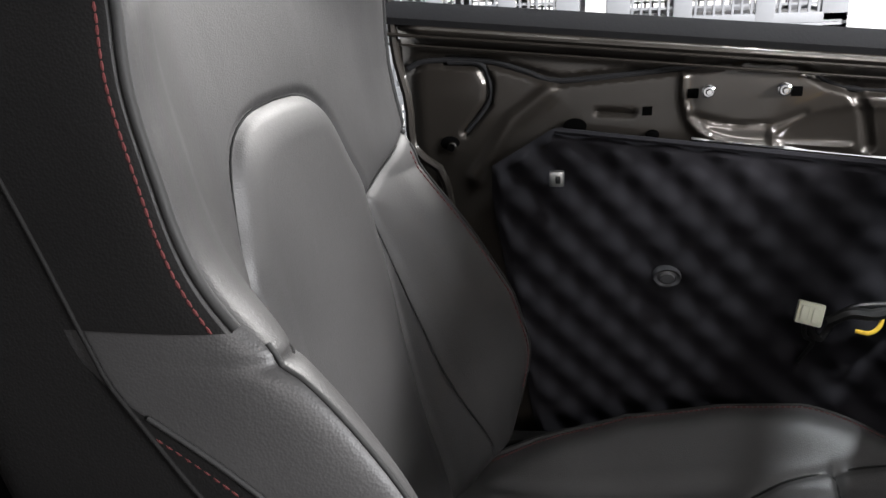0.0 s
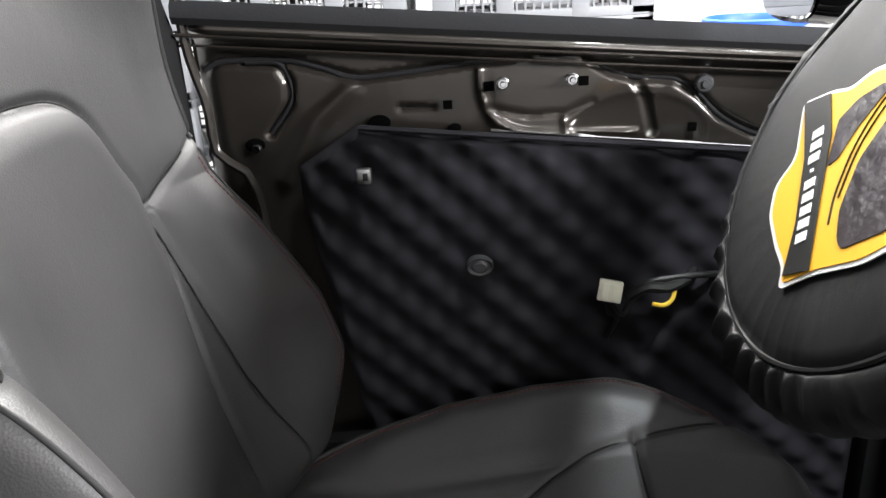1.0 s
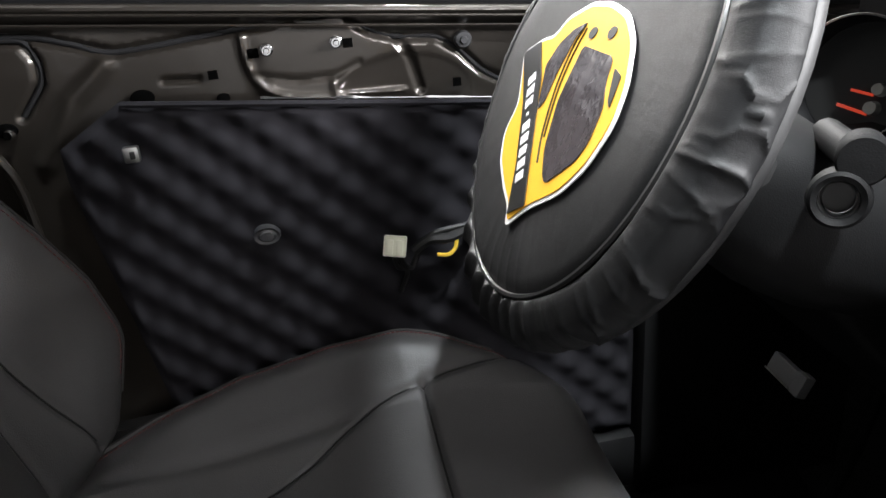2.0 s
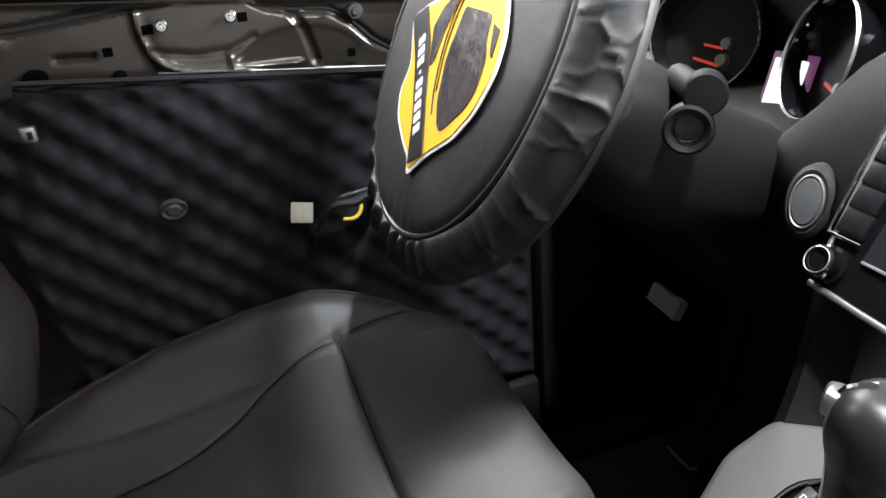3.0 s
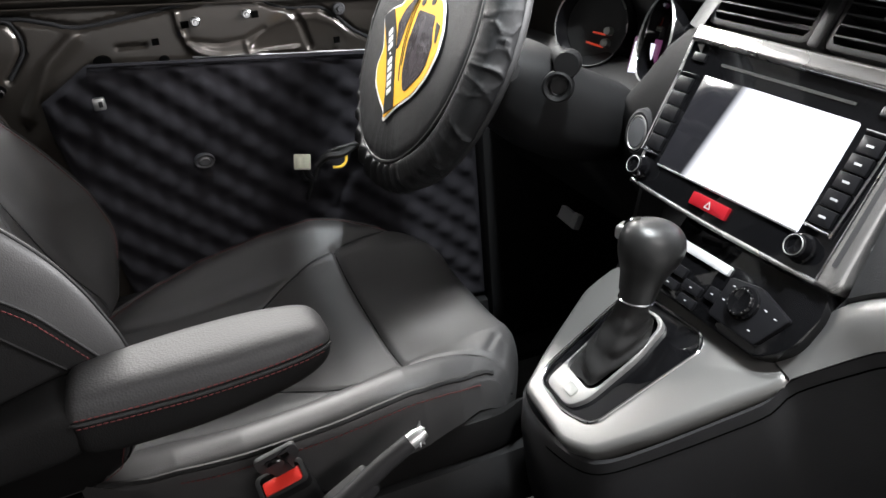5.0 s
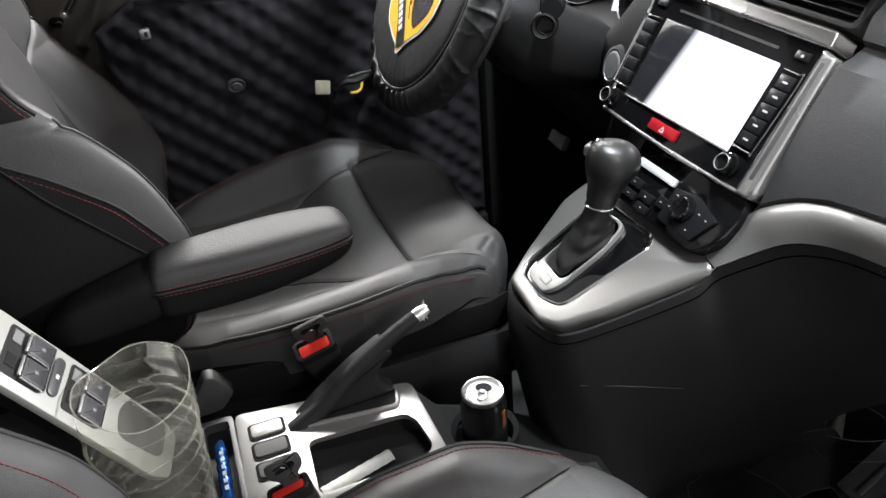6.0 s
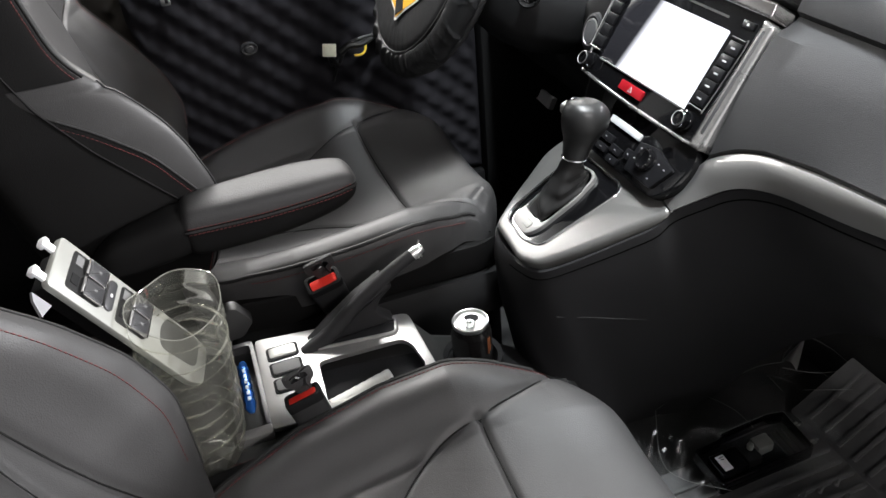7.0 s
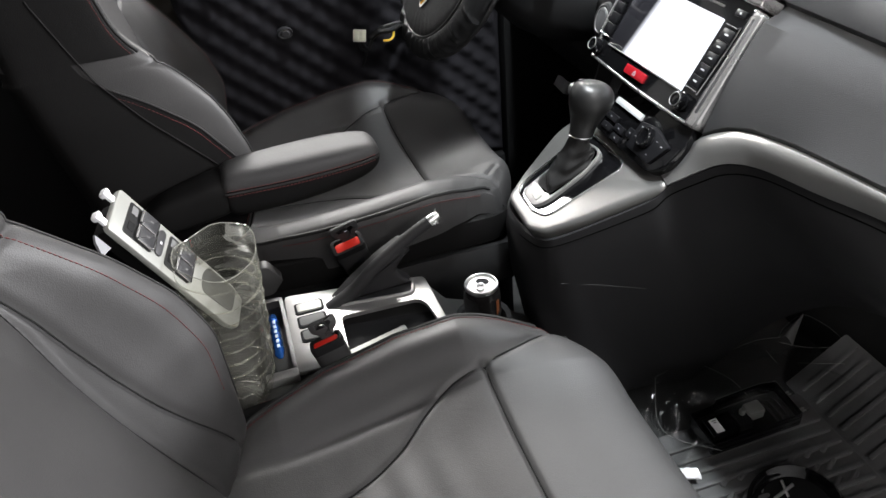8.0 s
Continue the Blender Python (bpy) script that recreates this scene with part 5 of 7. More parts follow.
bm = surface(lambda i, j: (0.650 + 0.070 * i / 15 + 0.060 * (j / 15) ** 1.3, 0.176 + 0.090 * (j / 15) ** 0.9, 1.293 + 0.080 * i / 15 - 0.015 * (i / 15) ** 3 - 0.014 * (j / 15) ** 2), 16, 16)
part("shoulder", bm, material("smooth_dash_plastic", (0.028, 0.028, 0.029), 0.5, grain=900, bump=0.1, vary=0.12), dash, "rounded soft shoulder beside the vents")
# dark column that climbs from the console to the head unit on the driver's side
bm = bm_new()
loft(bm, [[(x, y, z), (x + 0.004, y + 0.012, z - 0.004), (x + 0.06, y + 0.010, z - 0.03), (x + 0.06, y - 0.030, z - 0.02), (x + 0.010, y - 0.030, z - 0.002)] for x, y, z in [tuple(p) for p in catmull([(0.525, 0.142, 1.030), (0.548, 0.152, 1.062), (0.572, 0.166, 1.105), (0.590, 0.178, 1.145)], 16)]])
part("console_column", bm, PLASTIC_DARK, dash, "black plastic column beside the climate panel")
bm = bm_new()
loft(bm, [[(x, 0.150, z), (x + 0.05, 0.155, z), (x + 0.05, 0.10, 0.56), (x, 0.11, 0.56)] for x, z in ((0.47, 0.955), (0.56, 1.02), (0.70, 1.06), (0.86, 1.06))])
part("console_side", bm, PLASTIC_DARK, dash)
bm = bm_new()
m = axes((0.606, 0.224, 1.172), (0.28, -0.95, 0.05), (0.33, 0, 0.94))
revolve(bm, [(0.0185, -0.004), (0.0180, 0.0006), (0.0172, 0.0010), (0.0164, 0.0)], m @ Matrix.Diagonal((0.72, 1.15, 1, 1)), 40)
ring = part("start_ring", bm, SILVER, dash, "silver ring round the start button")
bm = bm_new()
revolve(bm, [(0.0162, -0.001), (0.0150, 0.0010), (0.0, 0.0020)], m @ Matrix.Diagonal((0.72, 1.15, 1, 1)), 36)
part("start_button", bm, material("grey_start_button", (0.08, 0.08, 0.083), 0.4, vary=0.1, bump=0.1, grain=500), dash)
bm = bm_new()
revolve(bm, [(0.028, -0.012), (0.0262, -0.003), (0.022, -0.0005), (0.0175, -0.002)], m @ Matrix.Diagonal((0.72, 1.1, 1, 1)), 40)
part("button_bezel", bm, PLASTIC_LOW, dash)
bm = bm_new()
lm = Matrix.Translation((0.640, 0.440, 0.968)) @ Euler((radians(2), radians(24), 0)).to_matrix().to_4x4()
box(bm, (0, 0.006, 0), (0.010, 0.042, 0.020), 0.002, lm)
box(bm, (-0.004, -0.024, 0.002), (0.012, 0.014, 0.024), 0.002, lm)
latch = part("latch", bm, material("grey_latch_plastic", (0.17, 0.17, 0.175), 0.45, vary=0.15, bump=0.1, grain=400), dash, "small dark grey latch under the column")
for y0, y1, z0 in ((-0.014, 0.026, -0.0095), (-0.031, -0.018, 0.014)):
    bm = bm_new()
    tube(bm, [lm @ V(-0.007, y0, z0), lm @ V(-0.007, y1, z0)], 0.0009, 6)
    part("bright_edge", bm, GREY_PANEL, latch)

# ---- head unit ----
radio = thing("head_unit", (0.6, 0.05, 1.12), "glossy black car head unit with large screen and silver frame", "head unit")
N = 96


def ring_from(pts):
    return even(pts, N)


bm = bm_new()
slab(bm, rounded_poly([(-0.1345, 0.1475), (0.1385, 0.1462), (0.1475, 0.1475), (0.1440, 0.1655), (-0.1325, 0.1655)], 0.003), -0.03, 0.008, HM, 0.004, None, 3)
part("top_bar", bm, BRIGHT, radio, "bright satin silver bar")
bm = bm_new()
slab(bm, rounded_poly([(0.1385, -0.0225), (0.157, -0.0225), (0.163, -0.012), (0.1580, 0.1405), (0.1390, 0.1455)], 0.004), -0.03, 0.007, HM, 0.005, None, 3)
part("side_bar", bm, BRIGHT, radio, "satin silver side bar")
for pts, rad in (([(-0.1335, 0.148), (-0.1345, 0.140), (-0.1245, 0.05), (-0.1190, -0.010)], 0.0017), ([(-0.1190, -0.0165), (-0.06, -0.0195), (0.02, -0.0215), (0.10, -0.0215), (0.140, -0.0205)], 0.0026)):
    bm = bm_new()
    tube(bm, catmull([tuple(at(HM, *p, 0.0015)) for p in pts], 24), rad, 10)
    part("edge_strip", bm, BRIGHT, radio, "thin bright edge")
PANEL = rounded_poly([(-0.1195, -0.0165), (0.02, -0.0215), (0.139, -0.0210), (0.1395, 0.147), (-0.1345, 0.148)], 0.005)
bm = bm_new()
slab(bm, ring_from(PANEL), -0.03, 0.001, HM)
part("panel", bm, GLOSS, radio, "piano black front panel")
bm = bm_new()
slab(bm, rounded_poly([(0.1475, -0.002), (0.1525, -0.002), (0.1510, 0.132), (0.1470, 0.132)], 0.002), 0.0066, 0.0074, HM)
part("groove", bm, GREY_KEY, radio, "narrow groove in the silver frame")
bm = bm_new()
slab(bm, rounded(-0.094, 0.010, 0.099, 0.117, 0.003), 0.001, 0.0022, HM, 0.0008)
part("screen", bm, SCREEN, radio, "glossy screen with a painted white reflection and a dark strip")
bm = bm_new()
tube(bm, [at(HM, *p, 0.0025) for p in ((0.098, 0.011), (-0.093, 0.011))], 0.0011, 6)
part("screen_edge", bm, SILVER, radio)
for k in range(5):
    y0 = 0.024 + 0.0172 * k
    bm = bm_new()
    slab(bm, rounded(0.1035 + 0.0012 * k, y0, 0.1255 + 0.0012 * k, y0 + 0.0158, 0.0015), 0.001, 0.0042, HM, 0.001)
    key = part("button", bm, PANEL_KEY, radio)
    bm = bm_new()
    box(bm, (0.1145 + 0.0012 * k, y0 + 0.0078, 0.0044), (0.007, 0.002, 0.0006), 0, HM)
    part("mark", bm, MARK, key)
    bm = bm_new()
    slab(bm, rounded(-0.1225 - 0.001 * k, y0, -0.1005 - 0.001 * k, y0 + 0.0158, 0.0015), 0.001, 0.0042, HM, 0.001)
    key = part("button", bm, PANEL_KEY, radio)
    bm = bm_new()
    tube(bm, [at(HM, -0.122 - 0.001 * k, y0 - 0.0006, 0.0032), at(HM, -0.101 - 0.001 * k, y0 - 0.0006, 0.0032)], 0.0006, 6)
    part("bright_edge", bm, CHROME, key)
for pts in (((0.1015, 0.021), (0.1270, 0.0205), (0.1305, 0.026), (0.1345, 0.108), (0.130, 0.1125), (0.108, 0.113)), ((-0.0995, 0.020), (-0.1235, 0.0205), (-0.1265, 0.026), (-0.1305, 0.106), (-0.126, 0.112), (-0.104, 0.113))):
    bm = bm_new()
    tube(bm, catmull([tuple(at(HM, *p, 0.0035)) for p in pts], 40), 0.0012, 8)
    part("button_surround", bm, CHROME, radio, "thin chrome line round the buttons")
for u in (-0.112, 0.113):
    m = HM @ Matrix.Translation((u, 0.0, 0.001))
    bm = bm_new()
    revolve(bm, [(0.0135, 0.0), (0.0135, 0.004), (0.0115, 0.005), (0.011, 0.015), (0.0095, 0.0165), (0.007, 0.0165), (0.0065, 0.0150), (0.0, 0.0152)], m, 36)
    dial = part("dial", bm, GLOSS, radio, "glossy black dial")
    bm = bm_new()
    revolve(bm, [(0.0094, 0.0162), (0.0096, 0.0170), (0.0091, 0.0173), (0.0087, 0.0166)], m, 36)
    part("bright_ring", bm, SILVER, dial)
bm = bm_new()
slab(bm, rounded(-0.027, -0.0105, 0.024, 0.0035, 0.002), 0.001, 0.005, HM, 0.0012)
haz = part("hazard_button", bm, RED_KEY, radio, "red hazard light button")
bm = bm_new()
for a, b in (((-0.0045, -0.007), (0.0025, -0.007)), ((0.0025, -0.007), (-0.001, 0.0)), ((-0.001, 0.0), (-0.0045, -0.007))):
    tube(bm, [at(HM, *a, 0.0052), at(HM, *b, 0.0052)], 0.0005, 6)
part("triangle", bm, MARK, haz)
bm = bm_new()
slab(bm, rounded(0.110, 0.127, 0.130, 0.136, 0.0012), 0.001, 0.0035, HM, 0.0008)
key = part("eject_button", bm, PANEL_KEY, radio)
bm = bm_new()
box(bm, (0.120, 0.1315, 0.0038), (0.003, 0.003, 0.0006), 0, HM)
part("mark", bm, MARK, key)
bm = bm_new()
slab(bm, rounded(-0.122, 0.128, -0.104, 0.137, 0.0012), 0.001, 0.004, HM, 0.0008)
part("button", bm, PANEL_KEY, radio)
bm = bm_new()
slab(bm, rounded(-0.08, 0.1295, 0.085, 0.1325, 0.0012), 0.001, 0.0018, HM)
part("disc_slot", bm, BLACK_PRINT, radio)

# air vents above the head unit
for u0, u1 in ((-0.130, 0.006), (0.022, 0.158)):
    vent = thing("air_vent", at(HM, (u0 + u1) / 2, 0.17, -0.01), "black slatted air vent above the head unit", "air vent", "air vents")
    bm = bm_new()
    slab(bm, even(rounded(u0, 0.170, u1, 0.238, 0.008), 48), -0.045, 0.002, HM, 0.002, even(rounded(u0 + 0.006, 0.176, u1 - 0.006, 0.232, 0.006), 48))
    part("frame", bm, PLASTIC, vent)
    bm = bm_new()
    slab(bm, rounded(u0 + 0.005, 0.175, u1 - 0.005, 0.233, 0.006), -0.05, -0.045, HM)
    part("backing", bm, BLACK_PRINT, vent)
    for k in range(5):
        bm = bm_new()
        box(bm, ((u0 + u1) / 2, 0.184 + 0.0105 * k, -0.008), (u1 - u0 - 0.012, 0.0022, 0.022), 0.0008, HM)
        part("slat", bm, PLASTIC, vent)
    bm = bm_new()
    box(bm, (u0 + 0.055 if u0 < 0 else u0 + 0.06, 0.206, 0.004), (0.026, 0.005, 0.006), 0.0015, HM)
    part("slider", bm, SILVER if u0 > 0 else PLASTIC, vent)
bm = bm_new()
slab(bm, rounded(0.0065, 0.168, 0.0215, 0.24, 0.004), -0.04, 0.006, HM, 0.003)
part("vent_divider", bm, PLASTIC, dash)

# ---- climate panel ----
hvac = thing("climate_panel", (0.548, 0.0, 1.06), "glossy black climate control panel with rotary knob", "control panel")
bm = bm_new()
slab(bm, rounded_poly([(-0.118, -0.034), (0.048, -0.034), (0.072, -0.010), (0.080, 0.030), (0.070, 0.055), (-0.118, 0.055)], 0.012), -0.02, 0.0, VM, 0.003)
part("panel", bm, GLOSS, hvac)
bm = bm_new()
slab(bm, rounded(-0.101, 0.016, -0.026, 0.026, 0.002), 0.0, 0.004, VM, 0.0012)
part("card_slot", bm, material("pale_metal_strip", (0.62, 0.62, 0.63), 0.3, metal=0.3, vary=0.05, bump=0.03), hvac, "bright metal strip")
bm = bm_new()
slab(bm, rounded_poly([(-0.020, -0.024), (0.042, -0.024), (0.060, 0.012), (0.016, 0.024), (-0.020, 0.018)], 0.004), 0.0, 0.005, VM, 0.0015)
part("key_block", bm, PANEL_KEY, hvac)
m = VM @ Matrix.Translation((0.010, 0.003, 0.004))
bm = bm_new()
revolve(bm, [(0.017, 0.0), (0.016, 0.004), (0.0135, 0.005), (0.0128, 0.0085), (0.0118, 0.0098), (0.0095, 0.0088), (0.0, 0.0086)], m, 40)
kn = part("knob", bm, GLOSS, hvac)
for k in range(18):
    a = 2 * math.pi * k / 18
    bm = bm_new()
    box(bm, (0.0122 * math.cos(a), 0.0122 * math.sin(a), 0.0078), (0.0016, 0.0016, 0.0045), 0.0004, m)
    part("rib", bm, CHROME if k % 3 else GLOSS, kn)
for u, v, w, h in ((-0.086, -0.004, 0.030, 0.011), (-0.055, -0.012, 0.026, 0.011), (-0.085, -0.020, 0.026, 0.010), (-0.052, -0.026, 0.024, 0.010), (-0.028, -0.006, 0.016, 0.014), (-0.108, 0.000, 0.012, 0.012)):
    bm = bm_new()
    slab(bm, rounded(u - w / 2, v - h / 2, u + w / 2, v + h / 2, 0.002), 0.0, 0.004, VM, 0.001)
    key = part("button", bm, PANEL_KEY, hvac)
    bm = bm_new()
    box(bm, (u, v, 0.0043), (0.003, 0.0011, 0.0006), 0, VM)
    part("mark", bm, MARK, key)
for u, v in ((0.034, 0.008), (0.030, -0.015), (0.047, 0.006), (-0.010, 0.012), (-0.012, -0.004)):
    bm = bm_new()
    box(bm, (u, v, 0.0053), (0.003, 0.0011, 0.0006), 0, VM)
    part("mark", bm, MARK, hvac)

# ---- steering column and instruments ----
col = thing("steering_column", (0.55, 0.36, 1.2), "black plastic steering column shroud with ignition lock", "steering column")
bm = bm_new()
rings = []
for x, z, hy, hz in ((0.455, 1.238, 0.055, 0.040), (0.475, 1.226, 0.085, 0.056), (0.51, 1.206, 0.104, 0.070), (0.55, 1.190, 0.112, 0.076), (0.60, 1.165, 0.112, 0.066), (0.66, 1.145, 0.110, 0.055)):
    rings.append([(x, 0.386 + hy * 0.92 * math.copysign(abs(math.cos(a)) ** 0.6, math.cos(a)), z + hz * math.copysign(abs(math.sin(a)) ** 0.75, math.sin(a))) for a in np.linspace(0, 2 * math.pi, 33)[:-1]])
loft(bm, rings)
part("shroud", bm, PLASTIC_DARK, col)
m = axes((0.512, 0.245, 1.239), (0.8, -0.6, 0), (0.06, 0.08, 1))
bm = bm_new()
m = m @ Matrix.Scale(0.74, 4)
revolve(bm, [(0.015, -0.004), (0.0165, 0.003), (0.021, 0.006), (0.024, 0.004), (0.0255, -0.003), (0.024, -0.02)], m, 36)
part("lock_ring", bm, PLASTIC_DARK, col)
bm = bm_new()
revolve(bm, [(0.0, -0.012), (0.014, -0.012), (0.0155, 0.0)], m, 36)
part("lock_bore", bm, BLACK_PRINT, col)
bm = bm_new()
revolve(bm, [(0.0125, -0.006), (0.015, -0.003), (0.0158, 0.001)], m, 36)
part("lock_rim", bm, CHROME, col)
stalk = [(0.555, 0.32, 1.256), (0.535, 0.27, 1.259), (0.522, 0.243, 1.261)]
bm = bm_new()
tube(bm, catmull(stalk, 8), 0.011, 12)
part("lever", bm, PLASTIC_DARK, col)
m = axes((0.542, 0.268, 1.260), (0.8, -0.6, 0), (0.06, 0.08, 1))
bm = bm_new()
revolve(bm, [(0.012, 0.0), (0.0145, 0.004), (0.0155, 0.02), (0.0155, 0.034), (0.014, 0.0365), (0.0, 0.037)], m, 36)
part("lever_knob", bm, PLASTIC_DARK, col)

pedal = thing("brake_pedal", (0.79, 0.575, 0.53), "dark brake pedal with an added highlight edge in the footwell", "pedal")
pm = axes((0.79, 0.575, 0.605), (0, -1, 0), (0.55, 0, 0.83))
bm = bm_new()
slab(bm, rounded(-0.034, -0.026, 0.034, 0.026, 0.010), -0.012, 0.0, pm, 0.004, None, 3)
pad = part("pad", bm, RUBBER, pedal, "black rubber pedal pad")
for k in range(4):
    bm = bm_new()
    box(bm, (0, -0.0165 + 0.011 * k, 0.0012), (0.052, 0.004, 0.003), 0.001, pm)
    part("rib", bm, RUBBER, pad)
# bright metal rod added to stand in for the pad's highlight
bm = bm_new()
tube(bm, [pm @ V(x, y, 0.0005) for x, y in ((-0.030, -0.0268), (0.0, -0.0272), (0.026, -0.0262), (0.0335, -0.018))], 0.0022, 8)
part("edge", bm, ALU, pad, "bright rod added as the pad's highlight")
bm = bm_new()
tube(bm, catmull([(0.803, 0.575, 0.610), (0.84, 0.575, 0.68), (0.868, 0.572, 0.80), (0.88, 0.57, 0.93)], 14), 0.009, 10)
part("arm", bm, PLASTIC_DARK, pedal)

gauges = thing("instrument_cluster", (0.72, 0.38, 1.2), "instrument cluster with two dials and a lit display", "instrument cluster")
bm = bm_new()
box(bm, (0.78, 0.40, 1.27), (0.02, 0.36, 0.16), 0.004)
part("backing", bm, BLACK_PRINT, gauges)
for y, z, r, x in ((0.505, 1.243, 0.060, 0.715), (0.338, 1.247, 0.056, 0.712)):
    m = axes((x, y, z), (0.5, -0.86, 0) if y > 0.4 else (-0.30, -0.95, 0), (0.3, 0, 0.95))
    bm = bm_new()
    revolve(bm, [(r * 0.93, -0.05), (r * 0.97, 0.0), (r, 0.004), (r * 1.03, 0.0), (r * 1.06, -0.05)], m, 48)
    hood = part("dial_hood", bm, GLOSS, gauges)
    bm = bm_new()
    revolve(bm, [(r * 0.98, 0.003), (r, 0.0055), (r * 1.02, 0.003)], m, 48)
    part("chrome_ring", bm, BRIGHT, hood)
    bm = bm_new()
    revolve(bm, [(0.0, -0.03), (r * 0.94, -0.03)], m, 48)
    part("dial_face", bm, BLACK_PRINT, hood)
    bm = bm_new()
    revolve(bm, [(0.0, -0.018), (r * 0.10, -0.018), (r * 0.12, -0.03)], m @ Matrix.Translation((r * 0.25, -r * 0.4, 0)), 20)
    part("needle_hub", bm, GREY_PANEL, hood)
    if y > 0.4:
        bm = bm_new()
        revolve(bm, [(0.0, -0.018), (r * 0.09, -0.018), (r * 0.11, -0.03)], m @ Matrix.Translation((r * 0.30, -r * 0.10, 0)), 20)
        part("needle_hub", bm, GREY_PANEL, hood)
        bm = bm_new()
        box(bm, (r * 0.08, -r * 0.16, -0.024), (r * 0.36, 0.0026, 0.002), 0, m @ Matrix.Rotation(radians(-8), 4, "Z"))
        part("needle", bm, NEEDLE, hood, "red needle")
    bm = bm_new()
    box(bm, (r * 0.05, -r * 0.45, -0.024), (r * 0.5, 0.003, 0.002), 0, m @ Matrix.Rotation(radians(-12), 4, "Z"))
    part("needle", bm, NEEDLE, hood, "red needle")
bm = bm_new()
slab(bm, rounded(-0.018, -0.028, 0.018, 0.028, 0.002), 0.0, 0.002, axes((0.728, 0.394, 1.205), (0.2, -0.98, 0), (0.35, 0, 0.94)))
part("display", bm, LCD, gauges, "lit white display")
bm = bm_new()
slab(bm, rounded(-0.024, -0.036, 0.024, 0.034, 0.002), -0.004, -0.001, axes((0.729, 0.394, 1.205), (0.2, -0.98, 0), (0.35, 0, 0.94)))
part("display_edge", bm, LCD_PINK, gauges)
bm = bm_new()
box(bm, (0.69, 0.36, 1.165), (0.07, 0.26, 0.012), 0.003, None)
part("lower_ledge", bm, PLASTIC_SOFT, gauges)

# ---- gear console ----
console = thing("gear_console", (0.46, 0.03, 0.9), "satin silver gear console with glossy black gate", "console")
PLATE = rounded_poly([(-0.074, -0.089), (0.018, -0.095), (0.052, -0.079), (0.080, -0.030), (0.109, 0.035), (0.127, 0.074), (0.1370, 0.098), (0.1055, 0.1070), (0.070, 0.118), (-0.085, 0.112), (-0.126, 0.086), (-0.130, 0.042), (-0.097, -0.045)], 0.010, 5)
GATE = rounded_poly([(-0.064, -0.068), (-0.01, -0.072), (0.030, -0.060), (0.050, 0.068), (0.036, 0.082), (-0.060, 0.080), (-0.076, 0.06), (-0.074, -0.05)], 0.014, 5)
bm = bm_new()
slab(bm, even(PLATE, 120), -0.022, 0.0, PM, 0.008, even(GATE, 120), 4)
part("plate", bm, PLATE_SILVER, console, "satin silver plate")
bm = bm_new()
slab(bm, even(GATE, 100), -0.02, -0.003, PM)
part("gate", bm, GLOSS, console, "piano black gate")
bm = bm_new()
tube(bm, [at(PM, x, y, 0.0006) for x, y in even(GATE, 100)], 0.0018, 8, True)
part("gate_rim", bm, CHROME, console)
BOOT = rounded_poly([(-0.056, -0.064), (-0.008, -0.066), (0.004, -0.045), (0.006, 0.020), (-0.002, 0.064), (-0.016, 0.070), (-0.048, 0.066), (-0.060, 0.05)], 0.012)
HOLE = rounded_poly([(-0.053, -0.036), (-0.006, -0.038), (0.001, -0.030), (0.003, 0.020), (-0.005, 0.060), (-0.018, 0.066), (-0.046, 0.062), (-0.056, 0.048)], 0.008)
bm = bm_new()
slab(bm, even(BOOT, 80), -0.003, 0.004, PM, 0.002, even(HOLE, 80))
part("boot_frame", bm, SILVER, console, "thin silver boot frame")
bm = bm_new()
slab(bm, rounded(-0.030, -0.056, -0.012, -0.044, 0.003), 0.004, 0.0055, PM, 0.001)
part("release_button", bm, GREY_PANEL, console)
bm = bm_new()
slab(bm, rounded(-0.069, 0.045, -0.060, 0.065, 0.002), -0.003, 0.001, PM, 0.001)
park = part("park_button", bm, GREY_KEY, console)
letter = bpy.data.curves.new("letter", "FONT")
letter.body, letter.size, letter.align_x, letter.align_y, letter.extrude = "P", 0.009, "CENTER", "CENTER", 0.0002
shape = bpy.data.objects.new("letter", letter)
mesh = shape.to_mesh()
bm = bm_new()
bm.from_mesh(mesh)
bm.transform(PM @ Matrix.Translation((-0.0645, 0.055, 0.0013)))
shape.to_mesh_clear()
bpy.data.objects.remove(shape)
part("letter", bm, MARK, park, "white letter P")
lever = thing("gear_lever", at(PM, -0.015, 0.0, 0.0), "gear lever with black leather gaiter and rounded knob", "gear lever")
base_c, top_c = at(PM, -0.026, 0.010, 0.002), V(0.480, 0.034, 1.080)
bm = bm_new()
rings = []
for k in range(22):
    t = k / 21
    c = base_c.lerp(top_c, t)
    ru, rv = 0.0115 * (1 - t) ** 1.3 + 0.0145, 0.034 * (1 - t) ** 1.3 + 0.0145
    ring = []
    for j in range(40):
        a = 2 * math.pi * j / 40
        f = 1 + 0.07 * math.sin(5 * a + 9 * t) * (1 - t) + 0.07 * math.sin(22 * t + 2 * a) * (1 - 0.5 * t)
        d = PM.to_3x3() @ V(ru * f * math.copysign(abs(math.cos(a)) ** 0.7, math.cos(a)), rv * f * math.copysign(abs(math.sin(a)) ** 0.7, math.sin(a)), 0)
        d.z *= (1 - t) ** 0.5
        ring.append(c + d)
    rings.append(ring)
loft(bm, rings)
part("gaiter", bm, GAITER, lever, "black leather gaiter")
ax = V(0.007, 0.006, 0.060).normalized()
km = axes(tuple(top_c - ax * 0.004), (0, -1, 0), tuple(V(0, -1, 0).cross(ax) * -1))
bm = bm_new()
revolve(bm, [(0.0172, 0.0), (0.0184, 0.0008), (0.0186, 0.0018), (0.0175, 0.0030)], km, 32)
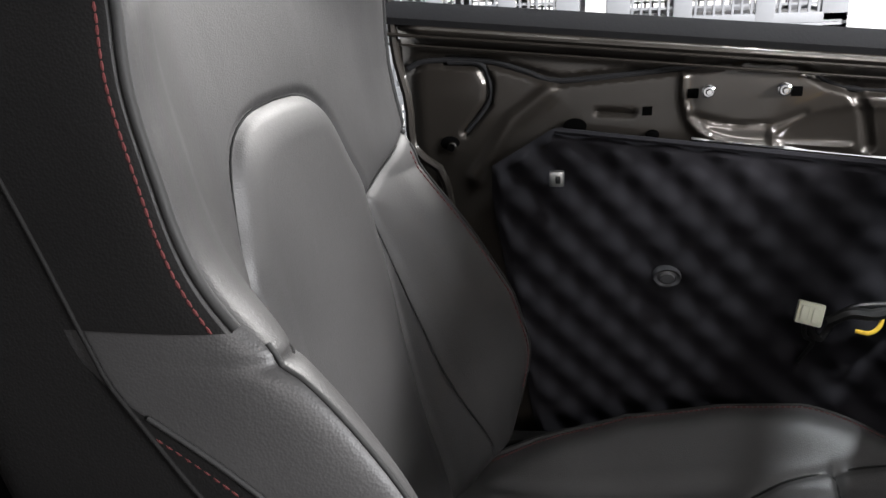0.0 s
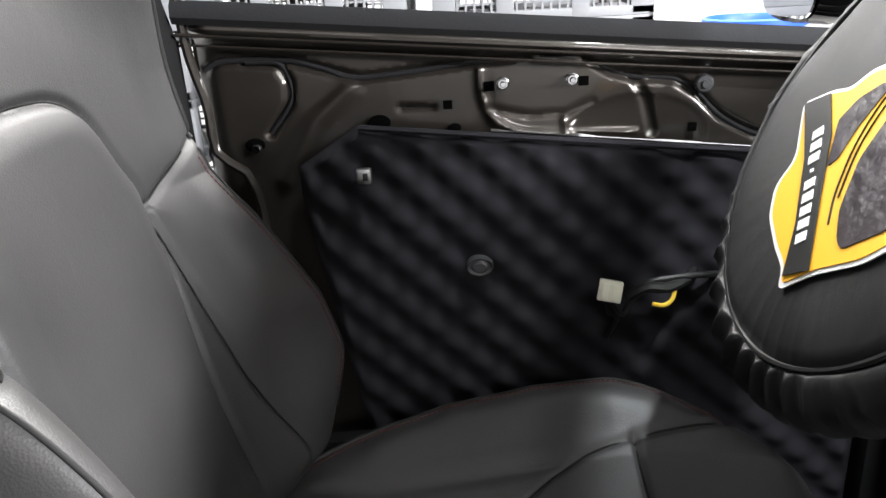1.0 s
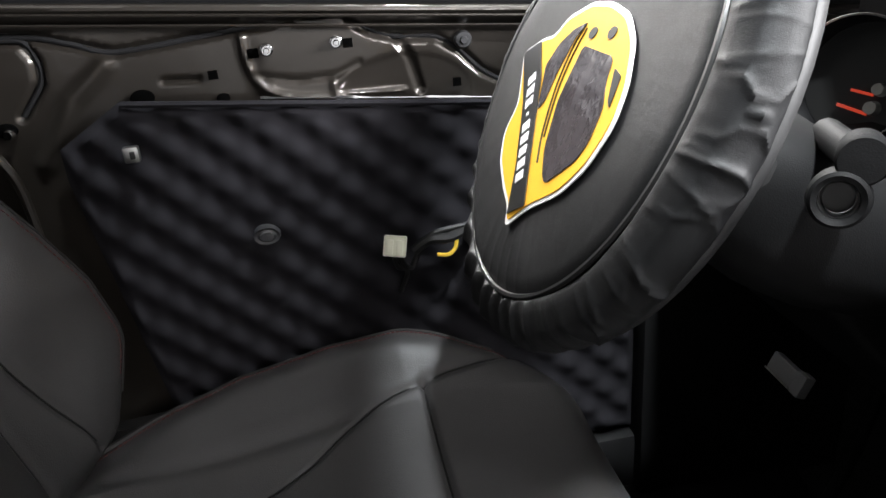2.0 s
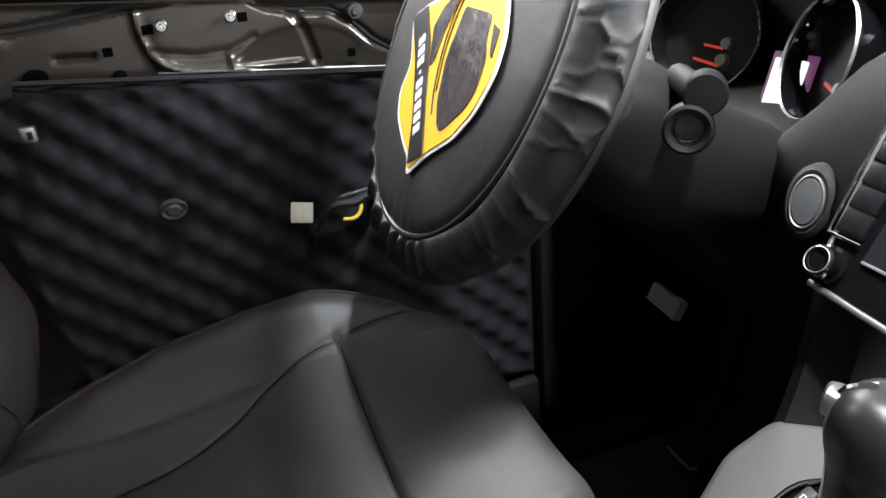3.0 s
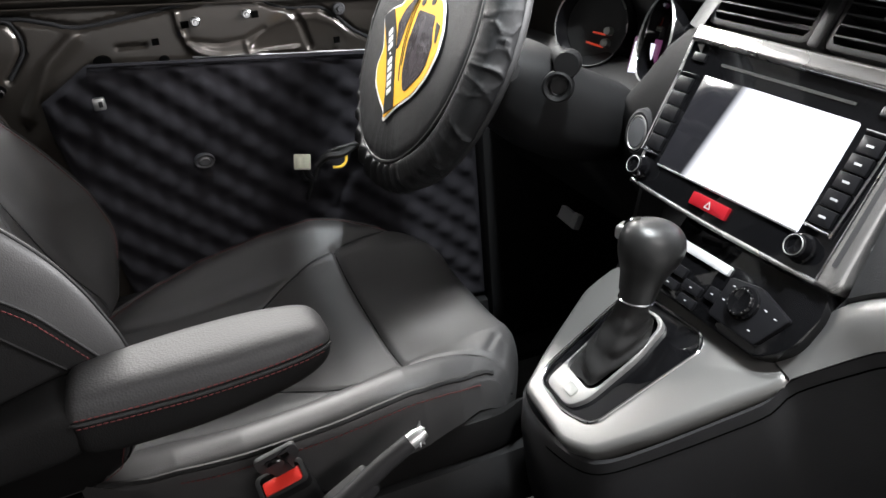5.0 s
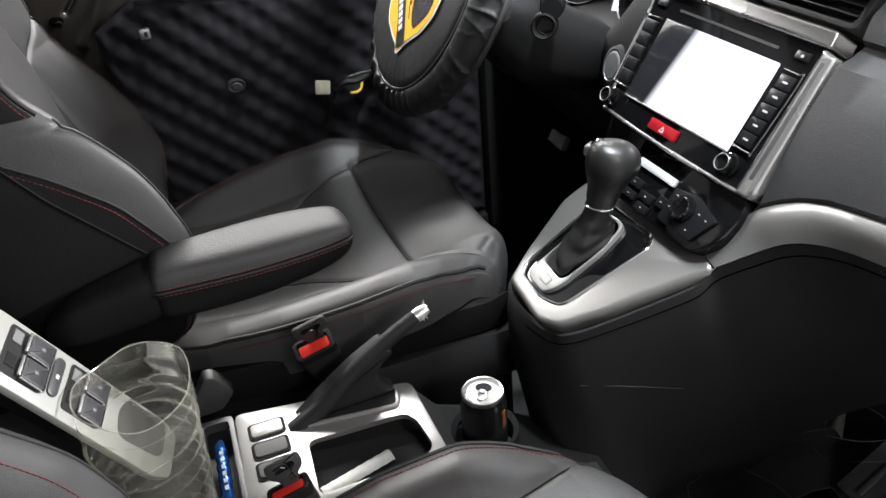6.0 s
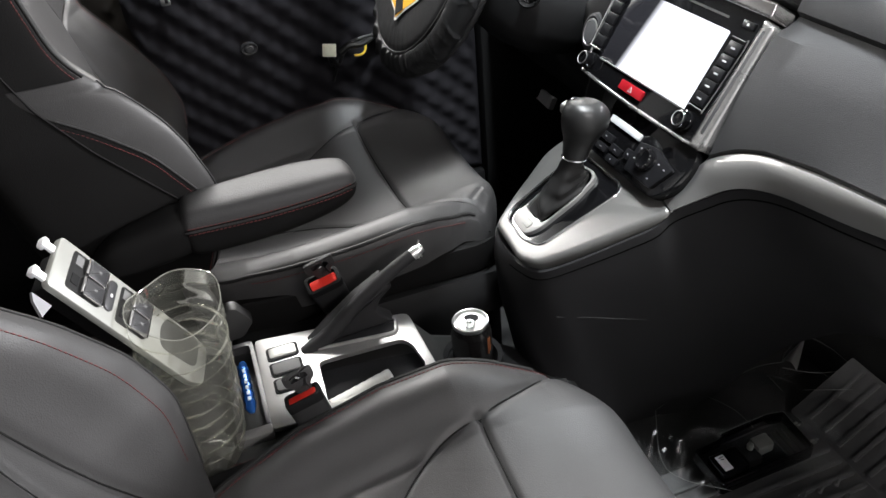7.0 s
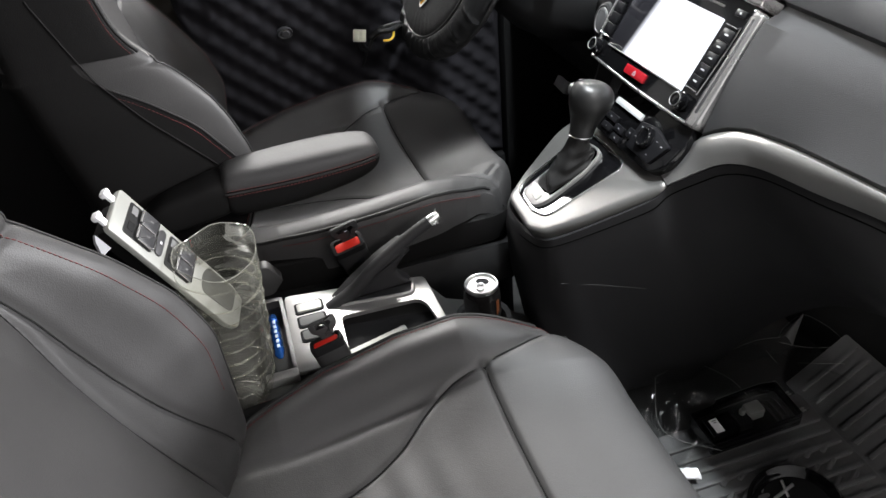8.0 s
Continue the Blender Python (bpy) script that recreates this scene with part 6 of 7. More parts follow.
part("collar", bm, CHROME, lever)
KNOB_SHAPE = catmull([(-0.001, 0.0170, 0.0172, 0), (0.010, 0.0182, 0.0188, 0.001), (0.022, 0.0198, 0.0215, 0.003), (0.034, 0.0230, 0.0262, 0.006), (0.044, 0.0270, 0.0312, 0.008), (0.056, 0.0292, 0.0340, 0.009), (0.067, 0.0278, 0.0328, 0.008), (0.076, 0.0232, 0.0275, 0.006), (0.082, 0.0150, 0.0185, 0.004), (0.0845, 0.004, 0.005, 0.003)], 30)


def knob_point(row, a, out=0.0):
    h, rx, ry, sh = row
    return km @ V((rx + out) * math.cos(a), sh + (ry + out) * math.sin(a), h)


bm = bm_new()
loft(bm, [[tuple(knob_point(row, 2 * math.pi * j / 36)) for j in range(36)] for row in KNOB_SHAPE])
part("knob", bm, KNOB, lever, "rounded black leather knob")
bm = bm_new()
box(bm, (0.0275, 0.0, 0.066), (0.016, 0.019, 0.015), 0.005, km @ Matrix.Translation((0, 0.008, 0)) @ Matrix.Rotation(radians(215), 4, "Z"), 3)
part("thumb_button", bm, ALU, lever, "bright thumb button")
bm = bm_new()
tube(bm, [knob_point(row, radians(215), -0.0008) for row in KNOB_SHAPE[2:28]], 0.0028, 8)
part("chrome_strip", bm, CHROME, lever)

# ---- tunnel behind the gear console ----
tunnel = thing("tunnel_tray", (0.1, 0.0, 0.55), "black tunnel console with satin silver frame and switches", "console")
bm = bm_new()
loft(bm, [[(x, y0, 0.53), (x, y0 + 0.005, z), (x, y0 + 0.02, z + 0.008), (x, y1 - 0.02, z + 0.008), (x, y1 - 0.005, z), (x, y1, 0.53)] for x, y0, y1, z in ((-0.45, -0.12, 0.11, 0.860), (0.0, -0.115, 0.105, 0.850), (0.22, -0.10, 0.09, 0.846), (0.255, -0.085, 0.075, 0.806), (0.325, -0.070, 0.065, 0.785), (0.335, -0.065, 0.06, 0.770))])
part("body", bm, TUNNEL_GREY, tunnel)
bm = bm_new()
loft(bm, [[(x, y0, 0.53), (x, y0 + 0.01, z), (x, y1 - 0.01, z), (x, y1, 0.53)] for x, y0, y1, z in ((0.346, -0.08, 0.08, 0.76), (0.40, -0.08, 0.08, 0.72), (0.46, -0.075, 0.085, 0.70))])
part("front_slope", bm, PLASTIC_DARK, tunnel, "dark front end of the tunnel")
SWITCH_GREY = material("grey_seat_switch", (0.12, 0.12, 0.12), 0.6, spec=0.15, vary=0.15, bump=0.1, grain=500)
TM = axes((0.0, 0.0, 0.884), (0, -1, 0), (1, 0, 0))
bm = bm_new()
outl = rounded_poly([(-0.082, -0.003), (0.098, -0.008), (0.102, 0.19), (0.088, 0.222), (-0.046, 0.218), (-0.066, 0.11)], 0.010)
slab(bm, even(outl, 100), -0.007, 0.0, TM, 0.003, even(rounded_poly([(0.002, 0.074), (0.086, 0.070), (0.084, 0.192), (0.070, 0.208), (0.022, 0.203), (0.006, 0.192)], 0.010), 100))
fr = part("frame", bm, SILVER, tunnel, "satin silver frame with an open tray")
bm = bm_new()
slab(bm, rounded_poly([(-0.004, 0.070), (0.092, 0.066), (0.090, 0.198), (0.074, 0.216), (0.018, 0.210)], 0.008), -0.026, -0.022, TM)
part("tray_floor", bm, RUBBER, tunnel)
bm = bm_new()
SLOT = rounded_poly([(-0.056, 0.088), (-0.040, 0.068), (-0.024, 0.068), (-0.009, 0.190), (-0.041, 0.198)], 0.008)
slab(bm, SLOT, 0.0, 0.0015, TM)
part("brake_slot", bm, RUBBER, tunnel, "black slot of the handbrake")
bm = bm_new()
tube(bm, [at(TM, x, y, 0.001) for x, y in even(SLOT, 60)], 0.0028, 8, True)
part("slot_rim", bm, SILVER, tunnel, "raised silver rim of the slot")
for u, mt in ((-0.039, GREY_PANEL), (-0.006, SWITCH_GREY), (0.027, SWITCH_GREY)):
    bm = bm_new()
    slab(bm, rounded(u - 0.0142, 0.0095, u + 0.0142, 0.0540, 0.006), -0.002, 0.0012, TM)
    part("switch_gap", bm, RUBBER, tunnel)
    bm = bm_new()
    slab(bm, rounded(u - 0.0108, 0.0130, u + 0.0108, 0.0505, 0.004), 0.0005, 0.0032, TM, 0.001)
    part("switch", bm, mt, tunnel, "seat heating switch")
bm = bm_new()
slab(bm, even(rounded(-0.083, -0.047, 0.100, -0.004, 0.006), 60), -0.012, 0.001, TM, 0.002, even(rounded(-0.074, -0.040, 0.090, -0.010, 0.004), 60))
part("shelf", bm, GREY_KEY, tunnel, "grey narrow tray")
bm = bm_new()
slab(bm, rounded(0.088, -0.049, 0.104, -0.004, 0.003), -0.01, 0.003, TM, 0.002)
part("shelf_end", bm, SILVER, tunnel)

slip = thing("paper_slip", (0.12, -0.055, 0.864), "narrow folded strip of white paper lying in the tray", "paper")
bm = surface(lambda i, j: (0.072 + 0.088 * i / 23 + 0.004 * j / 5, -0.060 + 0.024 * i / 23 - 0.018 * j / 5, 0.8655 + 0.004 * math.sin(j / 5 * math.pi) + 0.0006 * math.sin(i * 2.1)), 24, 6)
part("sheet", bm, PAPER, slip)

pack = thing("foil_packet", at(TM, 0.03, -0.04, 0.0), "blue shiny foil packet lying in the tray", "packet")
bm = bm_new()
rings = []
for k in range(24):
    t = k / 23
    w = 0.0072 * min(1, 6 * min(t, 1 - t) + 0.4)
    hh = 0.007 * min(1, 5 * min(t, 1 - t) + 0.15)
    rings.append([at(TM, -0.046 + 0.104 * t, -0.025 + w * math.cos(a) + 0.0008 * math.sin(40 * t), -0.002 + hh * max(-0.2, math.sin(a)) + 0.0006 * math.sin(60 * t + 3 * a)) for a in np.linspace(0, 2 * math.pi, 17)[:-1]])
loft(bm, [[tuple(p) for p in r] for r in rings])
part("foil", bm, BLUE, pack)
for k in range(6):
    bm = bm_new()
    box(bm, (-0.018 + 0.011 * k, -0.024, 0.0052), (0.006, 0.004, 0.001), 0.0, TM)
    part("print_bar", bm, MARK, pack)

# handbrake
brake = thing("handbrake", (0.09, 0.03, 0.88), "raised black handbrake lever with silver button", "handbrake")
bm = bm_new()
path = catmull([(0.062, 0.030, 0.875), (0.10, 0.034, 0.895), (0.15, 0.040, 0.932), (0.20, 0.045, 0.962), (0.236, 0.048, 0.980)], 24)
tube(bm, [tuple(p) for p in path], [0.0125 - 0.0035 * k / 23 for k in range(24)], 14)
part("lever", bm, PLASTIC_LOW, brake)
bm = bm_new()
bmat = axes((0.0, 0.036, 0.0), (1, 0.06, 0), (0, 0, 1))
slab(bm, rounded_poly([(0.068, 0.882), (0.100, 0.908), (0.150, 0.942), (0.190, 0.962), (0.200, 0.944), (0.182, 0.930), (0.172, 0.914), (0.180, 0.899), (0.199, 0.882)], 0.006, 5), -0.013, 0.013, bmat, 0.006, None, 3)
part("shroud", bm, PLASTIC_LOW, brake, "black plastic shroud under the lever")
bm = bm_new()
tube(bm, [(0.232, 0.0478, 0.978), (0.243, 0.0485, 0.983), (0.252, 0.049, 0.987)], [0.0085, 0.0088, 0.006], 12)
btn = part("button", bm, ALU, brake, "bright crumpled foil on the lever tip")
for k in range(5):
    a = 2 * math.pi * k / 5
    bm = bm_new()
    tube(bm, [(0.244, 0.0485, 0.983), (0.248 + 0.006 * math.cos(a), 0.0485 + 0.010 * math.sin(a + 1), 0.984 + 0.011 * math.sin(a))], [0.004, 0.0008], 5)
    part("foil_point", bm, ALU, btn)

# drink can
can = thing("drink_can", (0.294, -0.011, 0.77), "black drink can with open silver lid in the cup holder", "can")
m = Matrix.Translation((0.294, -0.011, 0.766))
bm = bm_new()
revolve(bm, [(0.0, 0.004), (0.022, 0.0), (0.029, 0.008), (0.0295, 0.098), (0.0285, 0.104), (0.0255, 0.112)], m, 48)
body = part("body", bm, CAN_BLACK, can)
bm = bm_new()
revolve(bm, [(0.0252, 0.111), (0.0265, 0.114), (0.0268, 0.117), (0.0258, 0.119), (0.0245, 0.1185), (0.0228, 0.1135), (0.021, 0.1135), (0.020, 0.1152), (0.0, 0.1155)], m, 48)
lid = part("lid", bm, ALU, can, "silver can lid")
bm = bm_new()
slab(bm, [(0.0105 * math.cos(2 * math.pi * k / 24), 0.0075 * math.sin(2 * math.pi * k / 24) + 0.0085) for k in range(24)], 0.1155, 0.1162, m @ Matrix.Rotation(radians(-30), 4, "Z"))
part("opening", bm, RUBBER, lid, "open drinking hole")
bm = bm_new()
m2 = m @ Matrix.Rotation(radians(-30), 4, "Z")
tube(bm, [m2 @ V(0.006 * math.cos(a), -0.007 + 0.0085 * math.sin(a), 0.1175) for a in np.linspace(0, 2 * math.pi, 25)[:-1]], 0.0016, 8, True)
part("ring_pull", bm, ALU, lid)
bm = bm_new()
revolve(bm, [(0.0, 0.1185), (0.003, 0.1182), (0.0036, 0.116)], m2, 16)
part("rivet", bm, ALU, lid)
bm = bm_new()
for k in range(2):
    a0 = radians(-58 + 7 * k)
    tube(bm, [m @ V(0.0298 * math.cos(a0), 0.0298 * math.sin(a0), 0.07 + 0.003 * k), m @ V(0.0298 * math.cos(a0), 0.0298 * math.sin(a0), 0.098)], 0.0012, 6)
part("print", bm, COPPER, can, "copper coloured print")
holder = thing("cup_holder", (0.294, -0.011, 0.75), "dark round cup holder in the tunnel", "cup holder")
bm = bm_new()
revolve(bm, [(0.0, -0.004), (0.036, -0.004), (0.037, 0.05), (0.044, 0.054), (0.046, 0.04), (0.046, -0.03)], m, 40)
part("cup", bm, PLASTIC_DARK, holder)

# cut plastic bottle with a loose switch panel standing in it
jar = thing("plastic_jar", (-0.062, -0.082, 0.878), "clear ribbed plastic bottle cut open at the top", "jar")
jm = Matrix.Translation((-0.087, -0.098, 0.880)) @ Euler((radians(2), radians(6), 0)).to_matrix().to_4x4() @ Matrix.Diagonal((0.90, 0.90, 1.13, 1))
prof = [(0.049, 0.018)]
for k in range(9):
    z = 0.028 + 0.0185 * k
    prof += [(0.0498, z), (0.0503, z + 0.004), (0.0503, z + 0.008), (0.0497, z + 0.012), (0.0492, z + 0.0155)]
prof += [(0.0500, 0.190), (0.0495, 0.198), (0.049, 0.208)]


def jar_ring(r, h, seg=144):
    ring = []
    for a in np.linspace(0, 2 * math.pi, seg + 1)[:-1]:
        q = r * 1.1 + 0.0010 * math.sin(3 * a + 20 * h) * min(1, h / 0.1)
        dent = noise.noise((2.2 * math.cos(a), 2.2 * math.sin(a) + 5 * h, 26 * h))
        q += 0.0028 * (abs(dent) - 0.25) * smoothstep(0.02, 0.06, h) * (1 - 0.7 * smoothstep(0.16, 0.2, h))
        ring.append(jm @ V(q * math.cos(a), q * math.sin(a), h + (0.004 * math.sin(2 * a + 0.7) + 0.0015 * math.sin(5 * a)) * smoothstep(0.18, 0.205, h) + 0.007 * math.sin(a + 0.6) * smoothstep(0.02, 0.06, h)))
    return ring


bm = bm_new()
loft(bm, [jar_ring(r, h) for r, h in prof], False, False)
part("wall", bm, PET, jar, "clear ribbed plastic wall")
bm = bm_new()
loft(bm, [jar_ring(r, h) for r, h in ((0.049, 0.018), (0.046, 0.007), (0.034, 0.003), (0.018, 0.010), (0.004, 0.013))], False, True)
part("base", bm, PET, jar)
bm = bm_new()
tube(bm, jar_ring(0.049, 0.208), 0.0007, 6, True)
CUT_EDGE = film("clear_cut_edge", (0.9, 0.9, 0.88), 0.1, 0.2, 1.0, 0.12)
part("cut_rim", bm, CUT_EDGE, jar, "bright cut edge of the bottle")
RIB_FILM = film("clear_rib", (0.93, 0.93, 0.88), 0.12, 0.06, 0.8, 0.06)
for k in range(8):
    bm = bm_new()
    tube(bm, jar_ring(0.0506 - 0.0002 * k, 0.034 + 0.0185 * k), [0.0006 + 0.0012 * max(0.0, math.sin(2.3 * j / 144 * 6.28 + k)) for j in range(144)], 6, True)
    part("rib", bm, RIB_FILM, jar)

sw = thing("switch_panel", (-0.08, -0.08, 0.9), "loose grey window switch panel standing in the jar", "switch panel")
SM = axes((-0.153, -0.086, 1.187), (0.29, 0.95, 0.11), (-0.40, -0.03, 0.91)) @ Matrix.Rotation(radians(6.5), 4, "Z")
bm = bm_new()
slab(bm, rounded_poly([(-0.037, 0.004), (-0.037, -0.20), (-0.028, -0.222), (0.020, -0.222), (0.027, -0.20), (0.027, 0.004)], 0.007), -0.004, 0.004, SM, 0.003)
part("plate", bm, GREY_PANEL, sw)
for y0, y1 in ((-0.057, -0.014), (-0.122, -0.080)):
    bm = bm_new()
    slab(bm, rounded(-0.0265, y0 - 0.001, 0.0205, y1, 0.004), 0.004, 0.0048, SM)
    part("recess", bm, BLACK_PRINT, sw)
    for x in (-0.0148, 0.0088):
        bm = bm_new()
        slab(bm, rounded(x - 0.0105, y0, x + 0.0105, y0 + 0.024, 0.002), 0.0048, 0.0105, SM, 0.0025)
        key = part("window_switch", bm, GREY_KEY, sw)
        bm = bm_new()
        tube(bm, [at(SM, x - 0.0095, y0 + 0.0255, 0.009), at(SM, x, y0 + 0.0262, 0.010), at(SM, x + 0.0095, y0 + 0.0255, 0.009)], 0.0014, 6)
        part("bright_edge", bm, BRIGHT, key)
        bm = bm_new()
        tube(bm, [at(SM, x - 0.0105, y0 + 0.0235, 0.009), at(SM, x - 0.0108, y0 + 0.002, 0.009)], 0.0008, 6)
        part("bright_edge", bm, BRIGHT, key)
        bm = bm_new()
        box(bm, (x, y0 + 0.012, 0.0108), (0.0028, 0.0040, 0.0006), 0, SM)
        part("mark", bm, SWITCH_GREY, key)
        bm = bm_new()
        box(bm, (x + 0.002, y0 + 0.034, 0.0050), (0.012, 0.009, 0.001), 0.0, SM)
        part("socket_floor", bm, SWITCH_GREY if x > 0 else PLASTIC_DARK, sw)
    bm = bm_new()
    tube(bm, [at(SM, -0.025, y0 - 0.001, 0.008), at(SM, 0.019, y0 - 0.001, 0.008)], 0.0012, 6)
    part("bright_edge", bm, CHROME, sw)
bm = bm_new()
slab(bm, rounded(-0.022, -0.0735, 0.017, -0.0625, 0.005), 0.004, 0.0065, SM, 0.001)
lock = part("lock_switch", bm, GREY_KEY, sw)
bm = bm_new()
box(bm, (-0.003, -0.068, 0.0067), (0.004, 0.003, 0.0006), 0, SM)
part("mark", bm, MARK, lock)
# hollow for the fingers: a flat patch on the face with its shade painted in
bm = bm_new()
slab(bm, rounded_poly([(-0.020, -0.146), (0.006, -0.142), (0.022, -0.150), (0.024, -0.205), (-0.016, -0.205)], 0.012, 6), 0.004, 0.0045, SM)
part("finger_recess", bm, material("recess_shade", (0.05, 0.05, 0.045), 0.5, vary=0.15), sw)
for x in (-0.0275, 0.009):
    bm = bm_new()
    box(bm, (x, 0.010, -0.002), (0.008, 0.016, 0.005), 0.0015, SM)
    box(bm, (x - 0.002, 0.017, -0.001), (0.011, 0.007, 0.009), 0.002, SM)
    part("clip", bm, LABEL_WHITE, sw, "white plastic clip")
bm = bm_new()
slab(bm, [(-0.040, 0.004), (-0.040, -0.020), (-0.058, -0.014), (-0.048, 0.000)], -0.016, -0.013, SM)
part("torn_tab", bm, CRATE, sw, "pale torn plastic tab")
bm = bm_new()
box(bm, (-0.005, -0.06, -0.018), (0.046, 0.11, 0.024), 0.003, SM)
part("switch_body", bm, PLASTIC_DARK, sw)

# ---- passenger footwell ----
mat_ob = thing("floor_mat", (0.62, -0.36, 0.535), "black ribbed rubber floor mat in the footwell", "floor mat")
bm = bm_new()
box(bm, (0.62, -0.36, 0.537), (0.50, 0.46, 0.012), 0.004)
part("sheet", bm, MAT, mat_ob)
for k in range(16):
    bm = bm_new()
    box(bm, (0.64 + 0.0, -0.56 + 0.026 * k, 0.546), (0.40, 0.008, 0.008), 0.002)
    part("rib", bm, MAT, mat_ob)
UP = axes((0.850, -0.33, 0.543), (0.80, 0, 0.60), (0, 1, 0))
bm = bm_new()
box(bm, (0.065, 0, -0.004), (0.14, 0.46, 0.010), 0.003, UP)
part("upper_sheet", bm, MAT, mat_ob)
for k in range(13):
    bm = bm_new()
    box(bm, (0.068, -0.20 + 0.033 * k, 0.003), (0.12, 0.008, 0.006), 0.002, UP)
    part("rib", bm, MAT, mat_ob)
bm = bm_new()
box(bm, (0, 0, 0.003), (0.030, 0.009, 0.007), 0.0025, Matrix.Rotation(radians(32), 4, "Z"), 1)
first_stud = part("stud", bm, MAT, mat_ob)
first_stud.location = Vector((0.60, -0.42, 0.543)) - mat_ob.location
first_stud.data.transform(Matrix.Translation(mat_ob.location))
for i in range(7):
    for j in range(6):
        if i or j:
            st = new("stud", first_stud.data)
            st.parent = mat_ob
            st.location = first_stud.location + V(0.032 * i + 0.016 * (j % 2), 0.034 * j, 0)
tray = thing("trim_tray", (0.68, -0.20, 0.56), "loose black plastic trim tray with electronics and white sticker", "trim part")
bx_ = axes((0.694, -0.176, 0.606), (1, 0.0, 0.04), (0.15, 0.98, 0.05))
bm = bm_new()
slab(bm, even(rounded_poly([(-0.086, -0.042), (0.086, -0.042), (0.088, 0.036), (0.060, 0.042), (-0.030, 0.040), (-0.036, 0.032), (-0.086, 0.030)], 0.003), 70), -0.03, -0.004, bx_, 0.002, even(rounded_poly([(-0.083, -0.039), (0.083, -0.039), (0.085, 0.033), (0.059, 0.039), (-0.028, 0.037), (-0.034, 0.029), (-0.083, 0.027)], 0.002), 70))
part("rim", bm, GLOSS, tray)
bm = bm_new()
slab(bm, rounded(-0.0835, -0.0395, 0.0835, 0.0300, 0.004), -0.03, -0.022, bx_)
part("base", bm, PLASTIC_DARK, tray)
for pts in ([(-0.030, 0.0405), (0.060, 0.0415), (0.087, 0.0355)], [(0.0880, 0.034), (0.0870, 0.012)], [(0.0868, 0.004), (0.0862, -0.026)]):
    bm = bm_new()
    tube(bm, [at(bx_, x, y, -0.0036) for x, y in pts], 0.0006, 6)
    part("pale_rim_line", bm, BAG_FOLD, tray, "pale line along the tray's rim")
for v in (0.008, -0.030):
    bm = bm_new()
    box(bm, (0.090, v, -0.005), (0.007, 0.003, 0.003), 0.0006, bx_)
    box(bm, (0.091, v - 0.005, -0.005), (0.007, 0.002, 0.003), 0.0006, bx_)
    part("clip", bm, GREY_PANEL, tray, "small pale clip")
bm = bm_new()
box(bm, (-0.054, -0.013, -0.006), (0.050, 0.038, 0.022), 0.003, bx_)
module = part("module", bm, GLOSS, tray)
bm = bm_new()
box(bm, (-0.012, -0.012, -0.01), (0.026, 0.028, 0.018), 0.003, bx_)
part("relay", bm, PLASTIC_DARK, tray)
bm = bm_new()
box(bm, (-0.064, -0.014, 0.0055), (0.014, 0.027, 0.001), 0.0, bx_)
label = part("sticker", bm, LABEL_WHITE, module, "white sticker")
for k, w in enumerate((0.008, 0.005)):
    bm = bm_new()
    box(bm, (-0.063, -0.004 - 0.004 * k, 0.0061), (w, 0.0016, 0.0006), 0, bx_)
    part("print_bar", bm, BLACK_PRINT, module)
bm = bm_new()
revolve(bm, [(0.0, 0.008), (0.004, 0.0075), (0.0055, 0.004), (0.005, -0.004)], bx_ @ Matrix.Translation((-0.008, -0.004, 0.002)), 14)
part("stud", bm, GREY_PANEL, tray, "small bright stud")
bm = bm_new()
box(bm, (0.014, -0.004, -0.004), (0.030, 0.024, 0.022), 0.004, bx_)
part("metal_bracket", bm, GREY_PANEL, tray)
for k in range(3):
    bm = bm_new()
    box(bm, (0.050 + 0.012 * k, -0.010, -0.019), (0.004, 0.050, 0.006), 0.001, bx_)
    part("inner_rib", bm, PLASTIC_DARK, tray)
bag = thing("plastic_bag", (0.66, -0.16, 0.55), "crumpled clear plastic bag round the loose parts", "bag")
rnd = random.Random(9)
gx2 = np.linspace(0, 1, 60)


def bag_point(i, j):
    u, w = gx2[i], gx2[j]
    crease = abs(noise.noise((u * 4, w * 3, 0.3))) + 0.3 * abs(noise.noise((u * 8, w * 7, 2.3)))
    return (0.54 + 0.42 * u + 0.02 * math.sin(9 * w), -0.02 - 0.21 * w + 0.03 * math.sin(7 * u), 0.552 + 0.07 * (math.sin(math.pi * u) * math.sin(math.pi * w)) ** 0.6 + 0.055 * crease)


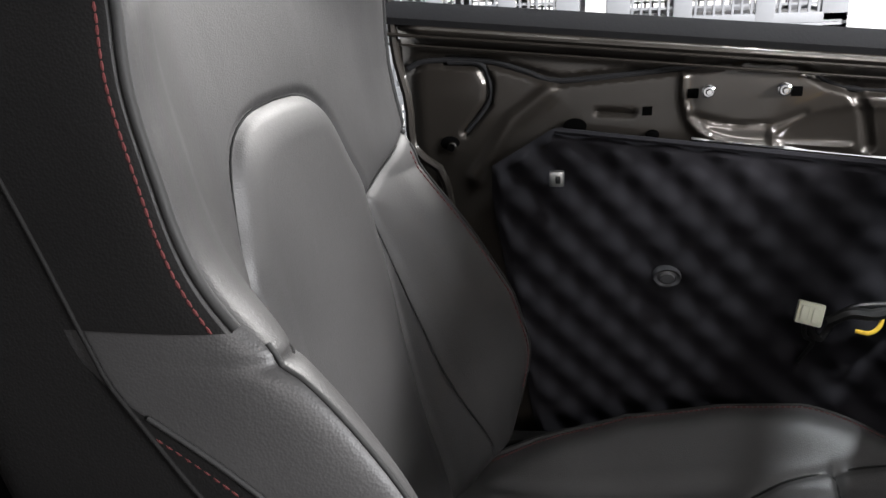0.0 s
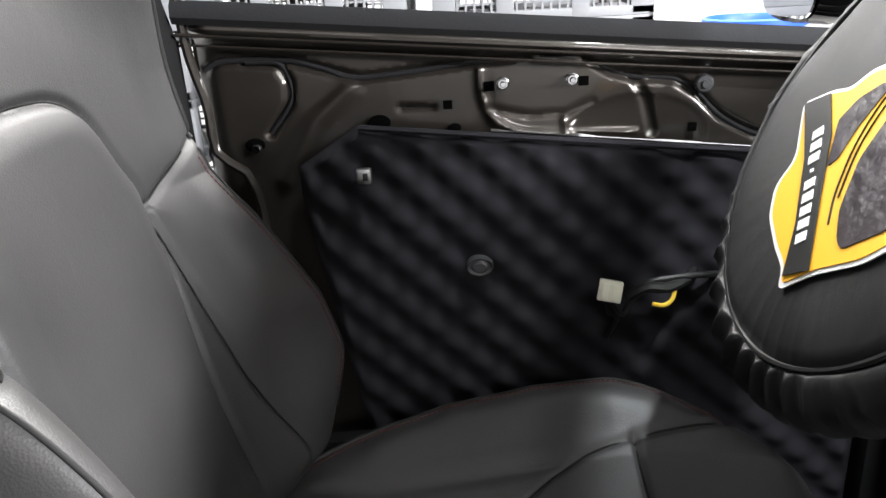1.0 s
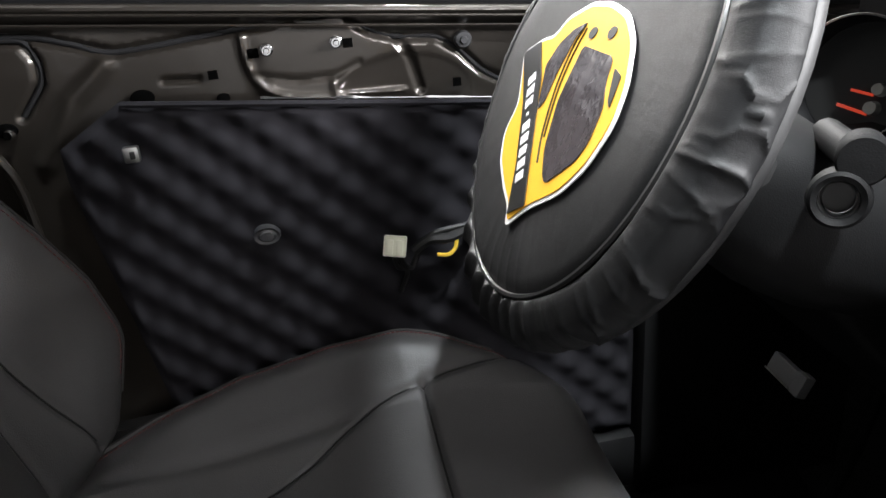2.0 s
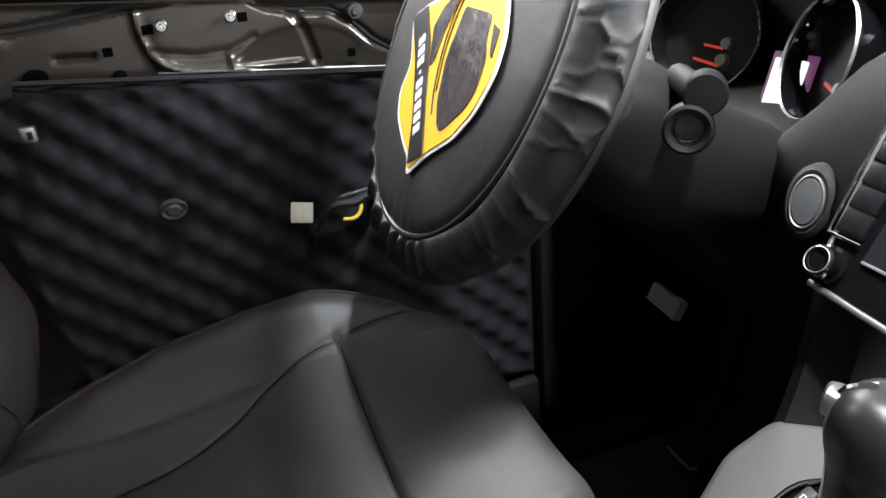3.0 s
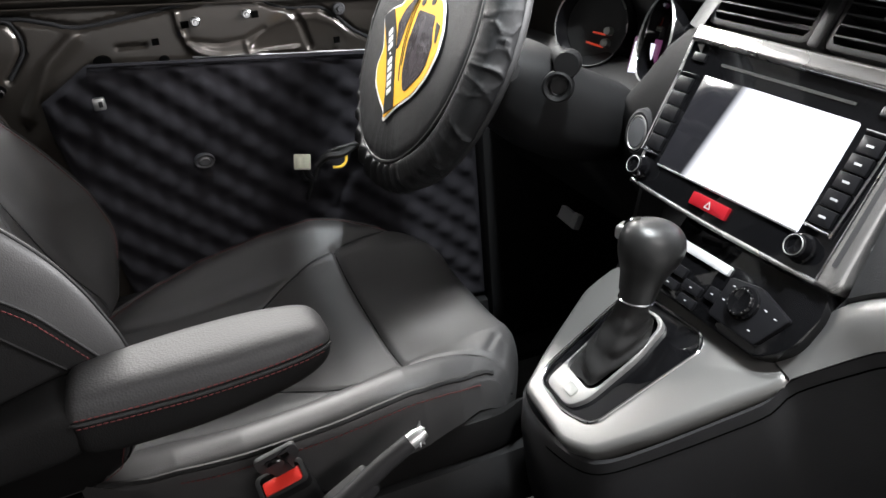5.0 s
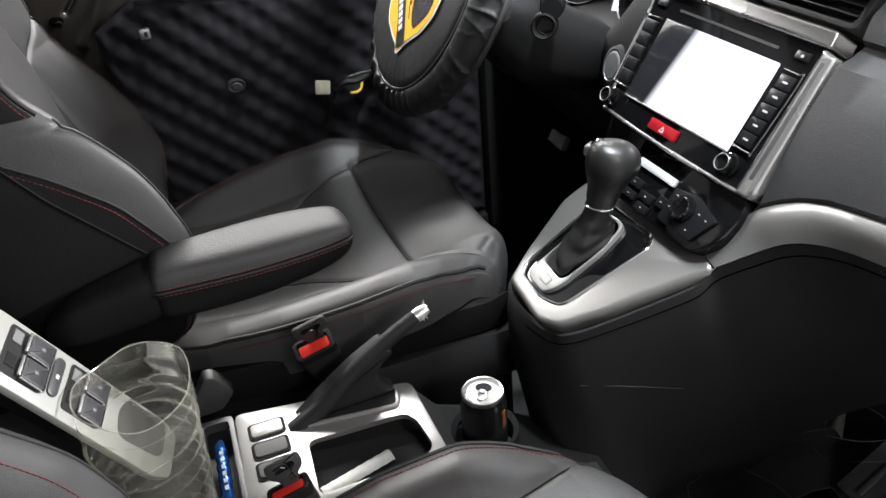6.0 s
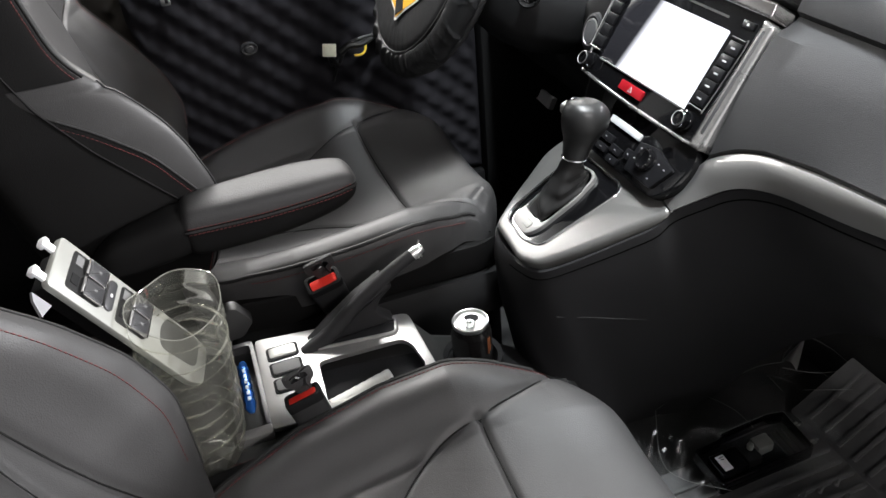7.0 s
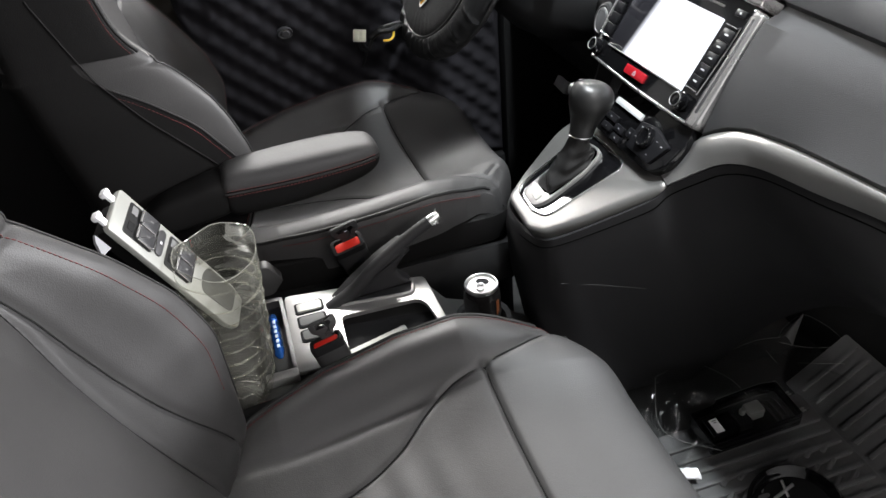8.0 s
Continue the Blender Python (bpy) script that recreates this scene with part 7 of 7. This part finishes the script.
bm = surface(bag_point, 60, 60)
part("film", bm, BAG_FILM, bag, "", "", 12)
for pts in ([(0.599, -0.049, 0.6), (0.552, -0.137, 0.6), (0.558, -0.183, 0.6), (0.613, -0.232, 0.6)],
            [(0.603, -0.047, 0.6), (0.675, -0.038, 0.6), (0.716, -0.095, 0.6), (0.722, -0.144, 0.6)],
            [(0.679, -0.04, 0.6), (0.76, -0.038, 0.6), (0.821, -0.034, 0.6), (0.867, -0.043, 0.6)],
            [(0.864, -0.042, 0.6), (0.89, -0.023, 0.6), (0.944, -0.007, 0.6), (0.963, -0.044, 0.6), (0.965, -0.089, 0.6)],
            [(0.855, -0.054, 0.6), (0.895, -0.086, 0.6), (0.954, -0.107, 0.6)],
            [(0.82, -0.06, 0.6), (0.817, -0.099, 0.6)],
            [(0.85, -0.111, 0.6), (0.924, -0.144, 0.6)]):
    bm = bm_new()
    tube(bm, catmull(pts, 24), 0.0006, 6)
    part("fold_edge", bm, BAG_FOLD, bag)


def flap_point(i, j):
    u, w = i / 11, j / 11
    p = V(0.862, -0.042, 0.60).lerp(V(0.940, -0.010, 0.602), u).lerp(V(0.872, -0.070, 0.598).lerp(V(0.940, -0.012, 0.602), u), w)
    return (p.x, p.y, p.z + 0.012 * math.sin(math.pi * w) + 0.004 * math.sin(5 * u))


bm = surface(flap_point, 12, 12)
part("bag_corner", bm, BAG_FOLD, bag, "clouded folded corner")

scrap = thing("plastic_scrap", (0.54, -0.24, 0.60), "small crumpled white plastic scrap beside the floor mat", "scrap")
bm = bm_new()
rings = []
for k in range(9):
    t = k / 8
    rings.append([(0.545 + 0.028 * t + 0.006 * noise.noise((k, 0, 3)), -0.222 - 0.012 * t + 0.009 * math.cos(a) * (1 + 0.5 * noise.noise((k * 0.7, a, 1))), 0.562 + 0.010 * math.sin(a) * (1 + 0.6 * noise.noise((k * 0.6, a * 2, 5)))) for a in np.linspace(0, 2 * math.pi, 13)[:-1]])
loft(bm, rings)
part("crumple", bm, LABEL_WHITE, scrap, "", "", 20)

cap = thing("round_cover", (0.685, -0.335, 0.55), "round glossy black cover with a bright metal clip on the mat", "cover")
m = Matrix.Translation((0.685, -0.335, 0.550)) @ Euler((radians(6), radians(-8), 0)).to_matrix().to_4x4()
bm = bm_new()
revolve(bm, [(0.052, -0.004), (0.058, 0.004), (0.066, 0.012), (0.072, 0.006), (0.074, -0.004)], m, 56)
part("ring", bm, GLOSS, cap)
bm = bm_new()
revolve(bm, [(0.0, 0.002), (0.03, 0.001), (0.055, -0.002)], m, 48)
part("disc", bm, PLASTIC_DARK, cap)
bm = bm_new()
tube(bm, [m @ V(-0.024, 0.022, 0.008), m @ V(0.014, 0.030, 0.010)], 0.003, 8)
tube(bm, [m @ V(-0.004, 0.016, 0.008), m @ V(0.002, 0.042, 0.012)], 0.0026, 8)
part("clip", bm, ALU, cap, "bright metal clip")
